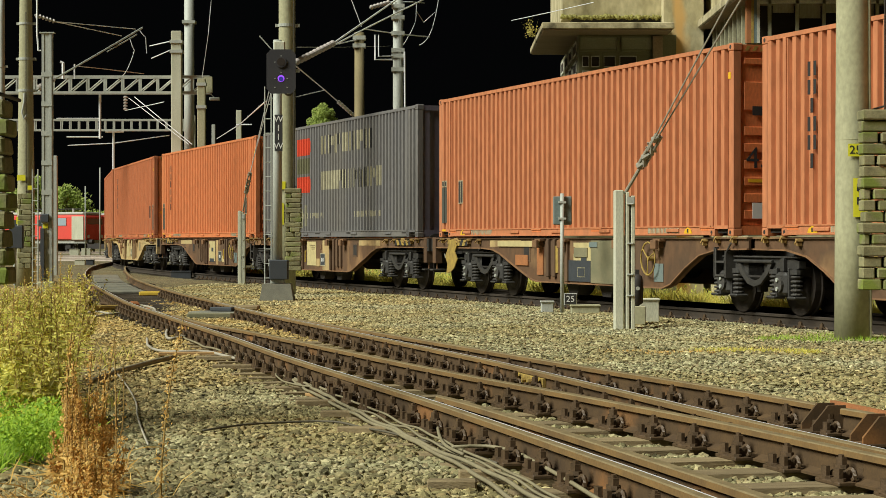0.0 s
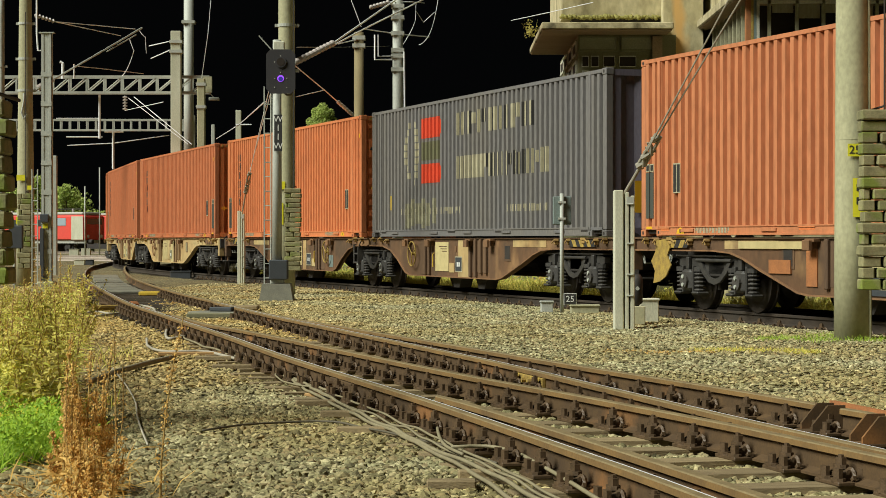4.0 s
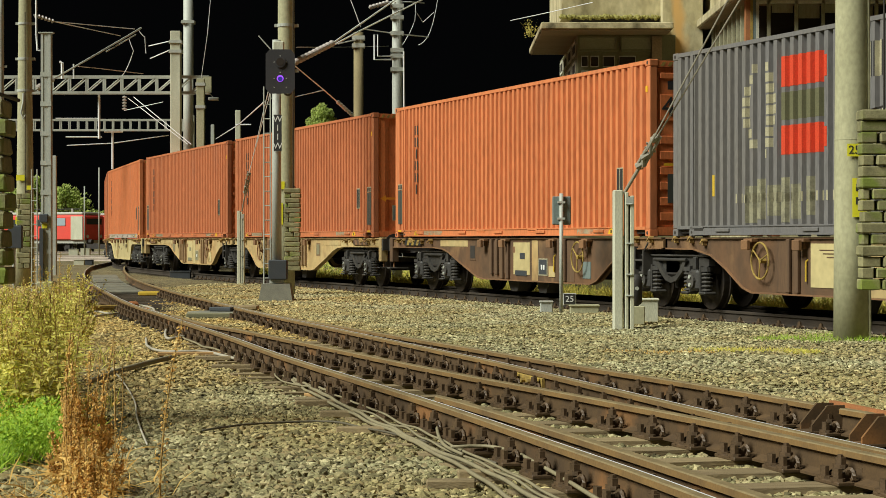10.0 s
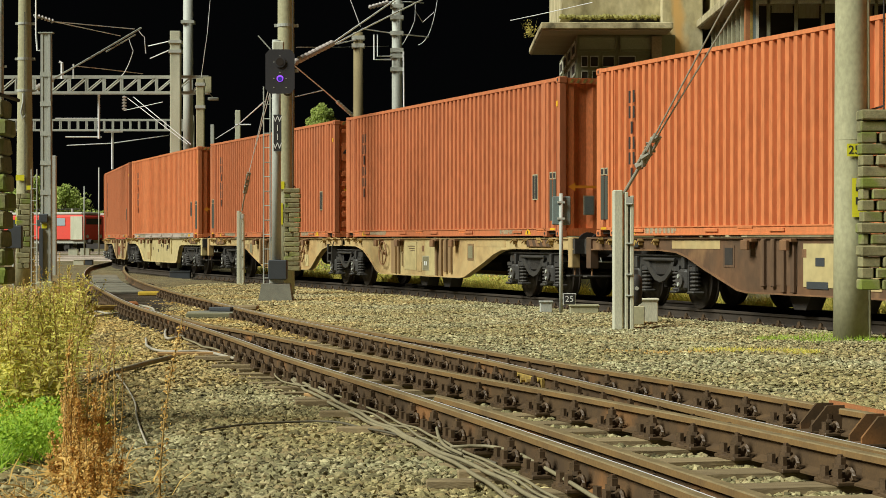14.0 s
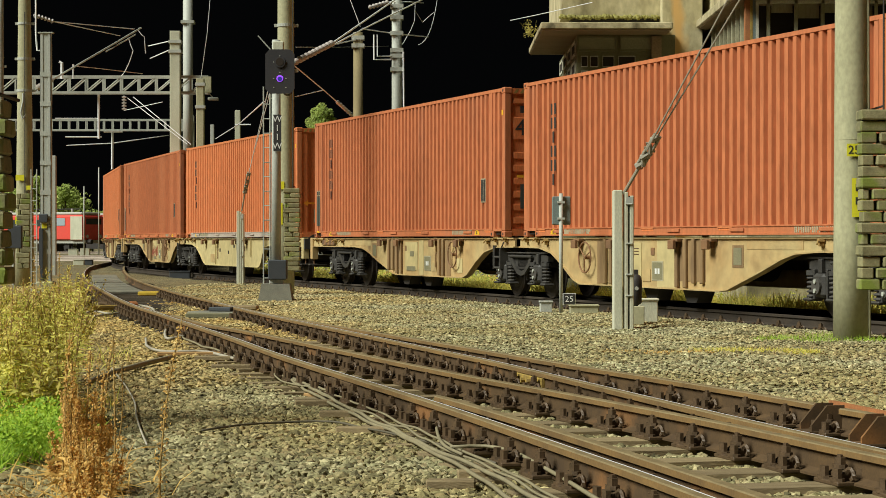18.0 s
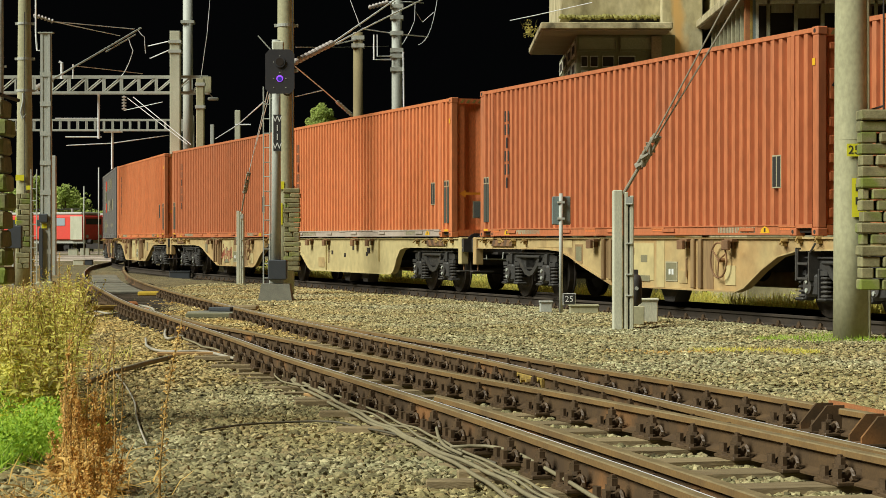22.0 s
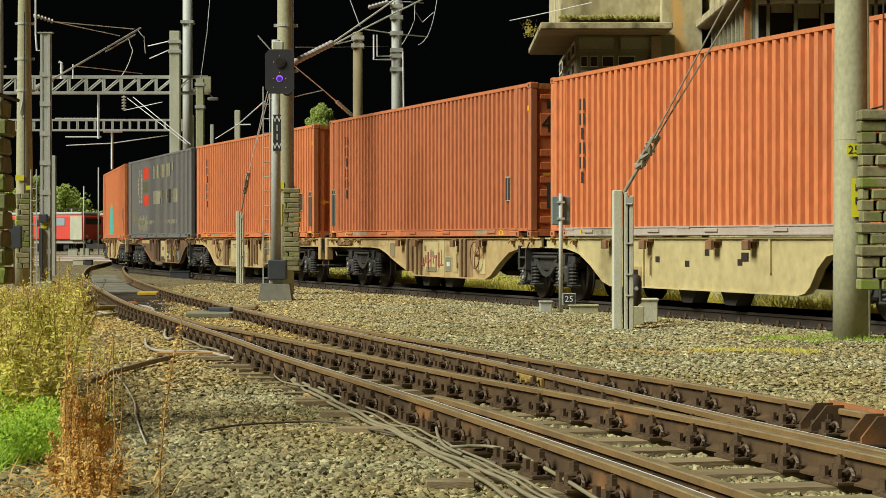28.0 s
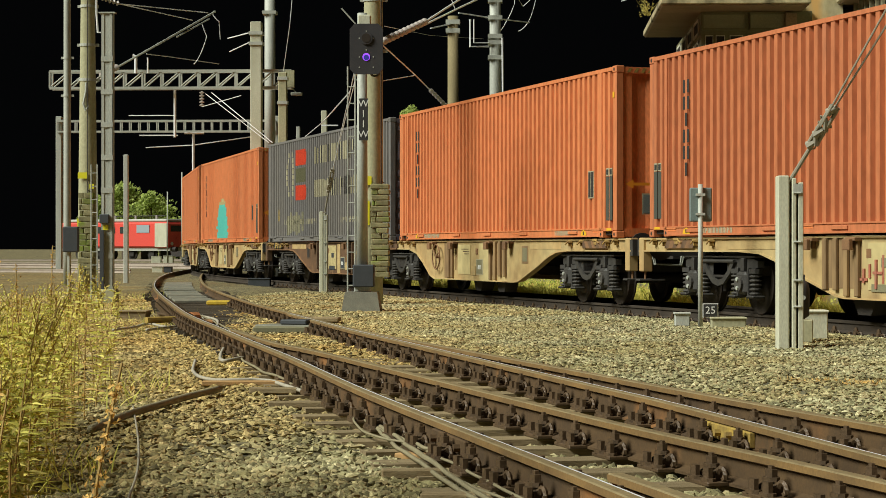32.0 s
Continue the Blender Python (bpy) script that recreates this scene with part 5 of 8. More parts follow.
cable([(240, 537), (300, 562), (340, 590), (400, 617), (490, 655), (560, 690), (650, 738), (760, 790), (860, 836), (980, 900)], 0.013, "cable", "grey cable lying along the rail", 0.02, -0.15)
cable([(300, 574), (330, 600), (420, 632), (500, 662), (540, 688), (640, 740), (740, 785), (820, 830), (900, 882), (960, 920)], 0.0125, "cable", "grey cable lying along the rail", 0.02, -0.16)
cable([(500, 640), (493, 655), (520, 672), (570, 690), (660, 725), (760, 770), (850, 812), (960, 868), (1040, 915)], 0.0085, "cable", "grey cable bundled beside the rail", 0.02, -0.15)
cable([(200, 655), (225, 690), (240, 720), (243, 745), (250, 770), (262, 800)], 0.007, "cable_pale", "thin pale cable across the ballast")
cable([(160, 676), (200, 662), (240, 652), (270, 645), (308, 638)], 0.028, "cable", "thick grey-brown pipe end lying on the ballast", 0, TOP)
cable([(360, 772), (440, 762), (520, 757), (590, 757), (640, 768), (720, 785), (800, 802), (880, 830)], 0.008, "cable_dark", "thin dark cable across the ballast", 0.01)
cable([(755, 738), (772, 750), (778, 772), (790, 790), (820, 805)], 0.011, "cable", "pale cable looping out of the track", 0.0, -0.14)
cable([(800, 792), (860, 790), (910, 800), (950, 820), (1000, 848), (1060, 885)], 0.0115, "cable", "grey cable beside the rail", 0.0, -0.13)
cable([(540, 668), (575, 690), (610, 690), (625, 678), (645, 690), (660, 708)], 0.0115, "cable", "grey cable loop beside the rail", 0.0, -0.14)
cable([(260, 602), (265, 618), (300, 628), (370, 628), (420, 640)], 0.017, "cable_pale", "pale cable across the ballast", 0.01)
cable([(170, 560), (220, 553), (235, 540), (270, 548), (280, 565), (320, 580)], 0.022, "cable_pale", "pale grey cable by the switch", 0.01)
cable([(232, 546), (262, 560), (272, 566), (300, 568), (318, 580), (322, 590), (350, 590), (372, 584)], 0.020, "cable_pale", "pale grey cable by the switch", 0.0)
cable([(246, 540), (256, 556), (278, 572), (296, 582), (294, 596), (302, 604), (340, 600), (370, 604), (398, 620), (420, 636)], 0.020, "cable_pale", "pale grey cable by the switch", 0.0)
cable([(120, 560), (150, 556), (168, 551), (200, 556), (235, 552)], 0.020, "cable_pale", "pale grey cable by the switch", 0.0)
cable([(430, 622), (500, 650), (548, 684), (600, 712), (680, 742), (750, 776), (830, 812), (930, 862), (1010, 905)], 0.008, "cable", "grey cable bundled beside the rail", 0.03, -0.15)
cable([(500, 636), (504, 650), (488, 662), (510, 678), (560, 684), (606, 676), (634, 682), (640, 700)], 0.008, "cable", "thin grey cable looping by the rail", 0.01, -0.14)
# timber off-cuts
for px, py, l, turn in ((340, 632, 0.75, 5), (590, 705, 0.5, -30)):
    p = on_ground(px, py, TOP)
    ob = link("timber_piece", boxes((-l / 2, l / 2, -0.06, 0.06, 0.0, 0.04), bevel=0.006), "plank")
    ob.matrix_basis = pose(p.x, p.y, ground_z(p.x, p.y) + 0.015, 0, 0, turn)
    tagged(ob, "weathered timber piece lying on the ballast", "timber")
for px, py, l, turn in ((610, 742, 0.35, -4), (560, 722, 0.32, 6), (650, 772, 0.4, -8), (850, 852, 0.24, 3), (800, 870, 0.26, -2), (420, 655, 0.5, 4), (380, 640, 0.4, -6)):
    p = on_ground(px, py, TOP)
    ob = link("timber_piece", boxes((-l / 2, l / 2, -0.05, 0.05, 0.0, 0.05), bevel=0.008), "sleeper")
    ob.matrix_basis = pose(p.x, p.y, ground_z(p.x, p.y) + 0.012, 0, 0, turn)
    tagged(ob, "weathered timber end showing in the ballast", "timber", "timber ends")
# gear of the far switch
a, b = on_ground(165, 546, -0.12), on_ground(232, 544, -0.12)
gear = holder("switch_rodding", pose(0, 0, 0), "yellow-brown switch rod with a round steel end", "switch rod")
part("rod", rod(bmesh.new(), a, b, 0.05, 8), "dirty_yellow", gear)
part("rod_head", rod(bmesh.new(), b, b + (b - a).normalized() * 0.12, 0.11, 10), "rust_orange", gear)
a, b = on_ground(175, 536, -0.14), on_ground(268, 548, -0.14)
part("second_rod", rod(bmesh.new(), a, b, 0.025, 8), "rail", gear)
for x0, x1, y0, y1, mat, lab in ((330, 436, 549, 564, "dirty_olive", "long olive-grey cover box between the rails"), (398, 456, 537, 549, "sleeper", "tan cover box beside the rail")):
    c, d = on_ground(x0, y1, -0.17), on_ground(x1, y1, -0.17)
    ob = link("cover_box", boxes((0, d.x - c.x, 0, 0.5, -0.17, -0.17 + (y1 - y0) / 3617.4 * c.y * 0.6), bevel=0.015), mat)
    ob.matrix_basis = pose(c.x, c.y, 0)
    tagged(ob, lab, "cover box", "cover boxes")


# ---- poles, tension weights, signal, posts ----
def round_pole(px, depth, d_low, d_high, top_px, base_z, label, mat="concrete", bands=()):
    """A tapered round pole with its parts; bands are heights of steel clamps."""
    p = seen(px, 424, depth)
    top = seen(px, top_px, depth).z
    t = holder("catenary_pole", pose(p.x, p.y, base_z), label, "pole", "catenary poles")
    n = 6
    prof = [(d_low / 2 + (d_high - d_low) / 2 * k / n, (top - base_z) * k / n) for k in range(n + 1)]
    part("shaft", lathe(bmesh.new(), prof, 24), mat, t, smooth=True)
    for z in bands:
        r = (d_low + (d_high - d_low) * (z - base_z) / (top - base_z)) / 2
        bm = lathe(bmesh.new(), [(r + 0.004, 0), (r + 0.018, 0.0), (r + 0.018, 0.07), (r + 0.004, 0.07)], 20, pose(0, 0, z - base_z))
        box(bm, r, r + 0.1, -0.03, 0.03, z - base_z, z - base_z + 0.07)
        box(bm, -r - 0.08, -r, -0.03, 0.03, z - base_z, z - base_z + 0.07)
        part("clamp", bm, "galvanised", t)
    return t


def weight_stack(px0, px1, py0, py1, depth, courses, label, up=9.0, deep=0.34):
    """Concrete tension weights threaded on a rod, courses set to and fro."""
    a, b = seen(px0, py1, depth), seen(px1, py0, depth)
    w, h = b.x - a.x, (b.z - a.z) / courses
    t = holder("tension_weights", pose((a.x + b.x) / 2, depth, a.z), label, "tension weight", "tension weights of the catenary")
    r = random.Random(int(px0))
    for k in range(courses):
        z = k * h
        wide, cut = r.random() < 0.45, r.uniform(0.16, 0.62)
        x0, x1 = (-w / 2 + r.uniform(-0.012, 0.012), w / 2 + r.uniform(-0.012, 0.012)) if wide else (-w / 2 + w * (cut + 0.05) + r.uniform(-0.01, 0.01), w / 2 + r.uniform(-0.02, 0.02))
        bm = boxes((x0, x1, -deep / 2, deep / 2, z + 0.006, z + h - 0.004), bevel=min(0.018, h * 0.12))
        for v in bm.verts:
            v.co += Vector((r.uniform(-0.006, 0.006), r.uniform(-0.006, 0.006), r.uniform(-0.003, 0.003)))
        part("weight_block", bm, "weights", t)
        if not wide:
            part("weight_block", boxes((-w / 2 + r.uniform(-0.01, 0.03), -w / 2 + w * cut, -deep * 0.4, deep * 0.4, z + 0.006, z + h - 0.004), bevel=min(0.012, h * 0.1)), "weights", t)
    part("guide_arm", rod(bmesh.new(), (w * 0.05, 0.0, (b.z - a.z) + 0.05), (w * 0.05, 0.75, (b.z - a.z) + 0.05), 0.014, 8), "dark_steel", t)
    part("hanger_rod", rod(bmesh.new(), (w * 0.05, 0, 0), (w * 0.05, 0, up - a.z), 0.012, 8), "dark_steel", t)
    return t


def plate(parent, name, x0, x1, y, z0, z1, mat, label=""):
    return part(name, boxes((x0, x1, y, y + 0.006, z0, z1)), mat, parent, label)


def text_on(parent, text, size, x, y, z, mat="black_letter", label=""):
    bm = letters(text, size)
    bm.transform(pose(x, y, z))
    return part("lettering", bm, mat, parent, label)


# the big pole by the train's line
big = round_pole(1509.5, 26.0, 0.47, 0.38, -560, -0.22, "thick weathered concrete catenary pole with yellow number plates", "concrete", (7.1, 7.9))
part("seam", lathe(bmesh.new(), [(0.219, 2.60), (0.224, 2.60), (0.224, 2.612), (0.219, 2.612)], 24), "concrete", big)
plate(big, "number_plate", -0.110, 0.10, -0.246, 2.385, 2.545, "plate_yellow", "yellow number plate")
text_on(big, "25", 0.15, -0.02, -0.249, 2.465)
plate(big, "number_plate", -0.045, 0.14, -0.246, 1.62, 2.11, "plate_yellow", "tall yellow number plate")
for z in (1.95, 1.78):
    plate(big, "lettering", 0.0, 0.05, -0.252, z, z + 0.09, "black_letter")
part("conduit", rod(bmesh.new(), (0.20, -0.14, 0.0), (0.17, -0.12, 6.0), 0.02, 8), "concrete", big)
weight_stack(1522, 1602, 195, 514, 25.55, 16, "stack of mossy concrete tension weights on a rod", 7.5)
# second pole and its weights behind the signal
mid_pole = round_pole(508, 47.5, 0.40, 0.36, -560, -0.2, "weathered concrete catenary pole behind the signal", "concrete", (6.05, 5.0, 8.6))
weight_stack(505, 533, 334, 480, 46.9, 17, "stack of mossy concrete tension weights on a rod", 9.0, 0.30)
p = seen(500, 329, 47.2)
plate(mid_pole, "number_plate", -0.20, -0.02, -0.21, p.z + 0.12, p.z + 0.30, "plate_yellow", "yellow number plate")
plate(mid_pole, "number_plate", -0.14, -0.06, -0.21, 1.66, 2.16, "plate_yellow", "tall yellow plate")
# third pole on the other side of the tracks
left_pole = round_pole(46, 58, 0.54, 0.30, -120, -0.2, "tapered concrete catenary pole with yellow number marks", "concrete", (6.2, 5.3, 7.2))
weight_stack(33, 57, 343, 476, 57.4, 14, "stack of mossy concrete tension weights", 7.5, 0.3)
for x0, x1, z0, z1 in ((-0.20, 0.04, 2.98, 3.14), (0.10, 0.22, 2.72, 2.84), (-0.22, -0.12, 1.75, 1.95)):
    plate(left_pole, "number_plate", x0, x1, -0.27, z0 - 0.0, z1, "plate_yellow", "yellow number plate")
hook = tube(bmesh.new(), [(0, -0.2, 5.45), (0.0, -0.24, 5.2), (-0.06, -0.26, 4.9), (0.0, -0.27, 4.72), (0.08, -0.26, 4.85)], 0.03, 8)
part("hook", hook, "galvanised", left_pole)
# nearest pole and weights at the edge
round_pole(-48, 14.4, 0.30, 0.26, -700, -0.25, "concrete catenary pole with tension weights", "concrete")
weight_stack(-34, 18, 178, 505, 14.0, 10, "stack of mossy concrete tension weights close by", 7.0, 0.3)
round_pole(3, 70, 0.24, 0.22, -60, -0.25, "round grey steel catenary mast", "galvanised", (7.0, 5.8))


def channel_mast(px, depth, width, top_px, base_z, label, ladder=False):
    """A steel mast of two channels joined by batten plates."""
    p = seen(px, 424, depth)
    top = seen(px, top_px, depth).z - base_z
    t = holder("steel_mast", pose(p.x, p.y, base_z), label, "mast", "steel masts")
    for s in (-1, 1):
        x0, x1 = sorted((s * width / 2, s * (width / 2 - 0.07)))
        bm = boxes((x0, x1, -0.1, -0.088, 0, top), (x0, x1, 0.088, 0.1, 0, top), (*sorted((s * width / 2, s * (width / 2 - 0.01))), -0.1, 0.1, 0, top))
        part("channel", bm, "galvanised", t)
    part("web_plate", boxes((-width / 2 + 0.06, width / 2 - 0.06, -0.085, -0.07, 0, top)), "galvanised", t)
    n = int(top / 0.75)
    for k in range(n):
        z = 0.3 + k * 0.75
        part("batten", boxes((-width / 2, width / 2, -0.108, -0.1, z, z + 0.12)), "galvanised", t)
    part("footing", boxes((-width * 0.8, width * 0.8, -0.25, 0.25, -0.1, 0.35), bevel=0.03), "concrete", t)
    part("top_plate", boxes((-width * 0.7, width * 0.7, -0.12, 0.12, top, top + 0.03)), "galvanised", t)
    return t


m1 = channel_mast(84, 52, 0.27, 60, -0.3, "grey steel channel mast with a ladder")
for x in (-0.36, -0.22):
    part("ladder_rail", rod(bmesh.new(), (x, -0.1, 0.1), (x, -0.1, 3.2), 0.016, 6), "galvanised", m1)
for k in range(10):
    part("rung", rod(bmesh.new(), (-0.36, -0.1, 0.3 + 0.3 * k), (-0.22, -0.1, 0.3 + 0.3 * k), 0.012, 6), "galvanised", m1)
part("junction_box", boxes((-0.15, 0.07, -0.22, -0.11, 1.85, 2.06), bevel=0.015), "dark_box", m1, "small black box")
plate(m1, "number_plate", -0.09, 0.04, -0.12, 1.70, 1.82, "plate_yellow", "yellow tag")
part("cable_duct", boxes((-0.15, -0.06, -0.18, -0.11, 0.3, 1.7)), "dark_box", m1)

# ---- colour light signal ----
sp = seen(491, 424, 43.8)
sig = holder("railway_signal", pose(sp.x, sp.y, -0.16), "tall colour-light railway signal with a lit violet-blue lamp", "signal")
base = bmesh.new()
for z, hw, hd in ((-0.08, 0.37, 0.33), (0.33, 0.30, 0.27)):
    for x, y in ((-hw, -hd), (hw, -hd), (hw, hd), (-hw, hd)):
        base.verts.new((x, y, z))
base.verts.ensure_lookup_table()
v = list(base.verts)
base.faces.new((v[3], v[2], v[1], v[0]))
base.faces.new(v[4:])
for i in range(4):
    j = (i + 1) % 4
    base.faces.new((v[i], v[j], v[j + 4], v[i + 4]))
part("foundation", base, "dark_concrete", sig, "stained concrete foundation block")
part("relay_box", boxes((-0.16, 0.24, -0.22, 0.10, 0.42, 0.84), bevel=0.02), "dark_box", sig, "dark grey relay box")
part("base_flange", boxes((-0.14, 0.16, -0.13, 0.13, 0.33, 0.43), bevel=0.01), "galvanised", sig)
part("mast", rod(bmesh.new(), (0.0, 0, 0.4), (-0.0, 0, 5.55), 0.11, 18, 0.09), "galvanised", sig, smooth=True)
out = [(-0.31, -0.37), (-0.22, -0.47), (0.22, -0.47), (0.31, -0.37), (0.31, 0.37), (0.22, 0.47), (-0.22, 0.47), (-0.31, 0.37)]
hx = seen(497.5, 127, 43.5).x - sp.x
hz = seen(497, 127, 43.5).z + 0.16
part("target_board", prism(bmesh.new(), [(hx + x, hz + z) for x, z in out], -0.30, -0.26), "signal_black", sig, "black target board")
part("lamp_case", boxes((hx - 0.2, hx + 0.2, -0.26, 0.05, hz - 0.34, hz + 0.34), bevel=0.02), "signal_black", sig)
m_lamp = plain("violet_lamp", (0.03, 0.03, 0.22), 0.3, 0, 0.5)
m_rim = plain("magenta_lamp_rim", (0.30, 0.08, 0.85), 0.3, 0, 0.7)
for dz, lit in ((0.20, False), (-0.15, True)):
    hood = bmesh.new()
    lathe(hood, [(0.108, 0.0), (0.118, 0.0), (0.118, 0.03), (0.104, 0.03)], 16, Matrix.Translation((hx, -0.30, hz + dz)) @ Matrix.Rotation(radians(90), 4, "X"))
    if not lit:
        part("lens", rod(bmesh.new(), (hx, -0.30, hz + dz), (hx, -0.336, hz + dz), 0.085, 18), "dark_interior", sig)
        part("lens_rim", hood, "signal_black", sig)
    else:
        hood.free()
        part("lens_rim", rod(bmesh.new(), (hx, -0.30, hz + dz), (hx, -0.308, hz + dz), 0.072, 18), m_rim, sig)
        part("lens", rod(bmesh.new(), (hx, -0.300, hz + dz - 0.01), (hx, -0.314, hz + dz - 0.01), 0.050, 18), m_lamp, sig, "lit violet-blue lens")
    for dx, d2 in ((-0.13, 0), (0.13, 0), (0, 0.13)):
        part("stud", rod(bmesh.new(), (hx + dx, -0.30, hz + dz + d2), (hx + dx, -0.31, hz + dz + d2), 0.012, 8), "galvanised", sig)
for dx in (-0.13, 0.13):
    part("stud", rod(bmesh.new(), (hx + dx, -0.30, hz - 0.34), (hx + dx, -0.31, hz - 0.34), 0.012, 8), "galvanised", sig)
z0, z1 = seen(0, 268, 43.6).z + 0.16, seen(0, 203, 43.6).z + 0.16
plate(sig, "marker_plate", -0.05, 0.12, -0.13, z0, z1, "black_letter", "black marker plate with white letters")
for k, ch in enumerate("WIIW"):
    text_on(sig, ch, 0.19, 0.035, -0.135, z1 - 0.10 - k * (z1 - z0 - 0.02) / 4, "plate_white")
for x in (-0.27, -0.13):
    part("ladder_rail", rod(bmesh.new(), (x, -0.02, 0.2), (x, -0.02, 4.55), 0.014, 6), "galvanised", sig)
for k in range(13):
    part("rung", rod(bmesh.new(), (-0.27, -0.02, 0.45 + 0.31 * k), (-0.13, -0.02, 0.45 + 0.31 * k), 0.012, 6), "galvanised", sig)
for z in (1.2, 2.7, 4.3):
    part("ladder_stay", rod(bmesh.new(), (-0.13, -0.02, z), (0, 0, z), 0.012, 6), "galvanised", sig)
for q in ((0.25, -0.1, 4.45), ):
    ringp = [(q[0] + 0.09 * math.cos(a), q[1], q[2] + 0.09 * math.sin(a)) for a in [k * math.pi / 8 for k in range(17)]]
    part("cable_coil", tube(bmesh.new(), ringp, 0.022, 6), "cable_dark", sig)
    part("coil_arm", rod(bmesh.new(), (0, 0, 4.5), (0.2, -0.1, 4.5), 0.015, 6), "galvanised", sig)
part("rear_box", boxes((hx - 0.17, hx + 0.06, -0.1, 0.1, hz + 0.47, hz + 0.66), bevel=0.015), "pale_concrete", sig)
part("stay_rod", rod(bmesh.new(), (hx - 0.16, -0.1, hz + 0.42), (hx - 0.48, -0.1, hz + 0.78), 0.015, 6), "galvanised", sig)

# ---- anchor posts with stays ----
def anchor_post(px, depth, h, w, label):
    p = seen(px, 424, depth)
    t = holder("anchor_post", pose(p.x, p.y, -0.2), label, "post", "anchor posts")
    part("post_leg", boxes((-w / 2, -w * 0.05, -0.14, 0.14, 0, h), bevel=0.012), "pale_concrete", t)
    part("post_leg", boxes((w * 0.05, w * 0.22, -0.16, 0.12, 0, h * 0.985), bevel=0.008), "pale_concrete", t)
    part("post_leg", boxes((w * 0.30, w / 2, -0.16, 0.12, 0, h * 0.96), bevel=0.008), "pale_concrete", t)
    part("slot_core", boxes((w * 0.1, w * 0.45, -0.10, 0.10, 0, h * 0.94)), "dark_steel", t)
    for z in (0.25, 0.4, 0.62, 0.9):
        part("spacer_bolt", rod(bmesh.new(), (w * 0.1, -0.168, h * z), (w * 0.4, -0.168, h * z), 0.015, 6), "galvanised", t)
    part("clevis", boxes((w * 0.08, w * 0.46, -0.175, -0.05, h * 0.90, h * 0.95)), "galvanised", t)
    return t


anchor_post(1104.5, 29.6, 2.03, 0.29, "pale grey slotted concrete anchor post")
anchor_post(428, 57.5, 2.12, 0.20, "pale grey slotted concrete anchor post")
# sign post with a grey box and a number plate
q = seen(995, 424, 35.2)
sgn = holder("sign_post", pose(q.x, q.y, -0.16), "thin grey steel post with a dark box and number plate", "sign post")
part("tube_post", rod(bmesh.new(), (0, 0, 0), (0, 0, 2.07), 0.034, 12), "galvanised", sgn, smooth=True)
part("sign_box", boxes((-0.15, 0.17, 0.036, 0.15, 1.53, 2.02), bevel=0.015), "plate_grey", sgn, "dark teal-grey box")
part("box_clamp", boxes((-0.065, 0.065, -0.045, 0.036, 1.62, 1.655)), "galvanised", sgn)
part("box_clamp", boxes((-0.065, 0.065, -0.045, 0.036, 1.90, 1.935)), "galvanised", sgn)
plate(sgn, "plate_rim", 0.028, 0.252, -0.042, 0.148, 0.352, "plate_white")
plate(sgn, "number_plate", 0.04, 0.24, -0.05, 0.16, 0.34, "black_letter", "black plate with a white number")
text_on(sgn, "25", 0.15, 0.14, -0.055, 0.25, "plate_white")
part("plate_arm", rod(bmesh.new(), (0, 0, 0.24), (0.12, -0.04, 0.24), 0.012, 6), "galvanised", sgn)
# low boxes by the line
def low_box(name, px0, px1, py0, py1, depth, deep, mat, label, lid=True):
    a, b = seen(px0, py1, depth), seen(px1, py0, depth)
    t = holder(name, pose((a.x + b.x) / 2, depth, 0), label, "box")
    w = (b.x - a.x) / 2
    z0 = min(a.z, ground_z(a.x, depth) + 0.01)
    part("box_body", boxes((-w, w, 0, deep, z0, b.z - 0.02), bevel=0.012), mat, t)
    if lid:
        part("box_lid", boxes((-w - 0.015, w + 0.015, -0.02, deep + 0.02, b.z - 0.03, b.z), bevel=0.008), mat, t)
    return t


low_box("cable_box", 1133, 1167, 529, 560, 31.2, 0.35, "pale_concrete", "pale grey cable cabinet beside the rail")
low_box("concrete_stand", 1120, 1143, 540, 575, 30.6, 0.25, "concrete", "low concrete stand on the ballast", False)
c = seen(1128, 513, 30.7)
t = holder("track_device", pose(c.x, c.y, c.z), "dark rounded track device on a stand", "device")
part("casing", lathe(bmesh.new(), [(0.03, -0.24), (0.085, -0.2), (0.09, 0.12), (0.07, 0.2), (0.03, 0.23)], 14), "dark_steel", t, smooth=True)
part("bracket", boxes((-0.03, 0.03, -0.02, 0.1, -0.30, 0.30)), "dark_steel", t)
part("knob", rod(bmesh.new(), (0, -0.1, 0.02), (0, -0.06, 0.02), 0.03, 8), "galvanised", t)
low_box("cable_trough", 1011, 1062, 540, 557, 35.0, 0.3, "concrete", "grey concrete cable trough on the ballast")
low_box("cable_box", 958, 980, 533, 551, 35.3, 0.2, "galvanised", "small grey metal box on the ballast")
low_box("track_box", 302, 338, 480, 495, 68, 0.3, "dark_box", "small dark box beside the rail")
low_box("switch_machine", 112, 158, 532, 552, 41, 0.5, "sleeper", "brown switch machine box beside the track")
low_box("cable_box", 123, 139, 441, 450, 160, 0.5, "pale_concrete", "pale box far down the yard")
low_box("cable_box", 144, 160, 440, 449, 160, 0.5, "pale_concrete", "pale box far down the yard")
low_box("track_box", 152, 165, 460, 469, 104, 0.4, "dark_box", "small dark box far down the track")
low_box("switch_machine", 132, 150, 460, 470, 105, 0.5, "pale_concrete", "pale switch box far down the track")
low_box("switch_rod_cover", 165, 235, 536, 552, 40.5, 0.3, "sleeper", "wooden cover over the switch rods", False)
q = seen(26, 424, 49)
t = holder("relay_post", pose(q.x, q.y, -0.25), "dark grey relay box on a thin post", "relay box")
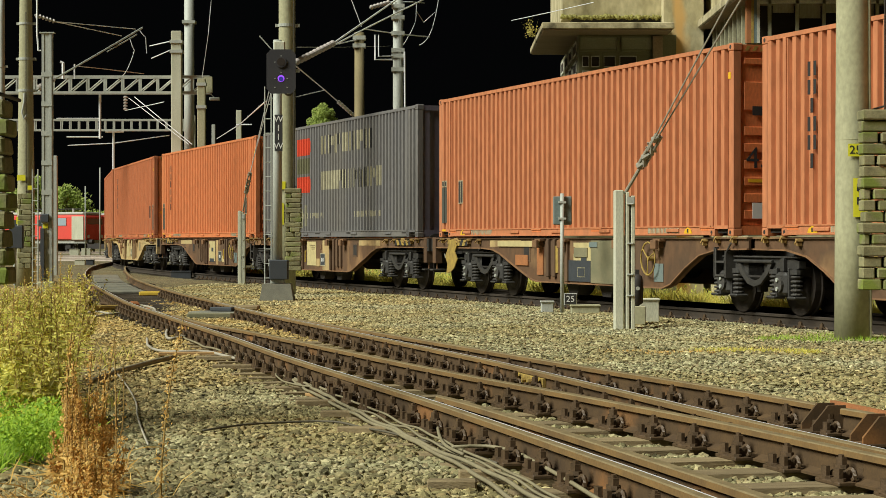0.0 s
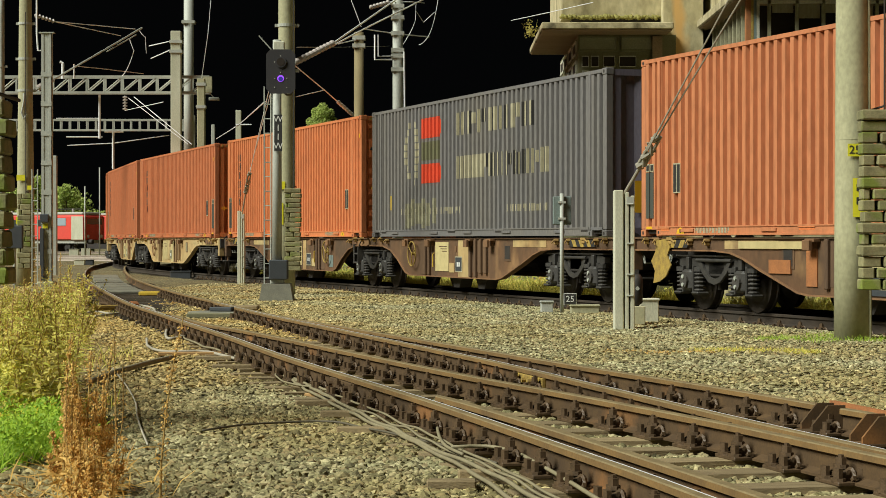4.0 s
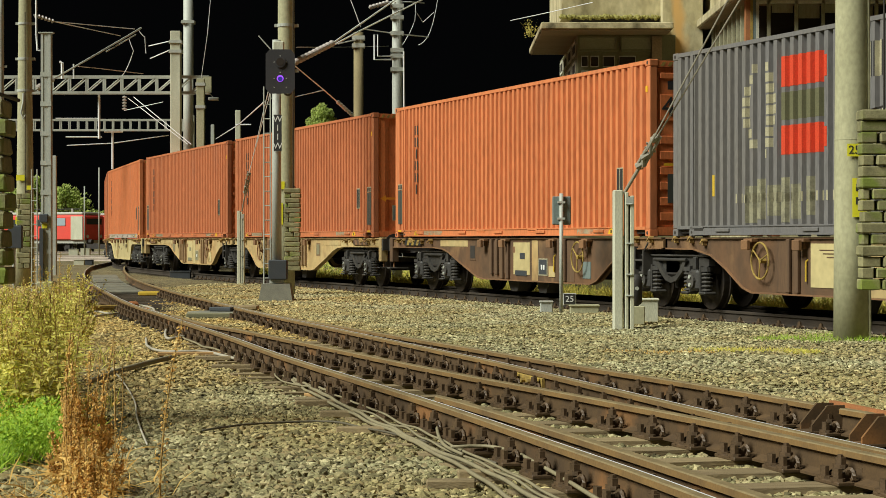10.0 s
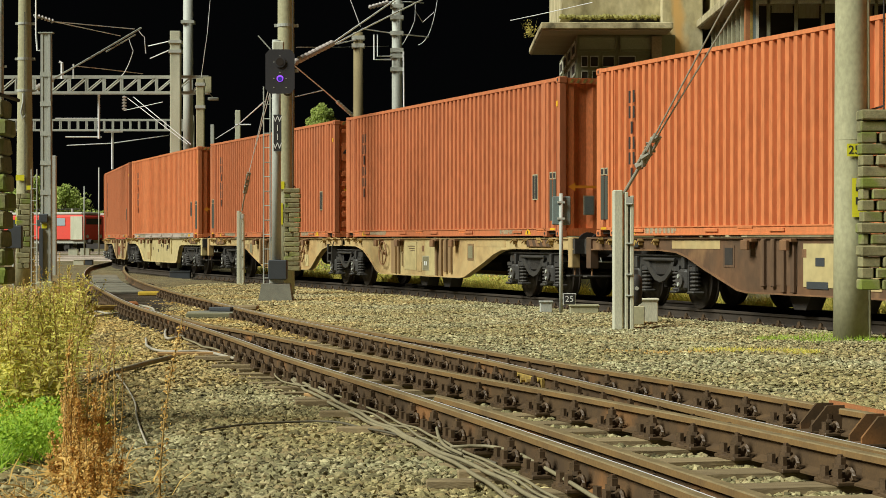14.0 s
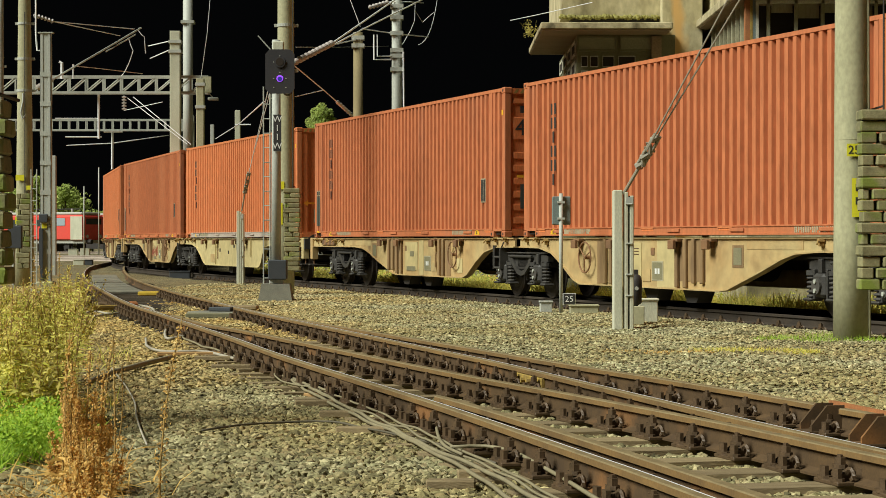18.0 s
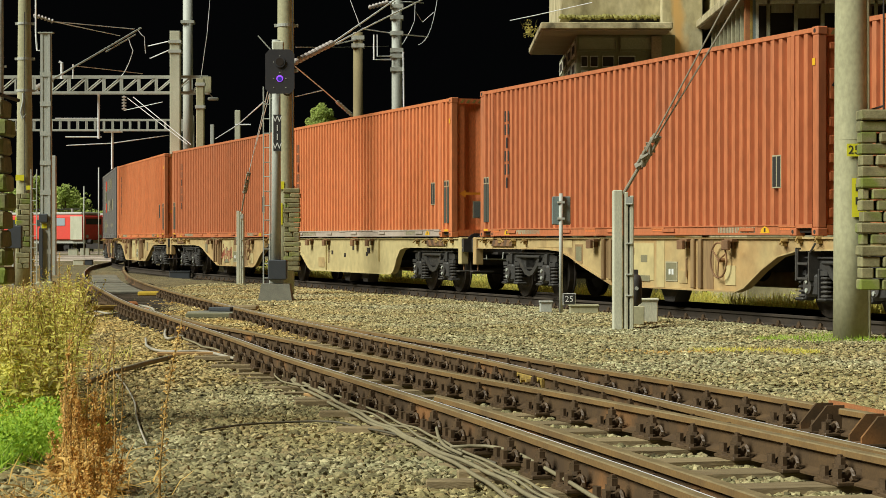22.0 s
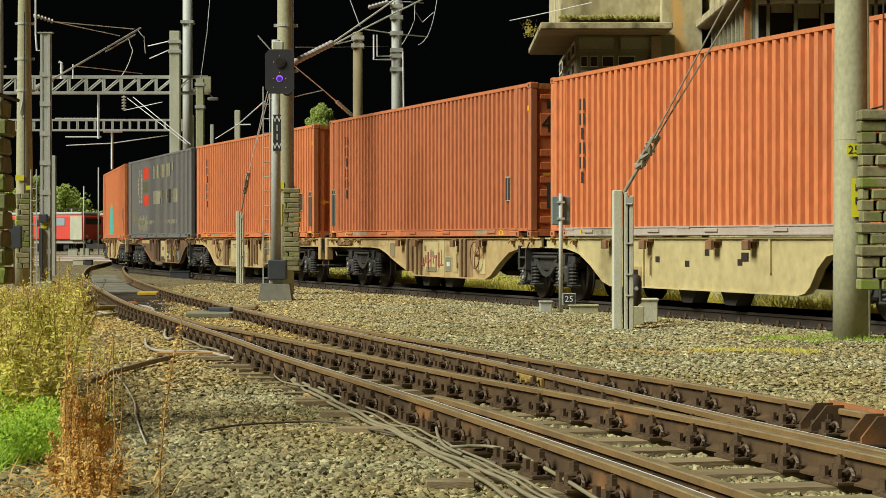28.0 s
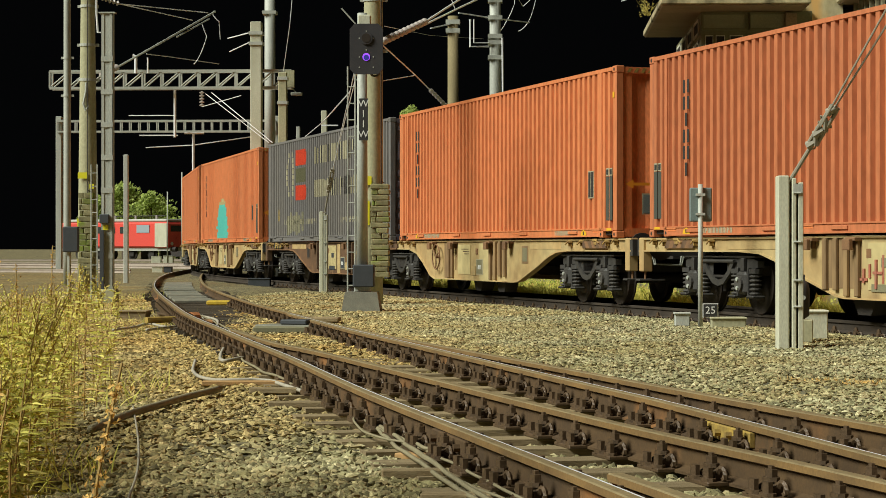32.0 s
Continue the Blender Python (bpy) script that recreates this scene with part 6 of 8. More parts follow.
part("tube_post", rod(bmesh.new(), (0, 0, 0), (0, 0, 1.65), 0.04, 10), "galvanised", t)
part("relay_box", boxes((-0.12, 0.22, -0.12, 0.02, 1.15, 1.70), bevel=0.02), "dark_box", t)

# ---- far masts and gantries ----
def plain_mast(px, depth, width, top_px, base_z, label, mat, square=False, bands=()):
    p = seen(px, 424, depth)
    h = seen(px, top_px, depth).z - base_z
    t = holder("mast", pose(p.x, p.y, base_z), label, "mast", "far masts")
    if square:
        part("shaft", boxes((-width / 2, width / 2, -width / 2, width / 2, 0, h), bevel=0.02), mat, t)
    else:
        part("shaft", lathe(bmesh.new(), [(width / 2, 0), (width * 0.47, h)], 16), mat, t, smooth=True)
    for py in bands:
        z = seen(px, py, depth).z - base_z
        bm = boxes((-width * 0.62, width * 0.62, -width * 0.62, width * 0.62, z - 0.06, z + 0.06))
        part("clamp", bm, "galvanised", t)
    return t


square_mast = plain_mast(313, 80, 0.40, 56, -0.4, "pale square concrete mast", "pale_concrete", True, (75, 92))
plain_mast(335, 82, 0.42, -80, -0.4, "tall round grey steel mast", "galvanised", False, (40,))
plain_mast(357, 79, 0.30, 140, -0.4, "weathered concrete leg of the gantry", "concrete", True, (150, 190))
far_mast = plain_mast(423, 115, 0.30, 196, -0.5, "far concrete mast behind the train", "pale_concrete", True)
plain_mast(378, 130, 0.22, 221, -0.5, "far grey mast behind the train", "galvanised", True)
back_pole = plain_mast(636, 62, 0.31, 58, -0.4, "brown weathered concrete pole behind the train", "brown_concrete", False, (68, 82))
tall = plain_mast(704.5, 64, 0.33, -120, -0.4, "grey steel mast with brackets behind the train", "galvanised", False, (12, 32, 60, 90, 100, 124))
plain_mast(151, 160, 0.10, 330, -0.5, "thin far post beyond the train", "galvanised")
plain_mast(177, 150, 0.10, 297, -0.5, "thin far post beyond the train", "galvanised")
plain_mast(98, 75, 0.16, 276, -0.4, "grey far mast by the tracks", "galvanised", True)


def gantry(px0, px1, py0, py1, depth, bays, diagonal, label):
    """A box truss across the tracks."""
    a, b = seen(px0, py1, depth), seen(px1, py0, depth)
    t = holder("catenary_gantry", pose(a.x, depth, a.z), label, "gantry", "gantries")
    w, h = b.x - a.x, b.z - a.z
    for y in (-0.22, 0.22):
        for z in (0, h):
            part("chord", boxes((0, w, y - 0.045, y + 0.045, z - 0.045, z + 0.045)), "galvanised", t)
        for k in range(bays + 1):
            x = w * k / bays
            part("upright", boxes((x - 0.03, x + 0.03, y - 0.03, y + 0.03, 0, h)), "galvanised", t)
            if diagonal and k < bays:
                part("diagonal", rod(bmesh.new(), (x, y, 0.02), (x + w / bays, y, h - 0.02), 0.028, 6), "galvanised", t)
    return t


gantry_near = gantry(-30, 372, 137, 165, 80.5, 13, True, "pale grey lattice gantry over the tracks")
plain_mast(341, 112, 0.30, 205, -0.5, "far leg of the ladder-like gantry", "galvanised", True)
plain_mast(-28, 112, 0.30, 205, -0.5, "far leg of the ladder-like gantry", "galvanised", True)
gantry_far = gantry(-30, 341, 213, 231, 112, 24, False, "pale grey ladder-like gantry over the tracks")
p = seen(366, 150, 79.5)
ob = holder("gantry_lamp", pose(p.x, p.y, p.z), "grey floodlight and bracket on the gantry end", "floodlight")
part("bracket", boxes((-0.1, 0.22, -0.1, 0.1, -0.32, 0.30)), "concrete", ob)
part("lamp_head", boxes((0.1, 0.50, -0.1, 0.1, -0.62, -0.50), bevel=0.02), "galvanised", ob)
part("arm", rod(bmesh.new(), (0.1, 0, -0.3), (0.3, 0, -0.52), 0.02, 6), "galvanised", ob)


# ---- wires and their fittings ----
def wire(name, ends, r, label, mat="wire", sag=0.0, on=None):
    """A line through points given by direction and depth."""
    ps = [seen(*e) for e in ends]
    out = []
    for a, b in zip(ps, ps[1:]):
        n = 6 if sag else 1
        for k in range(n):
            f = k / n
            p = a.lerp(b, f)
            p.z -= sag * 4 * f * (1 - f)
            out.append(p)
    out.append(ps[-1])
    if on is not None:
        bm = tube(bmesh.new(), out, r, 6)
        bm.transform(on.matrix_basis.inverted())
        return part(name, bm, mat, on)
    return tagged(link(name, tube(bmesh.new(), out, r, 6), mat), label if len(label.split()) > 3 else label + " of the overhead line", "wire", "overhead wires")


def insulator(a, b, n, r, label="brown ribbed insulator string in the wire"):
    a, b = seen(*a), seen(*b)
    L = (b - a).length
    t = holder("insulator", Matrix.Translation(a) @ (b - a).to_track_quat("Z", "Y").to_matrix().to_4x4(), label, "insulator", "insulators")
    part("core", rod(bmesh.new(), (0, 0, 0), (0, 0, L), r * 0.35, 8), "galvanised", t)
    for k in range(n):
        z = L * (k + 0.5) / n
        part("shed", lathe(bmesh.new(), [(r * 0.4, z - L / n * 0.35), (r, z - L / n * 0.1), (r * 0.9, z + L / n * 0.1), (r * 0.4, z + L / n * 0.3)], 10), "insulator", t)
    return t


# stays of the anchor posts
def turnbuckle(low, knot, high, scale):
    """A stay fitting: an eye rod, a knotted clamp and a pair of tension bars."""
    a, b, c = seen(*low), seen(*knot), seen(*high)
    t = holder("stay_turnbuckle", Matrix.Translation(a), "worn steel turnbuckle joining the stay wires to the post", "turnbuckle", "turnbuckles")
    b, c = b - a, c - a
    d = (c - b).normalized()
    s = d.cross(Vector((0, 1, 0))).normalized()
    part("eye_rod", rod(bmesh.new(), (0, 0, 0), b, 0.022 * scale, 8), "stay", t)
    for k, (f, q) in enumerate(((0.0, 0.05), (0.12, 0.042), (0.3, 0.045), (0.55, 0.032), (0.9, 0.045))):
        p = b.lerp(c, f)
        part("clamp", rod(bmesh.new(), p - d * 0.05 * scale + s * 0.03 * (-1) ** k * scale, p + d * 0.05 * scale - s * 0.02 * (-1) ** k * scale, q * scale, 7, q * 0.6 * scale), "stay", t)
    for k in (-1, 1):
        part("tension_bar", rod(bmesh.new(), b + s * 0.04 * k * scale, c + s * 0.035 * k * scale, 0.02 * scale, 8), "stay", t)
    for k in range(6):
        p = b.lerp(c, -0.06 + 0.13 * k)
        ringp = [p + scale * 0.042 * (math.cos(q) * s + math.sin(q) * (d * 0.8 + s * 0.3 * k)) for q in [w * math.pi / 6 for w in range(13)]]
        part("wire_loop", tube(bmesh.new(), ringp, 0.009 * scale, 5), "stay", t)


turnbuckle((1106, 343, 29.5), (1136, 292, 29.2), (1166, 240, 28.9), 1.15)
wire("stay_wire", [(1164, 244, 28.9), (1315, -6, 27.6), (1497, -316, 26.1)], 0.012, "twisted steel stay wire", "stay")
wire("stay_wire", [(1146, 268, 29.0), (1290, 0, 27.7), (1492, -390, 26.1)], 0.012, "twisted steel stay wire", "stay")
turnbuckle((430, 374, 57.4), (436, 340, 57), (443, 306, 56), 1.0)
wire("stay_wire", [(443, 306, 56), (471, 185, 52), (505, 40, 47.6)], 0.012, "steel stay wire")
wire("stay_wire", [(444, 300, 56), (476, 180, 52), (503, 60, 47.6)], 0.010, "steel stay wire")
# tension wires from the middle pole to the right
insulator((523, 111, 47.3), (592, 76, 50), 11, 0.085)
wire("tension_wire", [(592, 76, 50), (690, 8, 55), (760, -40, 60)], 0.022, "tension wire running up to a mast")
wire("tension_wire", [(585, 84, 50), (645, 52, 53), (745, 2, 58), (800, -24, 62)], 0.020, "tension wire running up to a mast")
wire("tension_wire", [(516, 120, 47.3), (523, 111, 47.3)], 0.03, "clamp on the pole", on=mid_pole)
wire("stay_wire", [(522, 116, 47.4), (575, 160, 52), (600, 182, 56)], 0.015, "slanting stay wire")
insulator((598, 180, 55.8), (626, 205, 60), 6, 0.06)
wire("stay_wire", [(524, 172, 47.6), (575, 160, 52)], 0.010, "thin cross wire")
wire("tension_wire", [(622, 0, 62), (640, 48, 62)], 0.012, "thin drop wire")
wire("bracket_arm", [(645, 52, 63), (700, 60, 64), (760, 66, 66)], 0.02, "thin cross arm with wire", on=tall)
wire("bracket_arm", [(600, 78, 61), (636, 70, 62), (648, 68, 62)], 0.02, "short arm on the pole", on=back_pole)
wire("bracket_arm", [(664, 62, 63.6), (664, 106, 63.6), (694, 106, 63.8)], 0.03, "bent bracket on the mast", on=tall)
wire("bracket_arm", [(670, 62, 63.6), (670, 100, 63.6), (694, 100, 63.8)], 0.02, "bent bracket on the mast", on=tall)
wire("down_pipe", [(716, 92, 63.8), (717, 200, 63.8)], 0.03, "thin pipe down the mast", on=tall)
insulator((655, 14, 63), (690, 4, 63.8), 6, 0.075)
wire("cross_wire", [(690, 4, 63.8), (730, 4, 64), (752, 6, 65)], 0.015, "thin cross wire")
wire("drop_wire", [(737, 8, 65), (736, 36, 65), (722, 66, 65), (708, 84, 64.2)], 0.010, "looping feeder wire", sag=0.05)
wire("drop_wire", [(776, 0, 66), (768, 40, 66), (758, 66, 66), (742, 80, 66)], 0.010, "looping feeder wire", sag=0.05)
wire("drop_wire", [(737, 20, 65), (750, 40, 66), (770, 22, 66)], 0.008, "looping feeder wire")
wire("contact_wire", [(526, 84, 50), (600, 84, 70), (690, 82, 90)], 0.008, "thin overhead wire")
# registration tubes at the left masts
insulator((68, 156, 56.5), (96, 140, 57), 8, 0.085)
wire("registration_tube", [(92, 143, 57), (160, 104, 58), (252, 50, 60)], 0.028, "slanting cantilever tube", "galvanised")
wire("registration_tube", [(190, 92, 58.5), (242, 62, 60)], 0.020, "short cantilever tube", "galvanised")
insulator((62, 27, 57.2), (98, 39, 57.6), 6, 0.065)
wire("cross_wire", [(98, 39, 57.6), (240, 52, 60)], 0.014, "thin stay wire")
wire("cross_wire", [(98, 39, 57.6), (215, 64, 60)], 0.014, "thin stay wire")
wire("drop_wire", [(230, 68, 60), (238, 90, 60), (228, 118, 60), (217, 135, 60)], 0.012, "hanging feeder wire", sag=0.03)
wire("drop_wire", [(246, 52, 60), (258, 66, 60), (260, 95, 60)], 0.012, "hanging feeder wire", sag=0.03)
wire("cross_wire", [(140, 118, 60), (180, 122, 62), (255, 131, 66)], 0.014, "thin catenary wire")
wire("bracket_arm", [(66, -10, 52), (66, 60, 52), (68, 90, 52), (80, 90, 52)], 0.024, "bent bracket on the mast", on=m1)
wire("bracket_arm", [(112, 140, 80), (112, 112, 80), (107, 110, 80)], 0.06, "short post on the gantry", on=gantry_near)
wire("bracket_arm", [(132, 140, 80), (132, 114, 80)], 0.03, "short pin on the gantry", on=gantry_near)
wire("drop_post", [(177, 168, 80.5), (177, 246, 80.5)], 0.05, "thin drop post below the gantry", on=gantry_near)
wire("bracket_arm", [(118, 243, 80.5), (182, 243, 80.5)], 0.025, "thin arm on the drop post", on=gantry_near)
wire("bracket_arm", [(100, 210, 80.5), (177, 210, 80.5)], 0.02, "thin arm on the drop post", on=gantry_near)
wire("drop_post", [(201, 233, 112), (201, 300, 112)], 0.07, "thin post below the far gantry", on=gantry_far)
wire("bracket_arm", [(186, 233, 112), (219, 233, 112)], 0.08, "bracket below the far gantry", on=gantry_far)
wire("bracket_arm", [(120, 258, 112), (201, 254, 112), (300, 240, 112)], 0.03, "thin far catenary arms", on=gantry_far)
insulator((222, 170, 80), (222, 196, 80), 5, 0.10)
wire("contact_wire", [(222, 196, 80), (290, 181, 70)], 0.012, "thin overhead wire")
wire("stay_wire", [(238, 172, 80.3), (340, 256, 79)], 0.014, "slanting brace wire")
wire("stay_wire", [(228, 174, 80.3), (334, 256, 79)], 0.012, "slanting brace wire")
wire("stay_wire", [(375, -10, 78), (369, 60, 78), (358, 138, 79)], 0.012, "thin stay wire")
wire("stay_wire", [(300, 74, 80), (265, 82, 82)], 0.02, "short wire with clamp", on=square_mast)
wire("stay_wire", [(300, 90, 80), (268, 104, 82)], 0.02, "short wire with clamp", on=square_mast)
wire("contact_wire", [(470, 180, 60), (424, 221, 80), (384, 246, 110)], 0.02, "thin overhead wire")
wire("contact_wire", [(905, 37, 60), (975, 22, 52), (1050, 5, 48)], 0.010, "thin overhead wire")
wire("contact_wire", [(418, 221, 114), (446, 221, 114)], 0.04, "short far arm", on=far_mast)


# ---- the old signal box behind the train ----
M["olive_panel"] = surface("olive_window_wall", (0.17, 0.16, 0.075), (0.11, 0.10, 0.045), 0.8, 0, 2, (1, 1, 1), 40, 0.7, 0.1)
M["green_pane"] = surface("dull_green_panel", (0.27, 0.27, 0.16), (0.22, 0.21, 0.11), 0.35, 0, 2, (1, 1, 1), 40, 0.6, 0.05)
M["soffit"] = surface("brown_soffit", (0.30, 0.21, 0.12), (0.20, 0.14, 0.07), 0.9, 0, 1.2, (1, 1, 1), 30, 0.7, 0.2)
M["moss"] = surface("yellow_moss", (0.33, 0.30, 0.08), (0.20, 0.18, 0.05), 0.95, 0, 4, (1, 1, 1), 60, 0.8, 0.6, 0.02)
M["bay_wood"] = surface("worn_olive_mullion", (0.40, 0.38, 0.24), (0.20, 0.18, 0.09), 0.85, 0, 6, (1, 1, 0.3), 40, 0.9, 0.1)
M["curtain"] = surface("faded_curtain", (0.40, 0.36, 0.24), (0.27, 0.23, 0.14), 0.9, 0, 3, (6, 6, 1), 40, 0.7, 0.2)


def streaked_wall():
    """Plaster with a ragged orange rust run down its middle and dark streaks."""
    m = M["plaster"].copy()
    m.name = "rust_streaked_render"
    n, l = m.node_tree.nodes, m.node_tree.links
    b = n["Principled BSDF"]
    old = b.inputs["Base Color"].links[0].from_socket
    co, sep, nz = n.new("ShaderNodeTexCoord"), n.new("ShaderNodeSeparateXYZ"), n.new("ShaderNodeTexNoise")
    mp = n.new("ShaderNodeMapping")
    mp.inputs["Scale"].default_value = (1, 1, 0.4)
    l.new(co.outputs["Object"], mp.inputs[0])
    l.new(mp.outputs[0], nz.inputs["Vector"])
    nz.inputs["Scale"].default_value, nz.inputs["Detail"].default_value = 2.2, 6
    l.new(co.outputs["Object"], sep.inputs[0])
    off = n.new("ShaderNodeMath")
    off.operation = "MULTIPLY_ADD"
    l.new(nz.outputs[0], off.inputs[0])
    off.inputs[1].default_value = 0.8
    l.new(sep.outputs["X"], off.inputs[2])
    band = n.new("ShaderNodeValToRGB")
    e = band.color_ramp.elements
    e[0].position, e[0].color = 0.12, (0, 0, 0, 1)
    e[1].position, e[1].color = 0.40, (1, 1, 1, 1)
    for pos, v in ((0.55, 1.0), (0.85, 0.0)):
        q = e.new(pos)
        q.color = (v, v, v, 1)
    rng = n.new("ShaderNodeMapRange")
    rng.inputs["From Min"].default_value, rng.inputs["From Max"].default_value = 5.95, 6.75
    l.new(off.outputs[0], rng.inputs[0])
    l.new(rng.outputs[0], band.inputs[0])
    mx = n.new("ShaderNodeMix")
    mx.data_type = "RGBA"
    l.new(band.outputs[0], mx.inputs["Factor"])
    l.new(old, mx.inputs["A"])
    mx.inputs["B"].default_value = (0.60, 0.36, 0.12, 1)
    l.new(mx.outputs["Result"], b.inputs["Base Color"])
    return m


sbx = holder("signal_box", pose(0, 0, 0), "derelict concrete signal box with stained walls and wide eaves", "building")
part("cabin_wall", boxes((3.40, 5.85, 51.2, 59.0, -0.5, 5.36), (3.40, 5.85, 51.28, 59.0, 5.36, 6.25)), "olive_panel", sbx)
part("canopy", boxes((2.42, 5.66, 50.0, 56.8, 6.27, 6.43), bevel=0.02), "eaves", sbx, "projecting concrete canopy")
part("canopy_soffit", boxes((2.46, 5.62, 50.05, 56.75, 6.245, 6.268)), "soffit", sbx, "brown soffit under the canopy")
part("plinth_wall", boxes((3.30, 5.70, 52.2, 58.0, 6.43, 6.76)), "dark_steel", sbx, "dark recessed wall band")
part("upper_wall", boxes((3.05, 5.55, 52.0, 58.0, 6.76, 9.5)), "plaster", sbx, "stained plaster upper wall")
part("tall_wall", boxes((5.55, 6.55, 51.4, 59.0, -0.5, 9.5)), streaked_wall(), sbx, "orange-stained plaster wall")
fringe = random.Random(3)
bm = bmesh.new()
for k in range(90):
    x = 3.0 + 2.75 * k / 90
    s = fringe.uniform(0.03, 0.09)
    m = pose(x, 51.97 + fringe.uniform(-0.04, 0.03), 6.77 + fringe.uniform(-0.03, 0.02), fringe.uniform(0, 90), fringe.uniform(0, 90), 0) @ Matrix.Diagonal((s, s * 0.8, s * 0.7, 1))
    bmesh.ops.create_icosphere(bm, subdivisions=1, radius=1.0, matrix=m)
tagged(part("moss_fringe", bm, "moss", sbx, "yellow moss along the ledge"), kind="stuff")


def window(parent, origin, along, w, h, pane, frame_mat="white_frame", t=0.03, proud=0.03, cols=1, rows=1):
    """A framed window on a wall: origin is its lower corner, along its direction; the frame stands proud to the right-hand side of along."""
    a = Vector(along).normalized()
    out = Vector((a.y, -a.x, 0))
    m = Matrix((( a.x, out.x, 0, origin[0]), (a.y, out.y, 0, origin[1]), (0, 0, 1, origin[2]), (0, 0, 0, 1)))
    bm = bmesh.new()
    for x in [w * k / cols for k in range(cols + 1)]:
        box(bm, max(x - t / 2, 0) if x else 0, min(x + t / 2, w) if x < w else w, 0, proud, 0, h)
    for z in [h * k / rows for k in range(rows + 1)]:
        box(bm, 0, w, 0, proud - 0.004, min(max(z - t / 2, 0), h - t), min(max(z - t / 2, 0), h - t) + t)
    bm.transform(m)
    f = part("window", bm, frame_mat, parent)
    for i in range(cols):
        for j in range(rows):
            bm = boxes((w * i / cols + t / 2, w * (i + 1) / cols - t / 2, 0.004, 0.012, h * j / rows + t / 2, h * (j + 1) / rows - t / 2))
            bm.transform(m)
            part("pane", bm, pane, f)
    return f


window(sbx, (3.42, 51.28, 5.83), (1, 0, 0), 0.96, 0.40, "green_pane", "olive_panel", 0.05, 0.05)
window(sbx, (4.47, 51.28, 5.83), (1, 0, 0), 0.80, 0.40, "green_pane", "olive_panel", 0.05, 0.05)
for x, w in ((3.49, 0.17), (3.72, 0.20), (4.03, 0.29), (4.43, 0.42)):
    window(sbx, (x, 51.28, 5.44), (1, 0, 0), w, 0.28, "dark_interior", "white_frame", 0.02, 0.04)
for x, w in ((3.49, 0.17), (3.76, 0.30), (4.2, 0.4)):
    window(sbx, (x, 51.2, 5.08), (1, 0, 0), w, 0.26, "dark_interior", "white_frame", 0.02, 0.04)
for k in range(4):
    y = 58.6 - k * 1.8
    window(sbx, (3.40, y, 5.80), (0, -1, 0), 1.3, 0.36, "dark_interior", "white_frame", 0.06, 0.03)
    window(sbx, (3.40, y, 5.30), (0, -1, 0), 1.3, 0.36, "dark_interior", "white_frame", 0.06, 0.03)
part("rust_stain_board", boxes((5.25, 5.5, 51.15, 51.2, 5.5, 6.2)), "soffit", sbx)
# the bay that stands forward
part("bay_wall", boxes((6.75, 15.0, 45.2, 59.0, -0.5, 5.45)), "plaster", sbx)
part("bay_inside", boxes((7.1, 15.0, 46.2, 58.5, 5.45, 6.4)), "dark_interior", sbx)
part("bay_overhang", boxes((6.40, 15.4, 44.7, 51.4, 6.42, 6.64), bevel=0.03), "eaves", sbx, "deep concrete eaves")
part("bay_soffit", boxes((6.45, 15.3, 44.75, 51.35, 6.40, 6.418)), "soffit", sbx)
part("bay_roof_wall", boxes((6.75, 15.0, 45.2, 59.0, 6.64, 9.5)), "plaster", sbx)
for k in range(9):
    y = 51.2 - k * 0.7
    part("bay_mullion", boxes((6.75, 6.83, y - 0.09, y, 5.45, 6.40)), "bay_wood", sbx)
part("bay_sill", boxes((6.70, 6.76, 45.2, 51.4, 5.40, 5.47)), "eaves", sbx)
part("corner_post", boxes((6.70, 6.80, 45.12, 45.34, 5.45, 6.40)), "rust_orange", sbx, "paint-worn corner post in faded colours")
part("corner_strip", boxes((6.803, 6.86, 45.11, 45.30, 5.45, 6.40)), "dirty_yellow", sbx)
part("corner_strip", boxes((6.863, 6.925, 45.115, 45.30, 5.45, 6.40)), "plate_grey", sbx)
part("corner_strip", boxes((6.93, 6.99, 45.10, 45.3, 5.45, 6.40)), "white_frame", sbx)
for k, x in enumerate((7.22, 7.83, 8.42, 9.0, 9.6, 10.2)):
    part("bay_mullion", boxes((x - 0.035, x + 0.035, 45.16, 45.26, 5.45, 6.40)), "bay_wood", sbx)
    if k in (1, 2, 3, 4):
        part("curtain", boxes((x - 0.52, x - 0.06, 45.30, 45.33, 6.02 + 0.12 * (k % 2), 6.40)), "curtain", sbx, "faded curtain behind the window")
part("bay_front_rail", boxes((6.92, 15.0, 45.16, 45.24, 6.33, 6.40)), "white_frame", sbx)

# ---- far red locomotive ----
lp = Vector((-32.4, 190.0))
M["pale_glass"] = plain("bluish_pale_pane", (0.34, 0.40, 0.42), 0.2)
loco = holder("locomotive", pose(lp.x, lp.y, -0.1, 0, 0, -30), "red electric locomotive with a pale grey front, far off", "locomotive")
part("body", boxes((-13.0, 0, -1.5, 1.5, 1.15, 3.45), bevel=0.12), "loco_red", loco)
part("front_panel", boxes((-0.05, 0.06, -1.45, 1.45, 1.2, 3.35), bevel=0.03), "loco_red", loco, "red front panel")
part("windscreen", boxes((0.05, 0.08, -1.1, 1.1, 2.6, 3.15), bevel=0.01), "glass", loco)
for y in (-0.95, 0.95):
    part("headlight", rod(bmesh.new(), (0.05, y, 1.5), (0.12, y, 1.5), 0.16, 12), "plate_white", loco)
part("number_board", boxes((0.06, 0.09, -0.3, 0.3, 1.9, 2.15)), "loco_red", loco)
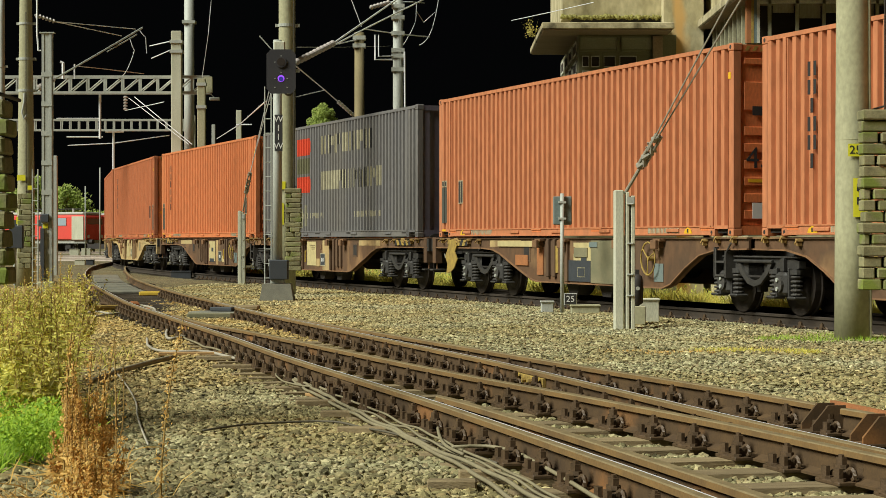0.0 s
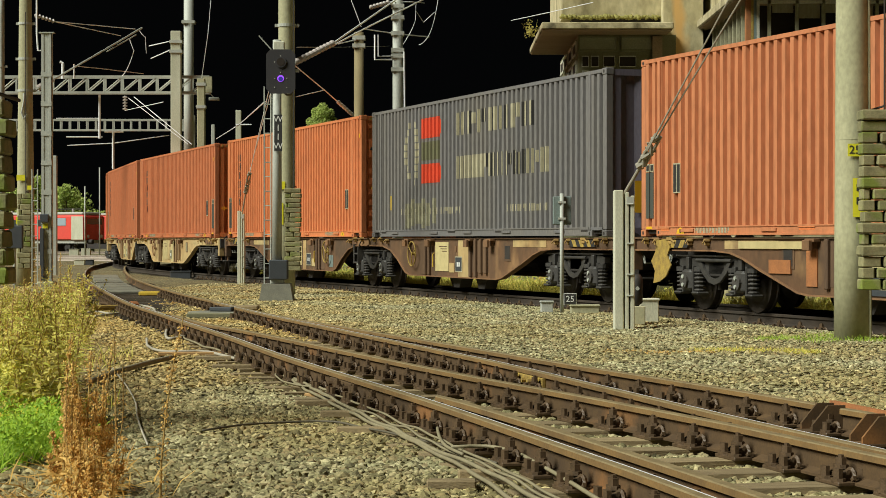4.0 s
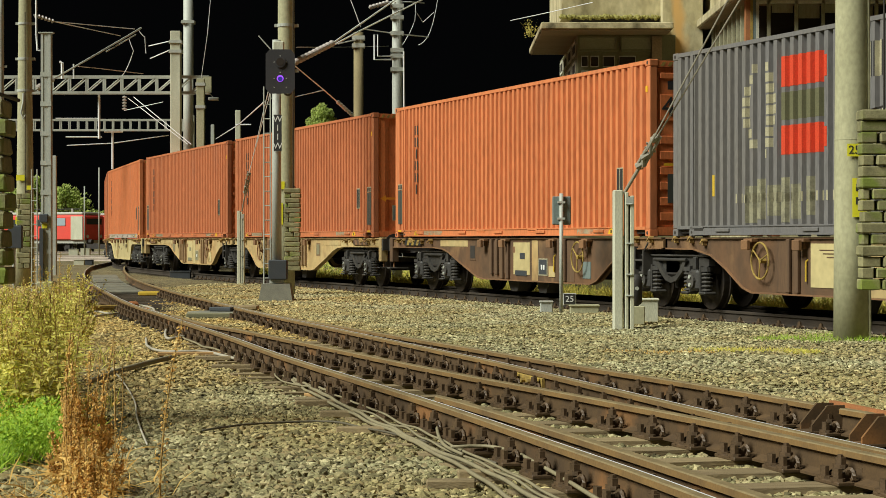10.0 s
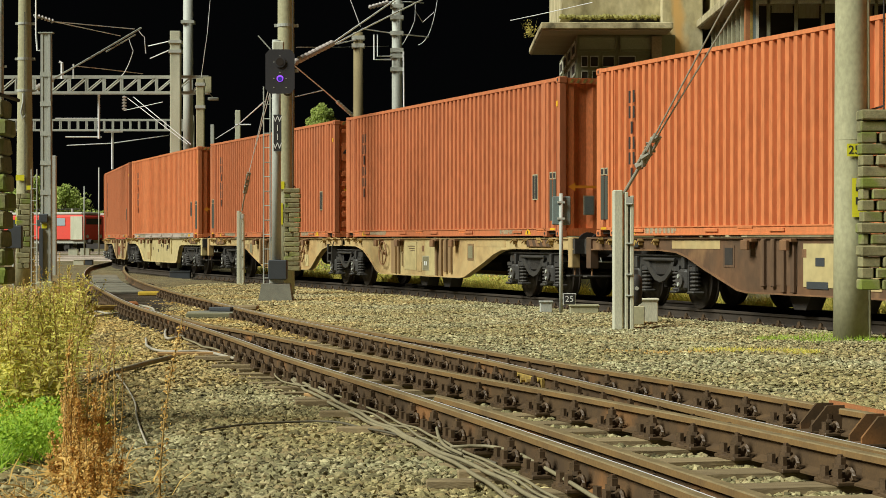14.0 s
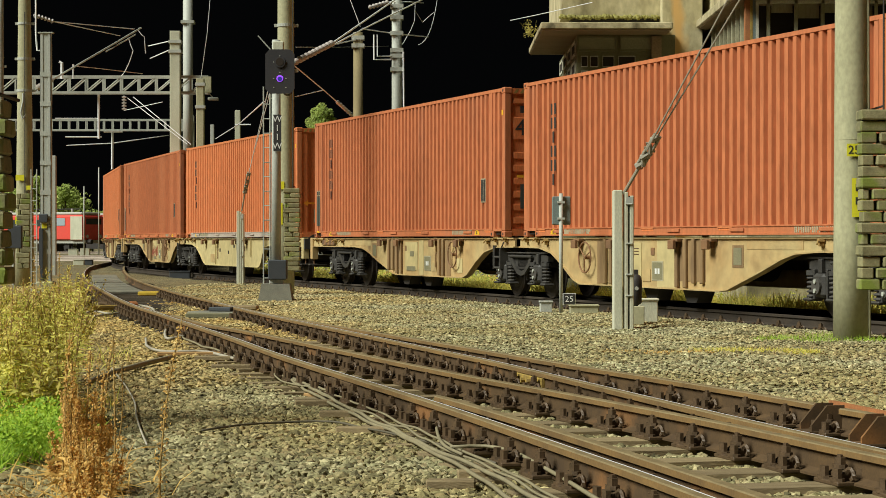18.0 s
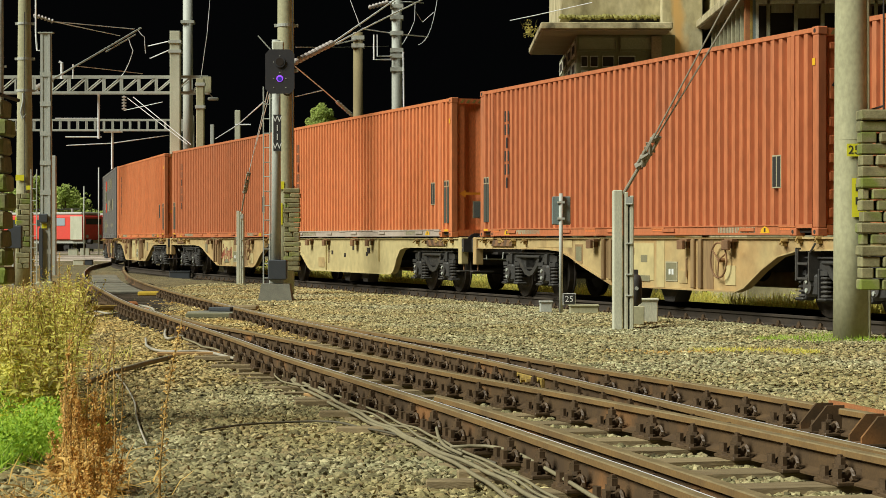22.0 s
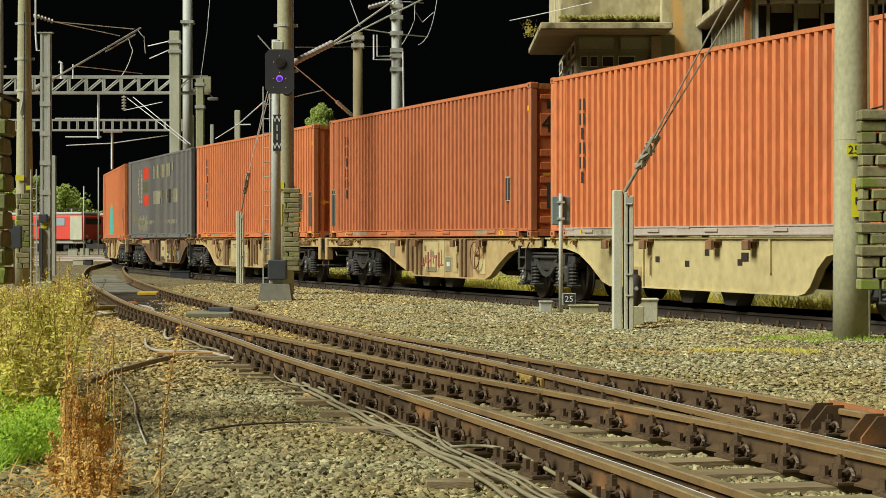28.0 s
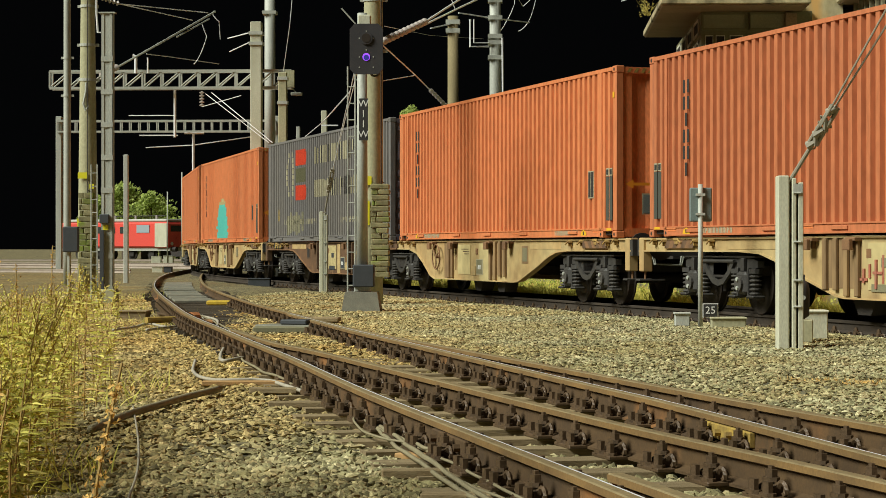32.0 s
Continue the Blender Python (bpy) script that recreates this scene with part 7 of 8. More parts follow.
part("cab_side", boxes((-1.45, -0.06, -1.53, -1.49, 1.2, 3.35)), "pale_concrete", loco, "pale grey side panel")
part("cab_window", boxes((-3.6, -2.1, -1.54, -1.49, 2.5, 3.2)), "pale_glass", loco, "bluish cab window")
for x in (-5.6, -7.2, -8.8, -10.8):
    part("side_window", boxes((x, x + 1.0, -1.53, -1.49, 2.45, 3.05)), "glass", loco)
part("roof", boxes((-12.8, -0.2, -1.35, 1.35, 3.45, 3.75), bevel=0.1), "loco_grey", loco)
for x in (-2.5, -5.0, -7.5, -10.0):
    part("roof_insulator", rod(bmesh.new(), (x, 0, 3.75), (x, 0, 4.1), 0.12, 8), "insulator", loco)
part("roof_bar", rod(bmesh.new(), (-11, 0, 4.05), (-1.5, 0, 4.05), 0.05, 6), "dark_steel", loco)
part("underframe", boxes((-12.9, 0.1, -1.3, 1.3, 0.85, 1.15)), "loco_grey", loco)
for y in (-0.9, 0.9):
    part("buffer", rod(bmesh.new(), (0.1, y, 1.0), (0.6, y, 1.0), 0.22, 12), "dark_steel", loco)
for x in (-2.2, -4.6, -8.6, -11.0):
    for y in (-0.9, 0.9):
        part("wheel", rod(bmesh.new(), (x, y - 0.08, 0.55), (x, y + 0.08, 0.55), 0.55, 16), "dark_steel", loco)
    part("axle_box", boxes((x - 0.3, x + 0.3, -1.15, -1.02, 0.35, 0.8)), "dark_steel", loco)
coach = holder("red_railcar", pose(-31.0, 199, -0.1, 0, 0, -30), "red rail vehicle standing far behind the switch", "railcar")
part("body", boxes((-4, 4, -1.4, 1.4, 1.1, 3.5), bevel=0.1), "loco_red", coach)
part("roof", boxes((-3.9, 3.9, -1.2, 1.2, 3.5, 3.75), bevel=0.08), "loco_grey", coach)
part("underframe", boxes((-3.9, 3.9, -1.2, 1.2, 0.3, 1.1)), "dark_steel", coach)
for x in (-2.5, -0.5, 1.5):
    part("side_window", boxes((x, x + 1.0, -1.43, -1.39, 2.3, 3.0)), "glass", coach)
# rails of the far yard
for pts in ([(-60, 150), (-35, 146), (-20, 140), (-12, 134)], [(-60, 132), (-35, 128), (-20, 121), (-14, 116)], [(-60, 188), (-40, 187.5), (-20, 184), (0, 178)], [(-40, 104), (-26, 103), (-19, 100)]):
    ob = rail(pts, label="far rail crossing the yard")
    for k in range(4):
        ob.data.materials[k] = M["pale_rail"]


# ---- plants ----
def leaf_material(name, low, high, rough=0.7):
    m, n, l, b = nodes_of(name)
    geo = n.new("ShaderNodeNewGeometry")
    ramp = n.new("ShaderNodeValToRGB")
    ramp.color_ramp.elements[0].color, ramp.color_ramp.elements[1].color = (*low, 1), (*high, 1)
    l.new(geo.outputs["Random Per Island"], ramp.inputs[0])
    l.new(ramp.outputs[0], b.inputs["Base Color"])
    b.inputs["Roughness"].default_value = rough
    tr = n.new("ShaderNodeBsdfTranslucent")
    l.new(ramp.outputs[0], tr.inputs["Color"])
    mx = n.new("ShaderNodeMixShader")
    mx.inputs[0].default_value = 0.42
    out = n["Material Output"]
    l.new(b.outputs[0], mx.inputs[1])
    l.new(tr.outputs[0], mx.inputs[2])
    l.new(mx.outputs[0], out.inputs["Surface"])
    return m


M["green_leaf"] = leaf_material("green_leaf", (0.20, 0.36, 0.02), (0.50, 0.66, 0.06))
M["tree_leaf"] = leaf_material("tree_leaf", (0.24, 0.32, 0.06), (0.60, 0.68, 0.20))
M["yellow_leaf"] = leaf_material("yellow_green_leaf", (0.42, 0.42, 0.05), (0.98, 0.88, 0.22))
M["weed_leaf"] = leaf_material("weed_leaf", (0.30, 0.33, 0.04), (0.95, 0.86, 0.20))
M["straw_leaf"] = leaf_material("straw", (0.45, 0.27, 0.08), (0.80, 0.52, 0.18))
M["plume"] = leaf_material("faded_plume", (0.55, 0.46, 0.08), (0.90, 0.76, 0.20))
M["dry_leaf"] = leaf_material("dry_brown_leaf", (0.46, 0.245, 0.055), (0.97, 0.66, 0.20))
M["verge_leaf"] = leaf_material("verge_leaf", (0.48, 0.48, 0.07), (0.90, 0.74, 0.17))
M["olive_leaf"] = leaf_material("olive_leaf", (0.24, 0.20, 0.04), (0.70, 0.58, 0.13))
M["bush_leaf"] = leaf_material("bush_leaf", (0.26, 0.32, 0.04), (0.80, 0.78, 0.16))
M["flower"] = leaf_material("yellow_flower", (0.55, 0.45, 0.02), (0.75, 0.62, 0.05))
M["stalk"] = surface("dry_stalk", (0.46, 0.32, 0.10), (0.32, 0.19, 0.06), 0.85, 0, 8, (1, 1, 1), 60, 0.7, 0.0)
M["bark"] = surface("grey_bark", (0.12, 0.09, 0.06), (0.07, 0.05, 0.03), 0.9, 0, 5, (1, 1, 1), 40, 0.7, 0.4)


class Soup:
    """Loose faces gathered into one mesh."""

    def __init__(self):
        self.v, self.f = [], []

    def blade(self, p, d, length, width, bend, r):
        """A bent narrow leaf from p along d."""
        d = Vector(d).normalized()
        s = d.cross(Vector((r.gauss(-0.7, 0.45), r.gauss(-0.45, 0.45), r.gauss(0.6, 0.3)))).normalized() * width
        fall = Vector((d.x, d.y, 0)) * bend + Vector((0, 0, -bend * 0.6))
        i = len(self.v)
        for k, w in ((0, 0.6), (0.45, 1.0), (1.0, 0.06)):
            c = Vector(p) + d * (length * k) + fall * (length * k * k)
            self.v += [c - s * w, c + s * w]
        self.f += [(i, i + 1, i + 3, i + 2), (i + 2, i + 3, i + 5, i + 4)]

    def patch(self, p, size, r):
        """A small leaf or clump: a bent quad turned at random."""
        up = Vector((r.gauss(-0.7, 0.55), r.gauss(-0.45, 0.55), r.gauss(0.6, 0.4)))
        a = up.cross(Vector((r.gauss(0, 1), r.gauss(0, 1), r.gauss(0, 1)))).normalized()
        b = up.cross(a).normalized()
        c = Vector(p)
        i = len(self.v)
        n = up.normalized() * size * 0.3
        self.v += [c - a * size, c - b * size * 0.55 + n, c + a * size, c + b * size * 0.55 + n]
        self.f += [(i, i + 1, i + 2, i + 3)]

    def stem(self, pts, r0, r1, seg=5):
        i0 = len(self.v)
        n = len(pts)
        for k, p in enumerate(pts):
            rr = r0 + (r1 - r0) * k / (n - 1)
            for j in range(seg):
                a = 2 * math.pi * j / seg
                self.v.append(Vector(p) + Vector((rr * math.cos(a), rr * math.sin(a), 0)))
        for k in range(n - 1):
            for j in range(seg):
                j2 = (j + 1) % seg
                b = i0 + k * seg
                self.f.append((b + j, b + j2, b + seg + j2, b + seg + j))

    def ob(self, name, mat, parent=None):
        me = bpy.data.meshes.new(name)
        me.from_pydata([tuple(p) for p in self.v], [], self.f)
        me.materials.append(M[mat])
        o = new(name, me)
        o.parent = parent
        return o


r = random.Random(21)


def grass(name, mat, label, spots, count, h, w=0.004, lean=0.35):
    """Blades scattered round spots of (x, y, rx, ry)."""
    s = Soup()
    for x, y, rx, ry in spots:
        for _ in range(count):
            a, q = r.uniform(0, 2 * math.pi), math.sqrt(r.random())
            px, py = x + rx * q * math.cos(a), y + ry * q * math.sin(a)
            d = (r.gauss(0, lean), r.gauss(0, lean), 1)
            s.blade((px, py, ground_z(px, py) - 0.01), d, r.uniform(*h), w * r.uniform(0.7, 1.4), r.uniform(0.05, 0.5), r)
    return tagged(s.ob(name, mat), label, "grass", kind="stuff")


grass("green_grass", "green_leaf", "bright green grass clump beside the weeds", [(-2.66, 12.6, 0.36, 0.8), (-2.52, 13.3, 0.25, 0.5), (-2.9, 11.9, 0.4, 0.6)], 420, (0.10, 0.30), 0.006)
grass("dry_grass", "yellow_leaf", "dry yellow grass among the weeds", [(-3.2, 15.5, 0.7, 1.5), (-4.6, 22, 1.2, 3), (-7.5, 36, 2.0, 6), (-11, 52, 2, 8), (-9.2, 44, 1.5, 4)], 380, (0.08, 0.30), 0.0045)
herb, buds = Soup(), Soup()
for _ in range(4200):
    y = r.uniform(11.7, 13.9)
    px = r.uniform(-10, 112)
    x = (px - 784) / 3617.4 * y
    top = 0.30 + 0.16 * noise.noise((x * 5, y * 1.5, 7))
    herb.patch((x, y, ground_z(x, y) + top * math.sqrt(r.random())), r.uniform(0.010, 0.022), r)
    if r.random() < 0.02:
        buds.patch((x, y, ground_z(x, y) + top + r.uniform(0.0, 0.06)), 0.010, r)
tagged(herb.ob("green_herbs", "green_leaf"), "low bright green herbs with many small leaves", "herbs", kind="stuff")
tagged(buds.ob("herb_flowers", "flower"), "small yellow flowers of the green herbs", "flowers", kind="stuff")
grass("dry_grass", "straw_leaf", "pale straw lying at the foot of the weeds", [(-2.35, 10.6, 0.30, 0.5), (-2.15, 10.0, 0.3, 0.4), (-1.95, 11.2, 0.2, 0.4)], 130, (0.05, 0.17), 0.004, 0.8)


# tall yellow-green weeds: leafy stems with a loose plume on top
leaves, olive, stems, heads = Soup(), Soup(), Soup(), Soup()
for n in range(150):
    y = r.uniform(13.4, 19.5)
    x = (r.uniform(-22, 128) - 784) / 3617.4 * y
    if n % 5 == 0:
        y = r.uniform(19, 27)
        x = (r.uniform(10, 160) - 784) / 3617.4 * y
    z = ground_z(x, y)
    h = r.uniform(0.50, 1.0) * (1.0 + 0.25 * noise.noise((x * 1.3, y * 0.4, 5)))
    lx, ly = r.gauss(0, 0.09), r.gauss(0, 0.08)
    pts = [Vector((x + lx * k * k / 9, y + ly * k * k / 9, z + h * k / 3)) for k in range(4)]
    stems.stem(pts, 0.006, 0.003)
    for k in range(34):
        f = 0.12 + 0.80 * k / 34
        p = pts[0].lerp(pts[3], f) + Vector((lx * (f * f - f), ly * (f * f - f), 0))
        a = k * 2.4 + r.uniform(-0.4, 0.4)
        low = f < 0.42 and r.random() < 0.7
        (olive if low else leaves).blade(p, (math.cos(a), math.sin(a), r.uniform(0.25, 1.0)), r.uniform(0.06, 0.12) * (1.15 - 0.5 * f), r.uniform(0.006, 0.011), 0.6, r)
    for k in range(8):
        a = r.uniform(0, 6.28)
        p = pts[0].lerp(pts[3], r.uniform(0.66, 0.95))
        tip = p + Vector((math.cos(a) * 0.07, math.sin(a) * 0.07, r.uniform(0.05, 0.13)))
        stems.stem([p, p.lerp(tip, 0.5), tip], 0.003, 0.0015, 3)
        for q in range(9):
            (heads if n % 3 else leaves).patch(p.lerp(tip, q / 8) + Vector((r.gauss(0, 0.008), r.gauss(0, 0.008), r.gauss(0, 0.006))), r.uniform(0.008, 0.016), r)
tagged(leaves.ob("tall_weeds", "yellow_leaf"), "tall yellow-green weeds beside the track", "weeds", kind="stuff")
tagged(olive.ob("weed_undergrowth", "olive_leaf"), "olive-brown undergrowth of the weeds", "weeds", kind="stuff")
tagged(stems.ob("weed_stems", "stalk"), "thin stems of the tall weeds", "weeds", kind="stuff")
tagged(heads.ob("weed_flowers", "plume"), "faded yellow plumes on top of the weeds", "flowers", kind="stuff")
broad = Soup()
for _ in range(2100):
    y = r.uniform(13.4, 16.8)
    x = (min(r.uniform(-25, 130), r.uniform(-25, 150)) - 784) / 3617.4 * y
    top = 0.52 + 0.36 * noise.noise((x * 2.6, y * 0.9, 3))
    if noise.noise((x * 6, y * 3, 9)) < -0.12:
        continue
    broad.patch((x, y, ground_z(x, y) + top * math.sqrt(r.random())), r.uniform(0.016, 0.034), r)
tagged(broad.ob("broad_weeds", "weed_leaf"), "broad-leaved yellow-green weeds beside the track", "weeds", kind="stuff")
bushy = Soup()
for _ in range(900):
    y = 13.9 + r.gauss(0, 0.30)
    x = (r.gauss(70, 30) - 784) / 3617.4 * y
    bushy.patch((x, y, ground_z(x, y) + abs(r.gauss(0.32, 0.15))), r.uniform(0.016, 0.034), r)
tagged(bushy.ob("withered_shrub", "olive_leaf"), "withered olive-brown shrub among the weeds", "shrub", kind="stuff")


def dock(px, depth, top_px, lean, rich, spread=0.016):
    """A dried stalk with seed clusters in whorls, and a few upright side shoots."""
    base = seen(px, 900, depth)
    z = ground_z(base.x, depth)
    top = seen(px + lean, top_px, depth)
    t = holder("dried_dock", pose(base.x, depth, z), "dried brown dock stalk with seed clusters", "dried plant", "dried stalks")
    d = Vector((top.x - base.x, 0, top.z - z))
    s, seeds = Soup(), Soup()
    shoots = [(0.0, 1.0, 0.0, 1.0)] + [(r.uniform(0.25, 0.5), r.uniform(0.62, 0.88), r.choice((-1, 1)) * r.uniform(0.02, 0.05), 0.6) for _ in range(0 if px > 250 else 3 if rich > 150 else 1)]
    for f0, f1, side, share_of in shoots:
        def at(f):
            g = (f - f0) / (f1 - f0)
            return Vector((d.x * f * f + side * min(1.0, 3 * g), side * 0.6 * g, d.z * f))
        s.stem([at(f0 + (f1 - f0) * k / 4) for k in range(5)], 0.0065 * share_of, 0.003)
        n = max(6, int(d.z * (f1 - f0) / 0.026))
        lo = (0.02 if px > 250 else 0.22) if side == 0 else 0.12
        for k in range(n):
            g = lo + (1 - lo) * k / n
            if r.random() < 0.10:
                continue
            p = at(f0 + (f1 - f0) * g)
            q = spread * (1.25 - 0.75 * g) * r.uniform(0.6, 1.3)
            for _ in range(max(3, int(rich * share_of * 1.15 / n))):
                seeds.patch(p + Vector((r.gauss(0, q), r.gauss(0, q), r.gauss(0, 0.006))), r.uniform(0.005, 0.011), r)
    s.ob("stem", "stalk", t)
    tagged(seeds.ob("seed_head", "dry_leaf", t), kind="stuff")
    s = Soup()
    for _ in range(6):
        a = r.uniform(0, 6.28)
        s.blade((0, 0, r.uniform(0.02, 0.4 * d.z)), (math.cos(a), math.sin(a), r.uniform(0.2, 1.2)), r.uniform(0.06, 0.14), r.uniform(0.007, 0.013), 0.8, r)
    tagged(s.ob("withered_leaf", "dry_leaf", t), kind="stuff")


for px, depth, top_px, lean, rich in ((112, 10.2, 590, 14, 330), (126, 9.9, 640, 4, 320), (140, 10.4, 675, -6, 300), (152, 10.0, 620, 10, 330), (166, 10.3, 690, 5, 300), (150, 9.7, 740, -16, 260),
                                      (178, 10.1, 655, 8, 260), (188, 10.5, 720, -4, 260), (120, 10.9, 690, -10, 260), (196, 9.9, 770, 22, 220),
                                      (283, 9.9, 562, 42, 330), (60, 17.0, 452, 3, 90), (76, 18.0, 470, -4, 90), (104, 19.0, 446, 4, 80), (128, 19.5, 480, -3, 70), (92, 16.5, 500, 6, 80), (48, 16.0, 490, -5, 90),
                                      (20, 15.5, 505, 4, 90), (140, 20.0, 500, 4, 60), (102, 10.6, 760, -10, 240), (206, 10.4, 600, -4, 50), (180, 10.8, 590, 24, 60), (135, 9.6, 800, 8, 240), (172, 9.5, 790, -6, 240)):
    dock(px, depth, top_px, lean, rich)
low = Soup()
for _ in range(520):
    y = r.uniform(9.4, 11.2)
    x = (r.gauss(150, 26) - 784) / 3617.4 * y
    low.patch((x, y, ground_z(x, y) + abs(r.gauss(0, 0.16))), r.uniform(0.009, 0.018), r)
for _ in range(110):
    y = r.uniform(9.4, 11.6)
    x = (r.gauss(130, 60) - 784) / 3617.4 * y
    low.blade((x, y, ground_z(x, y)), (r.gauss(0, 0.6), r.gauss(0, 0.4), 1), r.uniform(0.12, 0.34), 0.006, 0.5, r)
tagged(low.ob("dried_weeds", "dry_leaf"), "tangle of dried brown weeds", "weeds", kind="stuff")
# thin growth on the ballast by the big pole, and the grass beyond the train
spots = [(4.75, 25.9, 0.30, 0.5), (5.3, 25.6, 0.3, 0.3), (4.3, 26.3, 0.3, 0.3), (5.1, 26.6, 0.4, 0.3)]
grass("pole_foot_grass", "green_leaf", "sparse green grass at the pole foot", spots, 260, (0.03, 0.12), 0.003)
spots = [(3.2 + 0.24 * k + r.uniform(-0.1, 0.1), 23.7 + r.uniform(-0.4, 0.5), 0.22, 0.30) for k in range(5)]
grass("ballast_moss", "verge_leaf", "yellow-green moss growing on the ballast", spots, 520, (0.03, 0.09), 0.005, 0.9)
spots = [(2.1 + 0.2 * k + r.uniform(-0.1, 0.1), 23.7 + r.uniform(-0.2, 0.3), 0.2, 0.14) for k in range(5)]
grass("ballast_moss", "dry_leaf", "orange-brown dry moss on the ballast", spots, 170, (0.03, 0.07), 0.005, 0.9)
verge = []
for k in range(70):
    s = 26 - 1.05 * k
    p, d = line_point(s, 2 * HALF + r.uniform(2.6, 6.0))
    verge.append((p.x, p.y, 1.0, 1.0))
grass("verge_grass", "verge_leaf", "yellow-green grass verge beyond the train", verge, 420, (0.15, 0.5), 0.008)
verge = []
for k in range(60):
    s = 26 - 1.2 * k
    p, d = line_point(s, 2 * HALF + r.uniform(5, 9))
    verge.append((p.x, p.y, 1.6, 1.6))
grass("verge_grass", "verge_leaf", "green-yellow grass verge beyond the train", verge, 300, (0.2, 0.6), 0.012)

bush, dry = Soup(), Soup()
for k in range(9000):
    s = r.uniform(-75, 27)
    off = r.uniform(5.2, 10.5)
    p, d = line_point(s, 2 * HALF + off)
    top = (0.55 + 0.12 * (off - 5.2)) * (0.75 + 0.6 * noise.noise((p.x * 0.55, p.y * 0.55, 2)))
    f = math.sqrt(r.random())
    brownish = noise.noise((p.x * 0.8, p.y * 0.8, 11)) > 0.22
    (dry if brownish else bush).patch((p.x, p.y, ground_z(p.x, p.y) + max(0.1, top) * f), r.uniform(0.035, 0.075), r)
tagged(bush.ob("verge_bushes", "bush_leaf"), "yellow-green low bushes beyond the train", "bushes", kind="stuff")
tagged(dry.ob("verge_bushes", "dry_leaf"), "orange-brown withered bushes beyond the train", "bushes", kind="stuff")


def tree(x, y, h, spread, label, n=1500, leaf=0.16, seed=1, trunk=0.3, dome=False):
    """A tapered trunk, limbs, and a crown of clumped leaves with gaps."""
    rr = random.Random(seed)
    t = holder("tree", pose(x, y, -0.5), label, "tree", "trees")
    s = Soup()
    s.stem([(0, 0, 0), (0.05 * h * 0.1, 0, h * 0.35), (0.0, 0.1, h * 0.8)], 0.028 * h, 0.008 * h, 8)
    clumps = []
    for k in range(16):
        a, f = rr.uniform(0, 6.28), rr.uniform(trunk, 0.97)
        reach = spread * math.sqrt(max(0.05, 1 - ((f - 0.62) / 0.42) ** 2)) * rr.uniform(0.35, 0.85)
        c = Vector((reach * math.cos(a), reach * math.sin(a), h * f))
        s.stem([(0, 0, h * (f - 0.12)), c * 0.5 + Vector((0, 0, h * f * 0.5 - 0.05 * h)), c], 0.008 * h, 0.003 * h, 5)
        clumps.append((c, spread * rr.uniform(0.28, 0.48)))
    clumps += [(Vector((0, 0, h * 0.93)), spread * 0.42), (Vector((spread * 0.35, 0, h * 0.87)), spread * 0.45), (Vector((-spread * 0.35, 0, h * 0.88)), spread * 0.45)] * 3
    if dome:
        clumps = [(Vector((spread * a, spread * b, h * f)), spread * 0.42) for a, b, f in ((0, 0, 0.95), (0.35, 0, 0.92), (-0.35, 0.1, 0.925), (0, 0.4, 0.91), (0, -0.4, 0.915), (0.66, 0.1, 0.86), (-0.68, 0, 0.865),
                                                                                          (0.2, -0.6, 0.85), (-0.25, 0.6, 0.85), (0.75, 0, 0.79), (-0.75, 0, 0.78), (0, -0.75, 0.79), (0.4, 0.5, 0.83), (-0.4, -0.5, 0.83))]
    s.ob("trunk", "bark", t)
    s = Soup()
    for _ in range(n):
        c, q = rr.choice(clumps)
        v = Vector((rr.gauss(0, 1), rr.gauss(0, 1), rr.gauss(0, 1))).normalized() * q * rr.random() ** 0.4
        s.patch(c + v, leaf * rr.uniform(0.6, 1.3), rr)
    s.ob("crown", "tree_leaf", t)


tree((572 - 784) / 3617.4 * 150, 150, 11.75, 1.15, "leafy green tree top rising behind the train", 6500, 0.075, 4, 0.5, True)
for k, (px, d, h) in enumerate(((118, 235, 7.6), (102, 240, 6.6), (134, 245, 6.6), (70, 230, 8.6), (52, 238, 7.8), (86, 242, 6.0), (24, 235, 7.0), (166, 240, 4.6))):
    tree((px - 784) / 3617.4 * d, d, h, 2.3, "round green tree far behind the locomotive", 1500, 0.2, 30 + k, 0.2)
sprig = Soup()
for _ in range(120):
    sprig.patch((2.30 + r.gauss(0, 0.07), 53.6 + r.gauss(0, 0.3), 6.43 + abs(r.gauss(0.16, 0.14))), 0.03, r)
for _ in range(10):
    sprig.blade((2.34 + r.gauss(0, 0.03), 53.4, 6.40), (r.gauss(0, 0.4), 0, 1), r.uniform(0.3, 0.65), 0.008, 0.2, r)
tagged(sprig.ob("roof_weed", "olive_leaf"), "small weed growing on the canopy edge", "weed", kind="stuff")

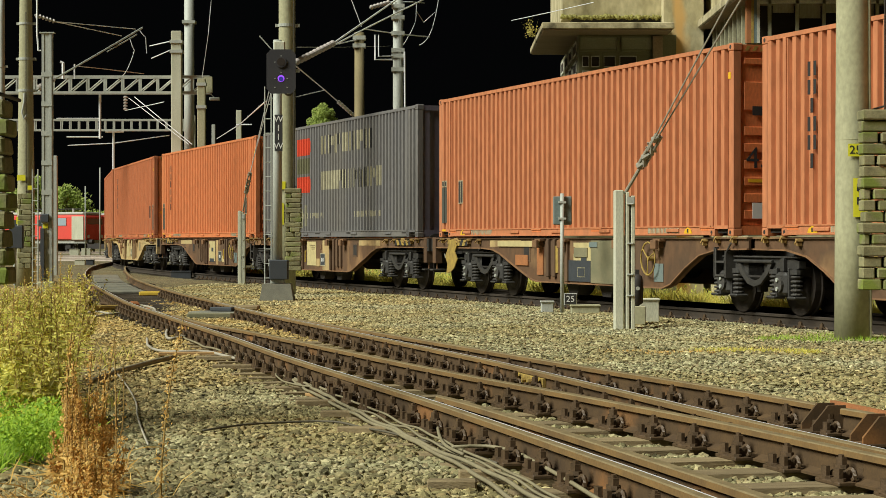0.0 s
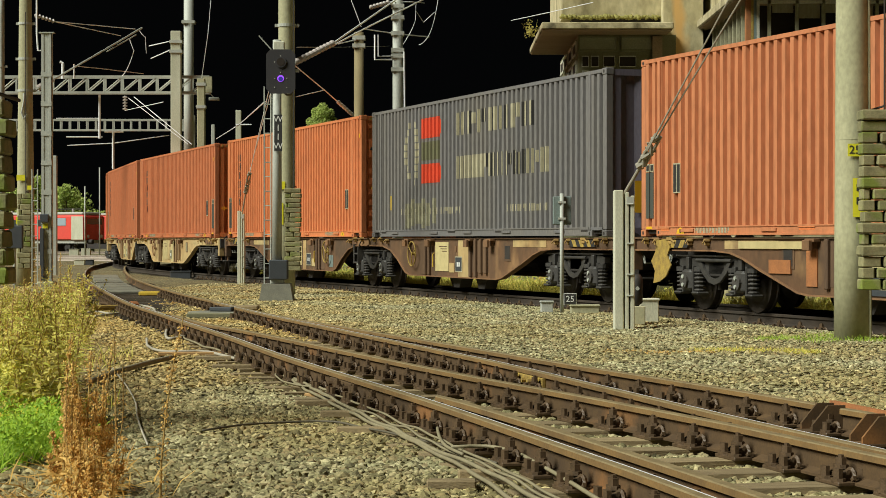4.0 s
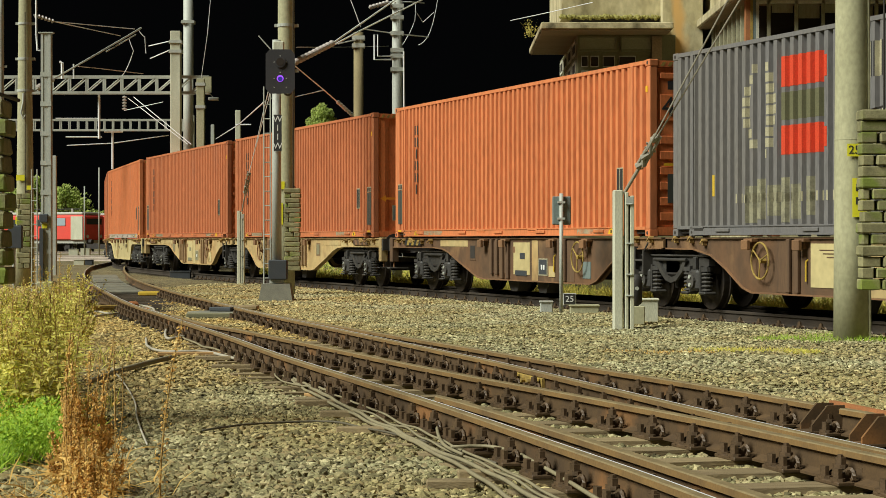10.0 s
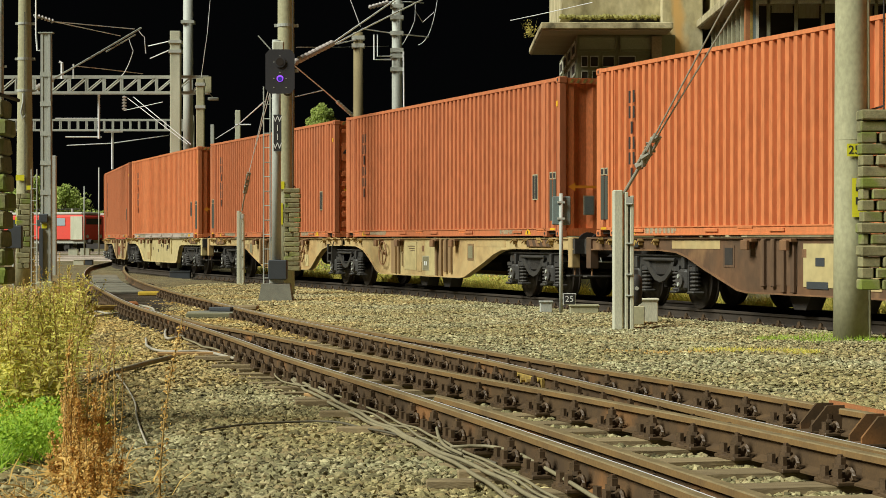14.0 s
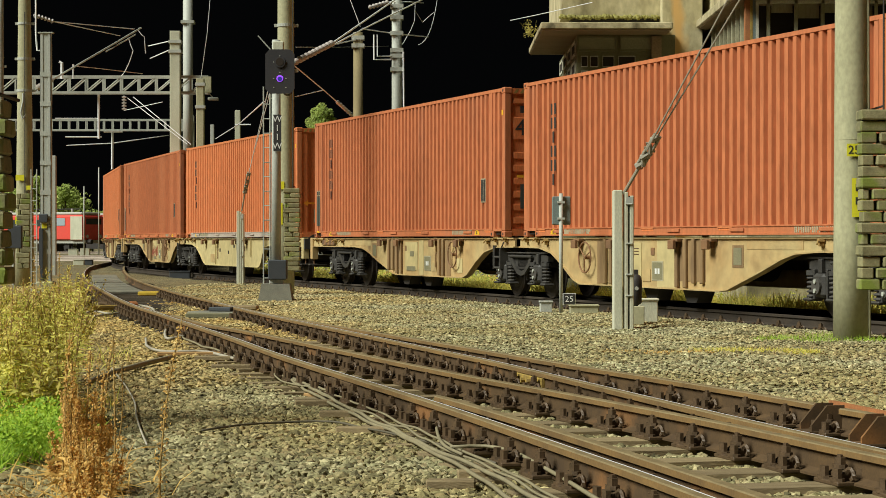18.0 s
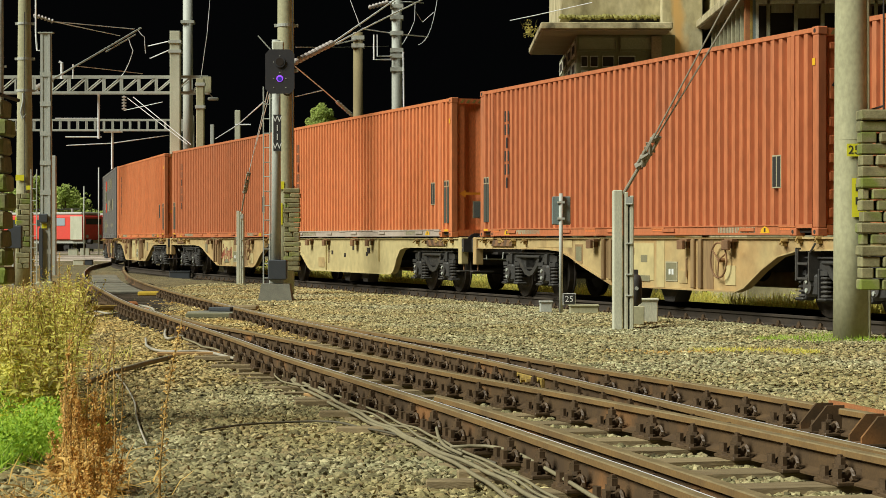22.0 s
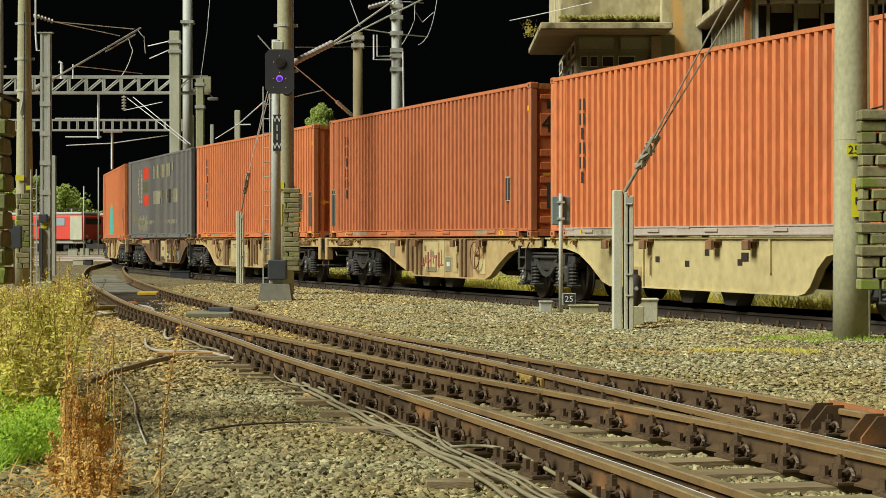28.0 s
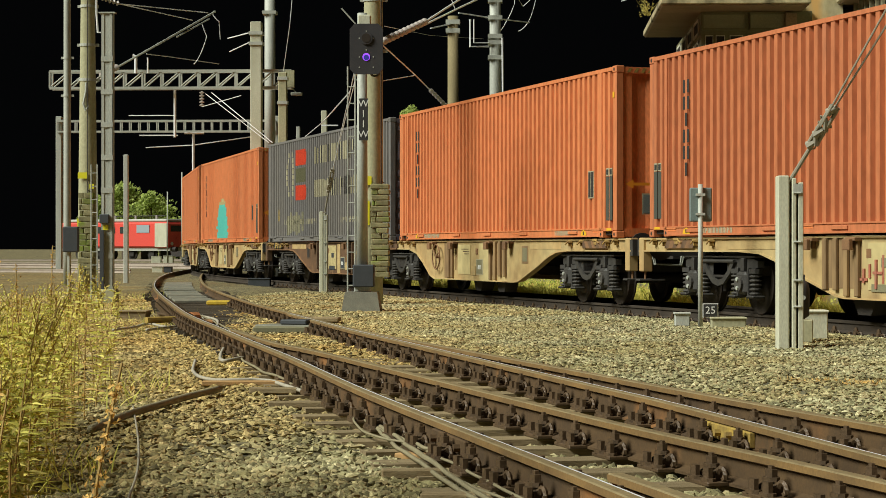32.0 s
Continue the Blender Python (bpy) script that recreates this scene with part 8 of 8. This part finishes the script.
# ---- ballast stones ----
def stones(name, n, y0, y1, left, right, size, faces, label, keep):
    """Loose stones as one mesh over a wedge of the plan: x from left * y to right * y."""
    g = np.random.default_rng(7 + n)
    y = np.sqrt(g.uniform(y0 ** 2, y1 ** 2, n))
    x = y * g.uniform(left, right, n)
    ok = keep(x, y)
    x, y = x[ok], y[ok]
    n = len(x)
    z = np.array([ground_z(a, b) + 0.018 * noise.noise((a * 0.8, b * 0.8, 0)) for a, b in zip(x, y)])
    if faces == 20:
        p = (1 + 5 ** 0.5) / 2
        base = np.array([(-1, p, 0), (1, p, 0), (-1, -p, 0), (1, -p, 0), (0, -1, p), (0, 1, p), (0, -1, -p), (0, 1, -p), (p, 0, -1), (p, 0, 1), (-p, 0, -1), (-p, 0, 1)]) / 1.9
        tri = np.array([(0, 11, 5), (0, 5, 1), (0, 1, 7), (0, 7, 10), (0, 10, 11), (1, 5, 9), (5, 11, 4), (11, 10, 2), (10, 7, 6), (7, 1, 8),
                        (3, 9, 4), (3, 4, 2), (3, 2, 6), (3, 6, 8), (3, 8, 9), (4, 9, 5), (2, 4, 11), (6, 2, 10), (8, 6, 7), (9, 8, 1)])
    else:
        base = np.array([(1, 0.3, 0.1), (-0.2, 1, 0), (-1, -0.2, 0.1), (0.2, -1, 0), (0.15, 0.1, 0.8), (0, 0, -0.8)])
        tri = np.array([(0, 1, 4), (1, 2, 4), (2, 3, 4), (3, 0, 4), (1, 0, 5), (2, 1, 5), (3, 2, 5), (0, 3, 5)])
    k = len(base)
    v = base[None] * (1 + g.uniform(-0.33, 0.33, (n, k, 1))) + g.uniform(-0.16, 0.16, (n, k, 3))
    v *= (g.uniform(*size, (n, 1, 1)) * np.concatenate([g.uniform(0.75, 1.5, (n, 1, 1)), g.uniform(0.7, 1.2, (n, 1, 1)), g.uniform(0.5, 0.95, (n, 1, 1))], 2))
    a, b = g.uniform(0, 6.283, n), g.uniform(-0.5, 0.5, n)
    ca, sa, cb, sb = np.cos(a)[:, None], np.sin(a)[:, None], np.cos(b)[:, None], np.sin(b)[:, None]
    X, Y, Z = v[..., 0], v[..., 1], v[..., 2]
    Y, Z = Y * cb - Z * sb, Y * sb + Z * cb
    X, Y = X * ca - Y * sa, X * sa + Y * ca
    v = np.stack([X + x[:, None], Y + y[:, None], Z + (z + g.uniform(-0.006, 0.016, n))[:, None]], 2).reshape(-1, 3)
    f = (tri[None] + (np.arange(n) * k)[:, None, None]).reshape(-1, 3)
    me = bpy.data.meshes.new(name)
    me.vertices.add(len(v))
    me.vertices.foreach_set("co", v.ravel())
    me.loops.add(len(f) * 3)
    me.loops.foreach_set("vertex_index", f.ravel().astype(np.int32))
    me.polygons.add(len(f))
    me.polygons.foreach_set("loop_start", np.arange(0, len(f) * 3, 3, dtype=np.int32))
    me.update(calc_edges=True)
    me.shade_flat()
    me.materials.append(M["stone"])
    return tagged(new(name, me), label, "ballast", kind="stuff")


def stone_material():
    m, n, l, b = nodes_of("ballast_stone")
    geo = n.new("ShaderNodeNewGeometry")
    ramp = n.new("ShaderNodeValToRGB")
    ramp.color_ramp.interpolation = "LINEAR"
    e = ramp.color_ramp.elements
    e[0].position, e[0].color = 0.0, (0.088, 0.077, 0.034, 1)
    e[1].position, e[1].color = 1.0, (0.54, 0.50, 0.285, 1)
    for pos, col in ((0.3, (0.225, 0.206, 0.098, 1)), (0.55, (0.33, 0.308, 0.160, 1)), (0.8, (0.26, 0.205, 0.10, 1))):
        q = e.new(pos)
        q.color = col
    l.new(geo.outputs["Random Per Island"], ramp.inputs[0])
    co = n.new("ShaderNodeTexCoord")
    nz = n.new("ShaderNodeTexNoise")
    nz.inputs["Scale"].default_value, nz.inputs["Detail"].default_value = 70, 4
    l.new(co.outputs["Object"], nz.inputs["Vector"])
    wash = n.new("ShaderNodeTexNoise")
    wash.inputs["Scale"].default_value, wash.inputs["Detail"].default_value = 0.4, 4
    l.new(co.outputs["Object"], wash.inputs["Vector"])
    hsv = n.new("ShaderNodeHueSaturation")
    v1 = n.new("ShaderNodeMapRange")
    v1.inputs["From Min"].default_value, v1.inputs["From Max"].default_value = 0.3, 0.7
    v1.inputs["To Min"].default_value, v1.inputs["To Max"].default_value = 0.7, 1.25
    l.new(nz.outputs[0], v1.inputs[0])
    l.new(v1.outputs[0], hsv.inputs["Value"])
    mx = n.new("ShaderNodeMix")
    mx.data_type, mx.blend_type = "RGBA", "MULTIPLY"
    mx.inputs["Factor"].default_value = 1
    tint = n.new("ShaderNodeValToRGB")
    t = tint.color_ramp.elements
    t[0].position, t[0].color = 0.38, (0.92, 0.82, 0.64, 1)
    t[1].position, t[1].color = 0.62, (1.0, 1.0, 1.0, 1)
    l.new(wash.outputs[0], tint.inputs[0])
    l.new(ramp.outputs[0], mx.inputs["A"])
    l.new(tint.outputs[0], mx.inputs["B"])
    l.new(mx.outputs["Result"], hsv.inputs["Color"])
    l.new(fresh(n, l, dusted(n, l, hsv.outputs[0])), b.inputs["Base Color"])
    b.inputs["Roughness"].default_value = 0.9
    return m


M["stone"] = stone_material()
side_n = Vector((math.sin(HEAD), math.cos(HEAD)))


def clear_of_track(x, y):
    ok = np.ones(len(x), bool)
    for key in "1234":
        pts = sorted(dense[key], key=lambda p: p[1])
        rx = np.interp(y, [p[1] for p in pts], [p[0] for p in pts], left=1e9, right=1e9)
        ok &= np.abs(x - rx) > 0.10
    for x1, y1, turn, lo, hi in SLEEPERS:
        if y1 > 46:
            break
        near = np.abs(y - y1) < 2.2
        dx, dy = x[near] - x1, y[near] - y1
        u, w = dx * math.cos(turn) + dy * math.sin(turn), -dx * math.sin(turn) + dy * math.cos(turn)
        on = (np.abs(w) < 0.125) & (u > lo) & (u < hi)
        drop = np.zeros(len(x), bool)
        drop[np.where(near)[0][on]] = True
        chance = np.random.default_rng(int(y1 * 100)).uniform(0, 1, len(x))
        ok &= ~(drop & (chance < np.where(x < x1 - 0.22, 0.40, 0.86 if y1 < 25 else 0.30)))
    p = (x * side_n.x + (y - Y0) * side_n.y)
    ok &= p < 0.35
    return ok


stones("ballast_stones", 76000, 7.5, 17.0, -0.25, 0.25, (0.012, 0.031), 20, "loose grey-beige crushed stones of the ballast", clear_of_track)
stones("ballast_stones", 40000, 40.0, 58.0, -0.25, 0.05, (0.03, 0.05), 8, "loose grey-beige crushed stones farther off", clear_of_track)
stones("ballast_stones", 120000, 17.0, 40.0, -0.25, 0.25, (0.016, 0.036), 8, "loose grey-beige crushed stones of the ballast", clear_of_track)


motions()
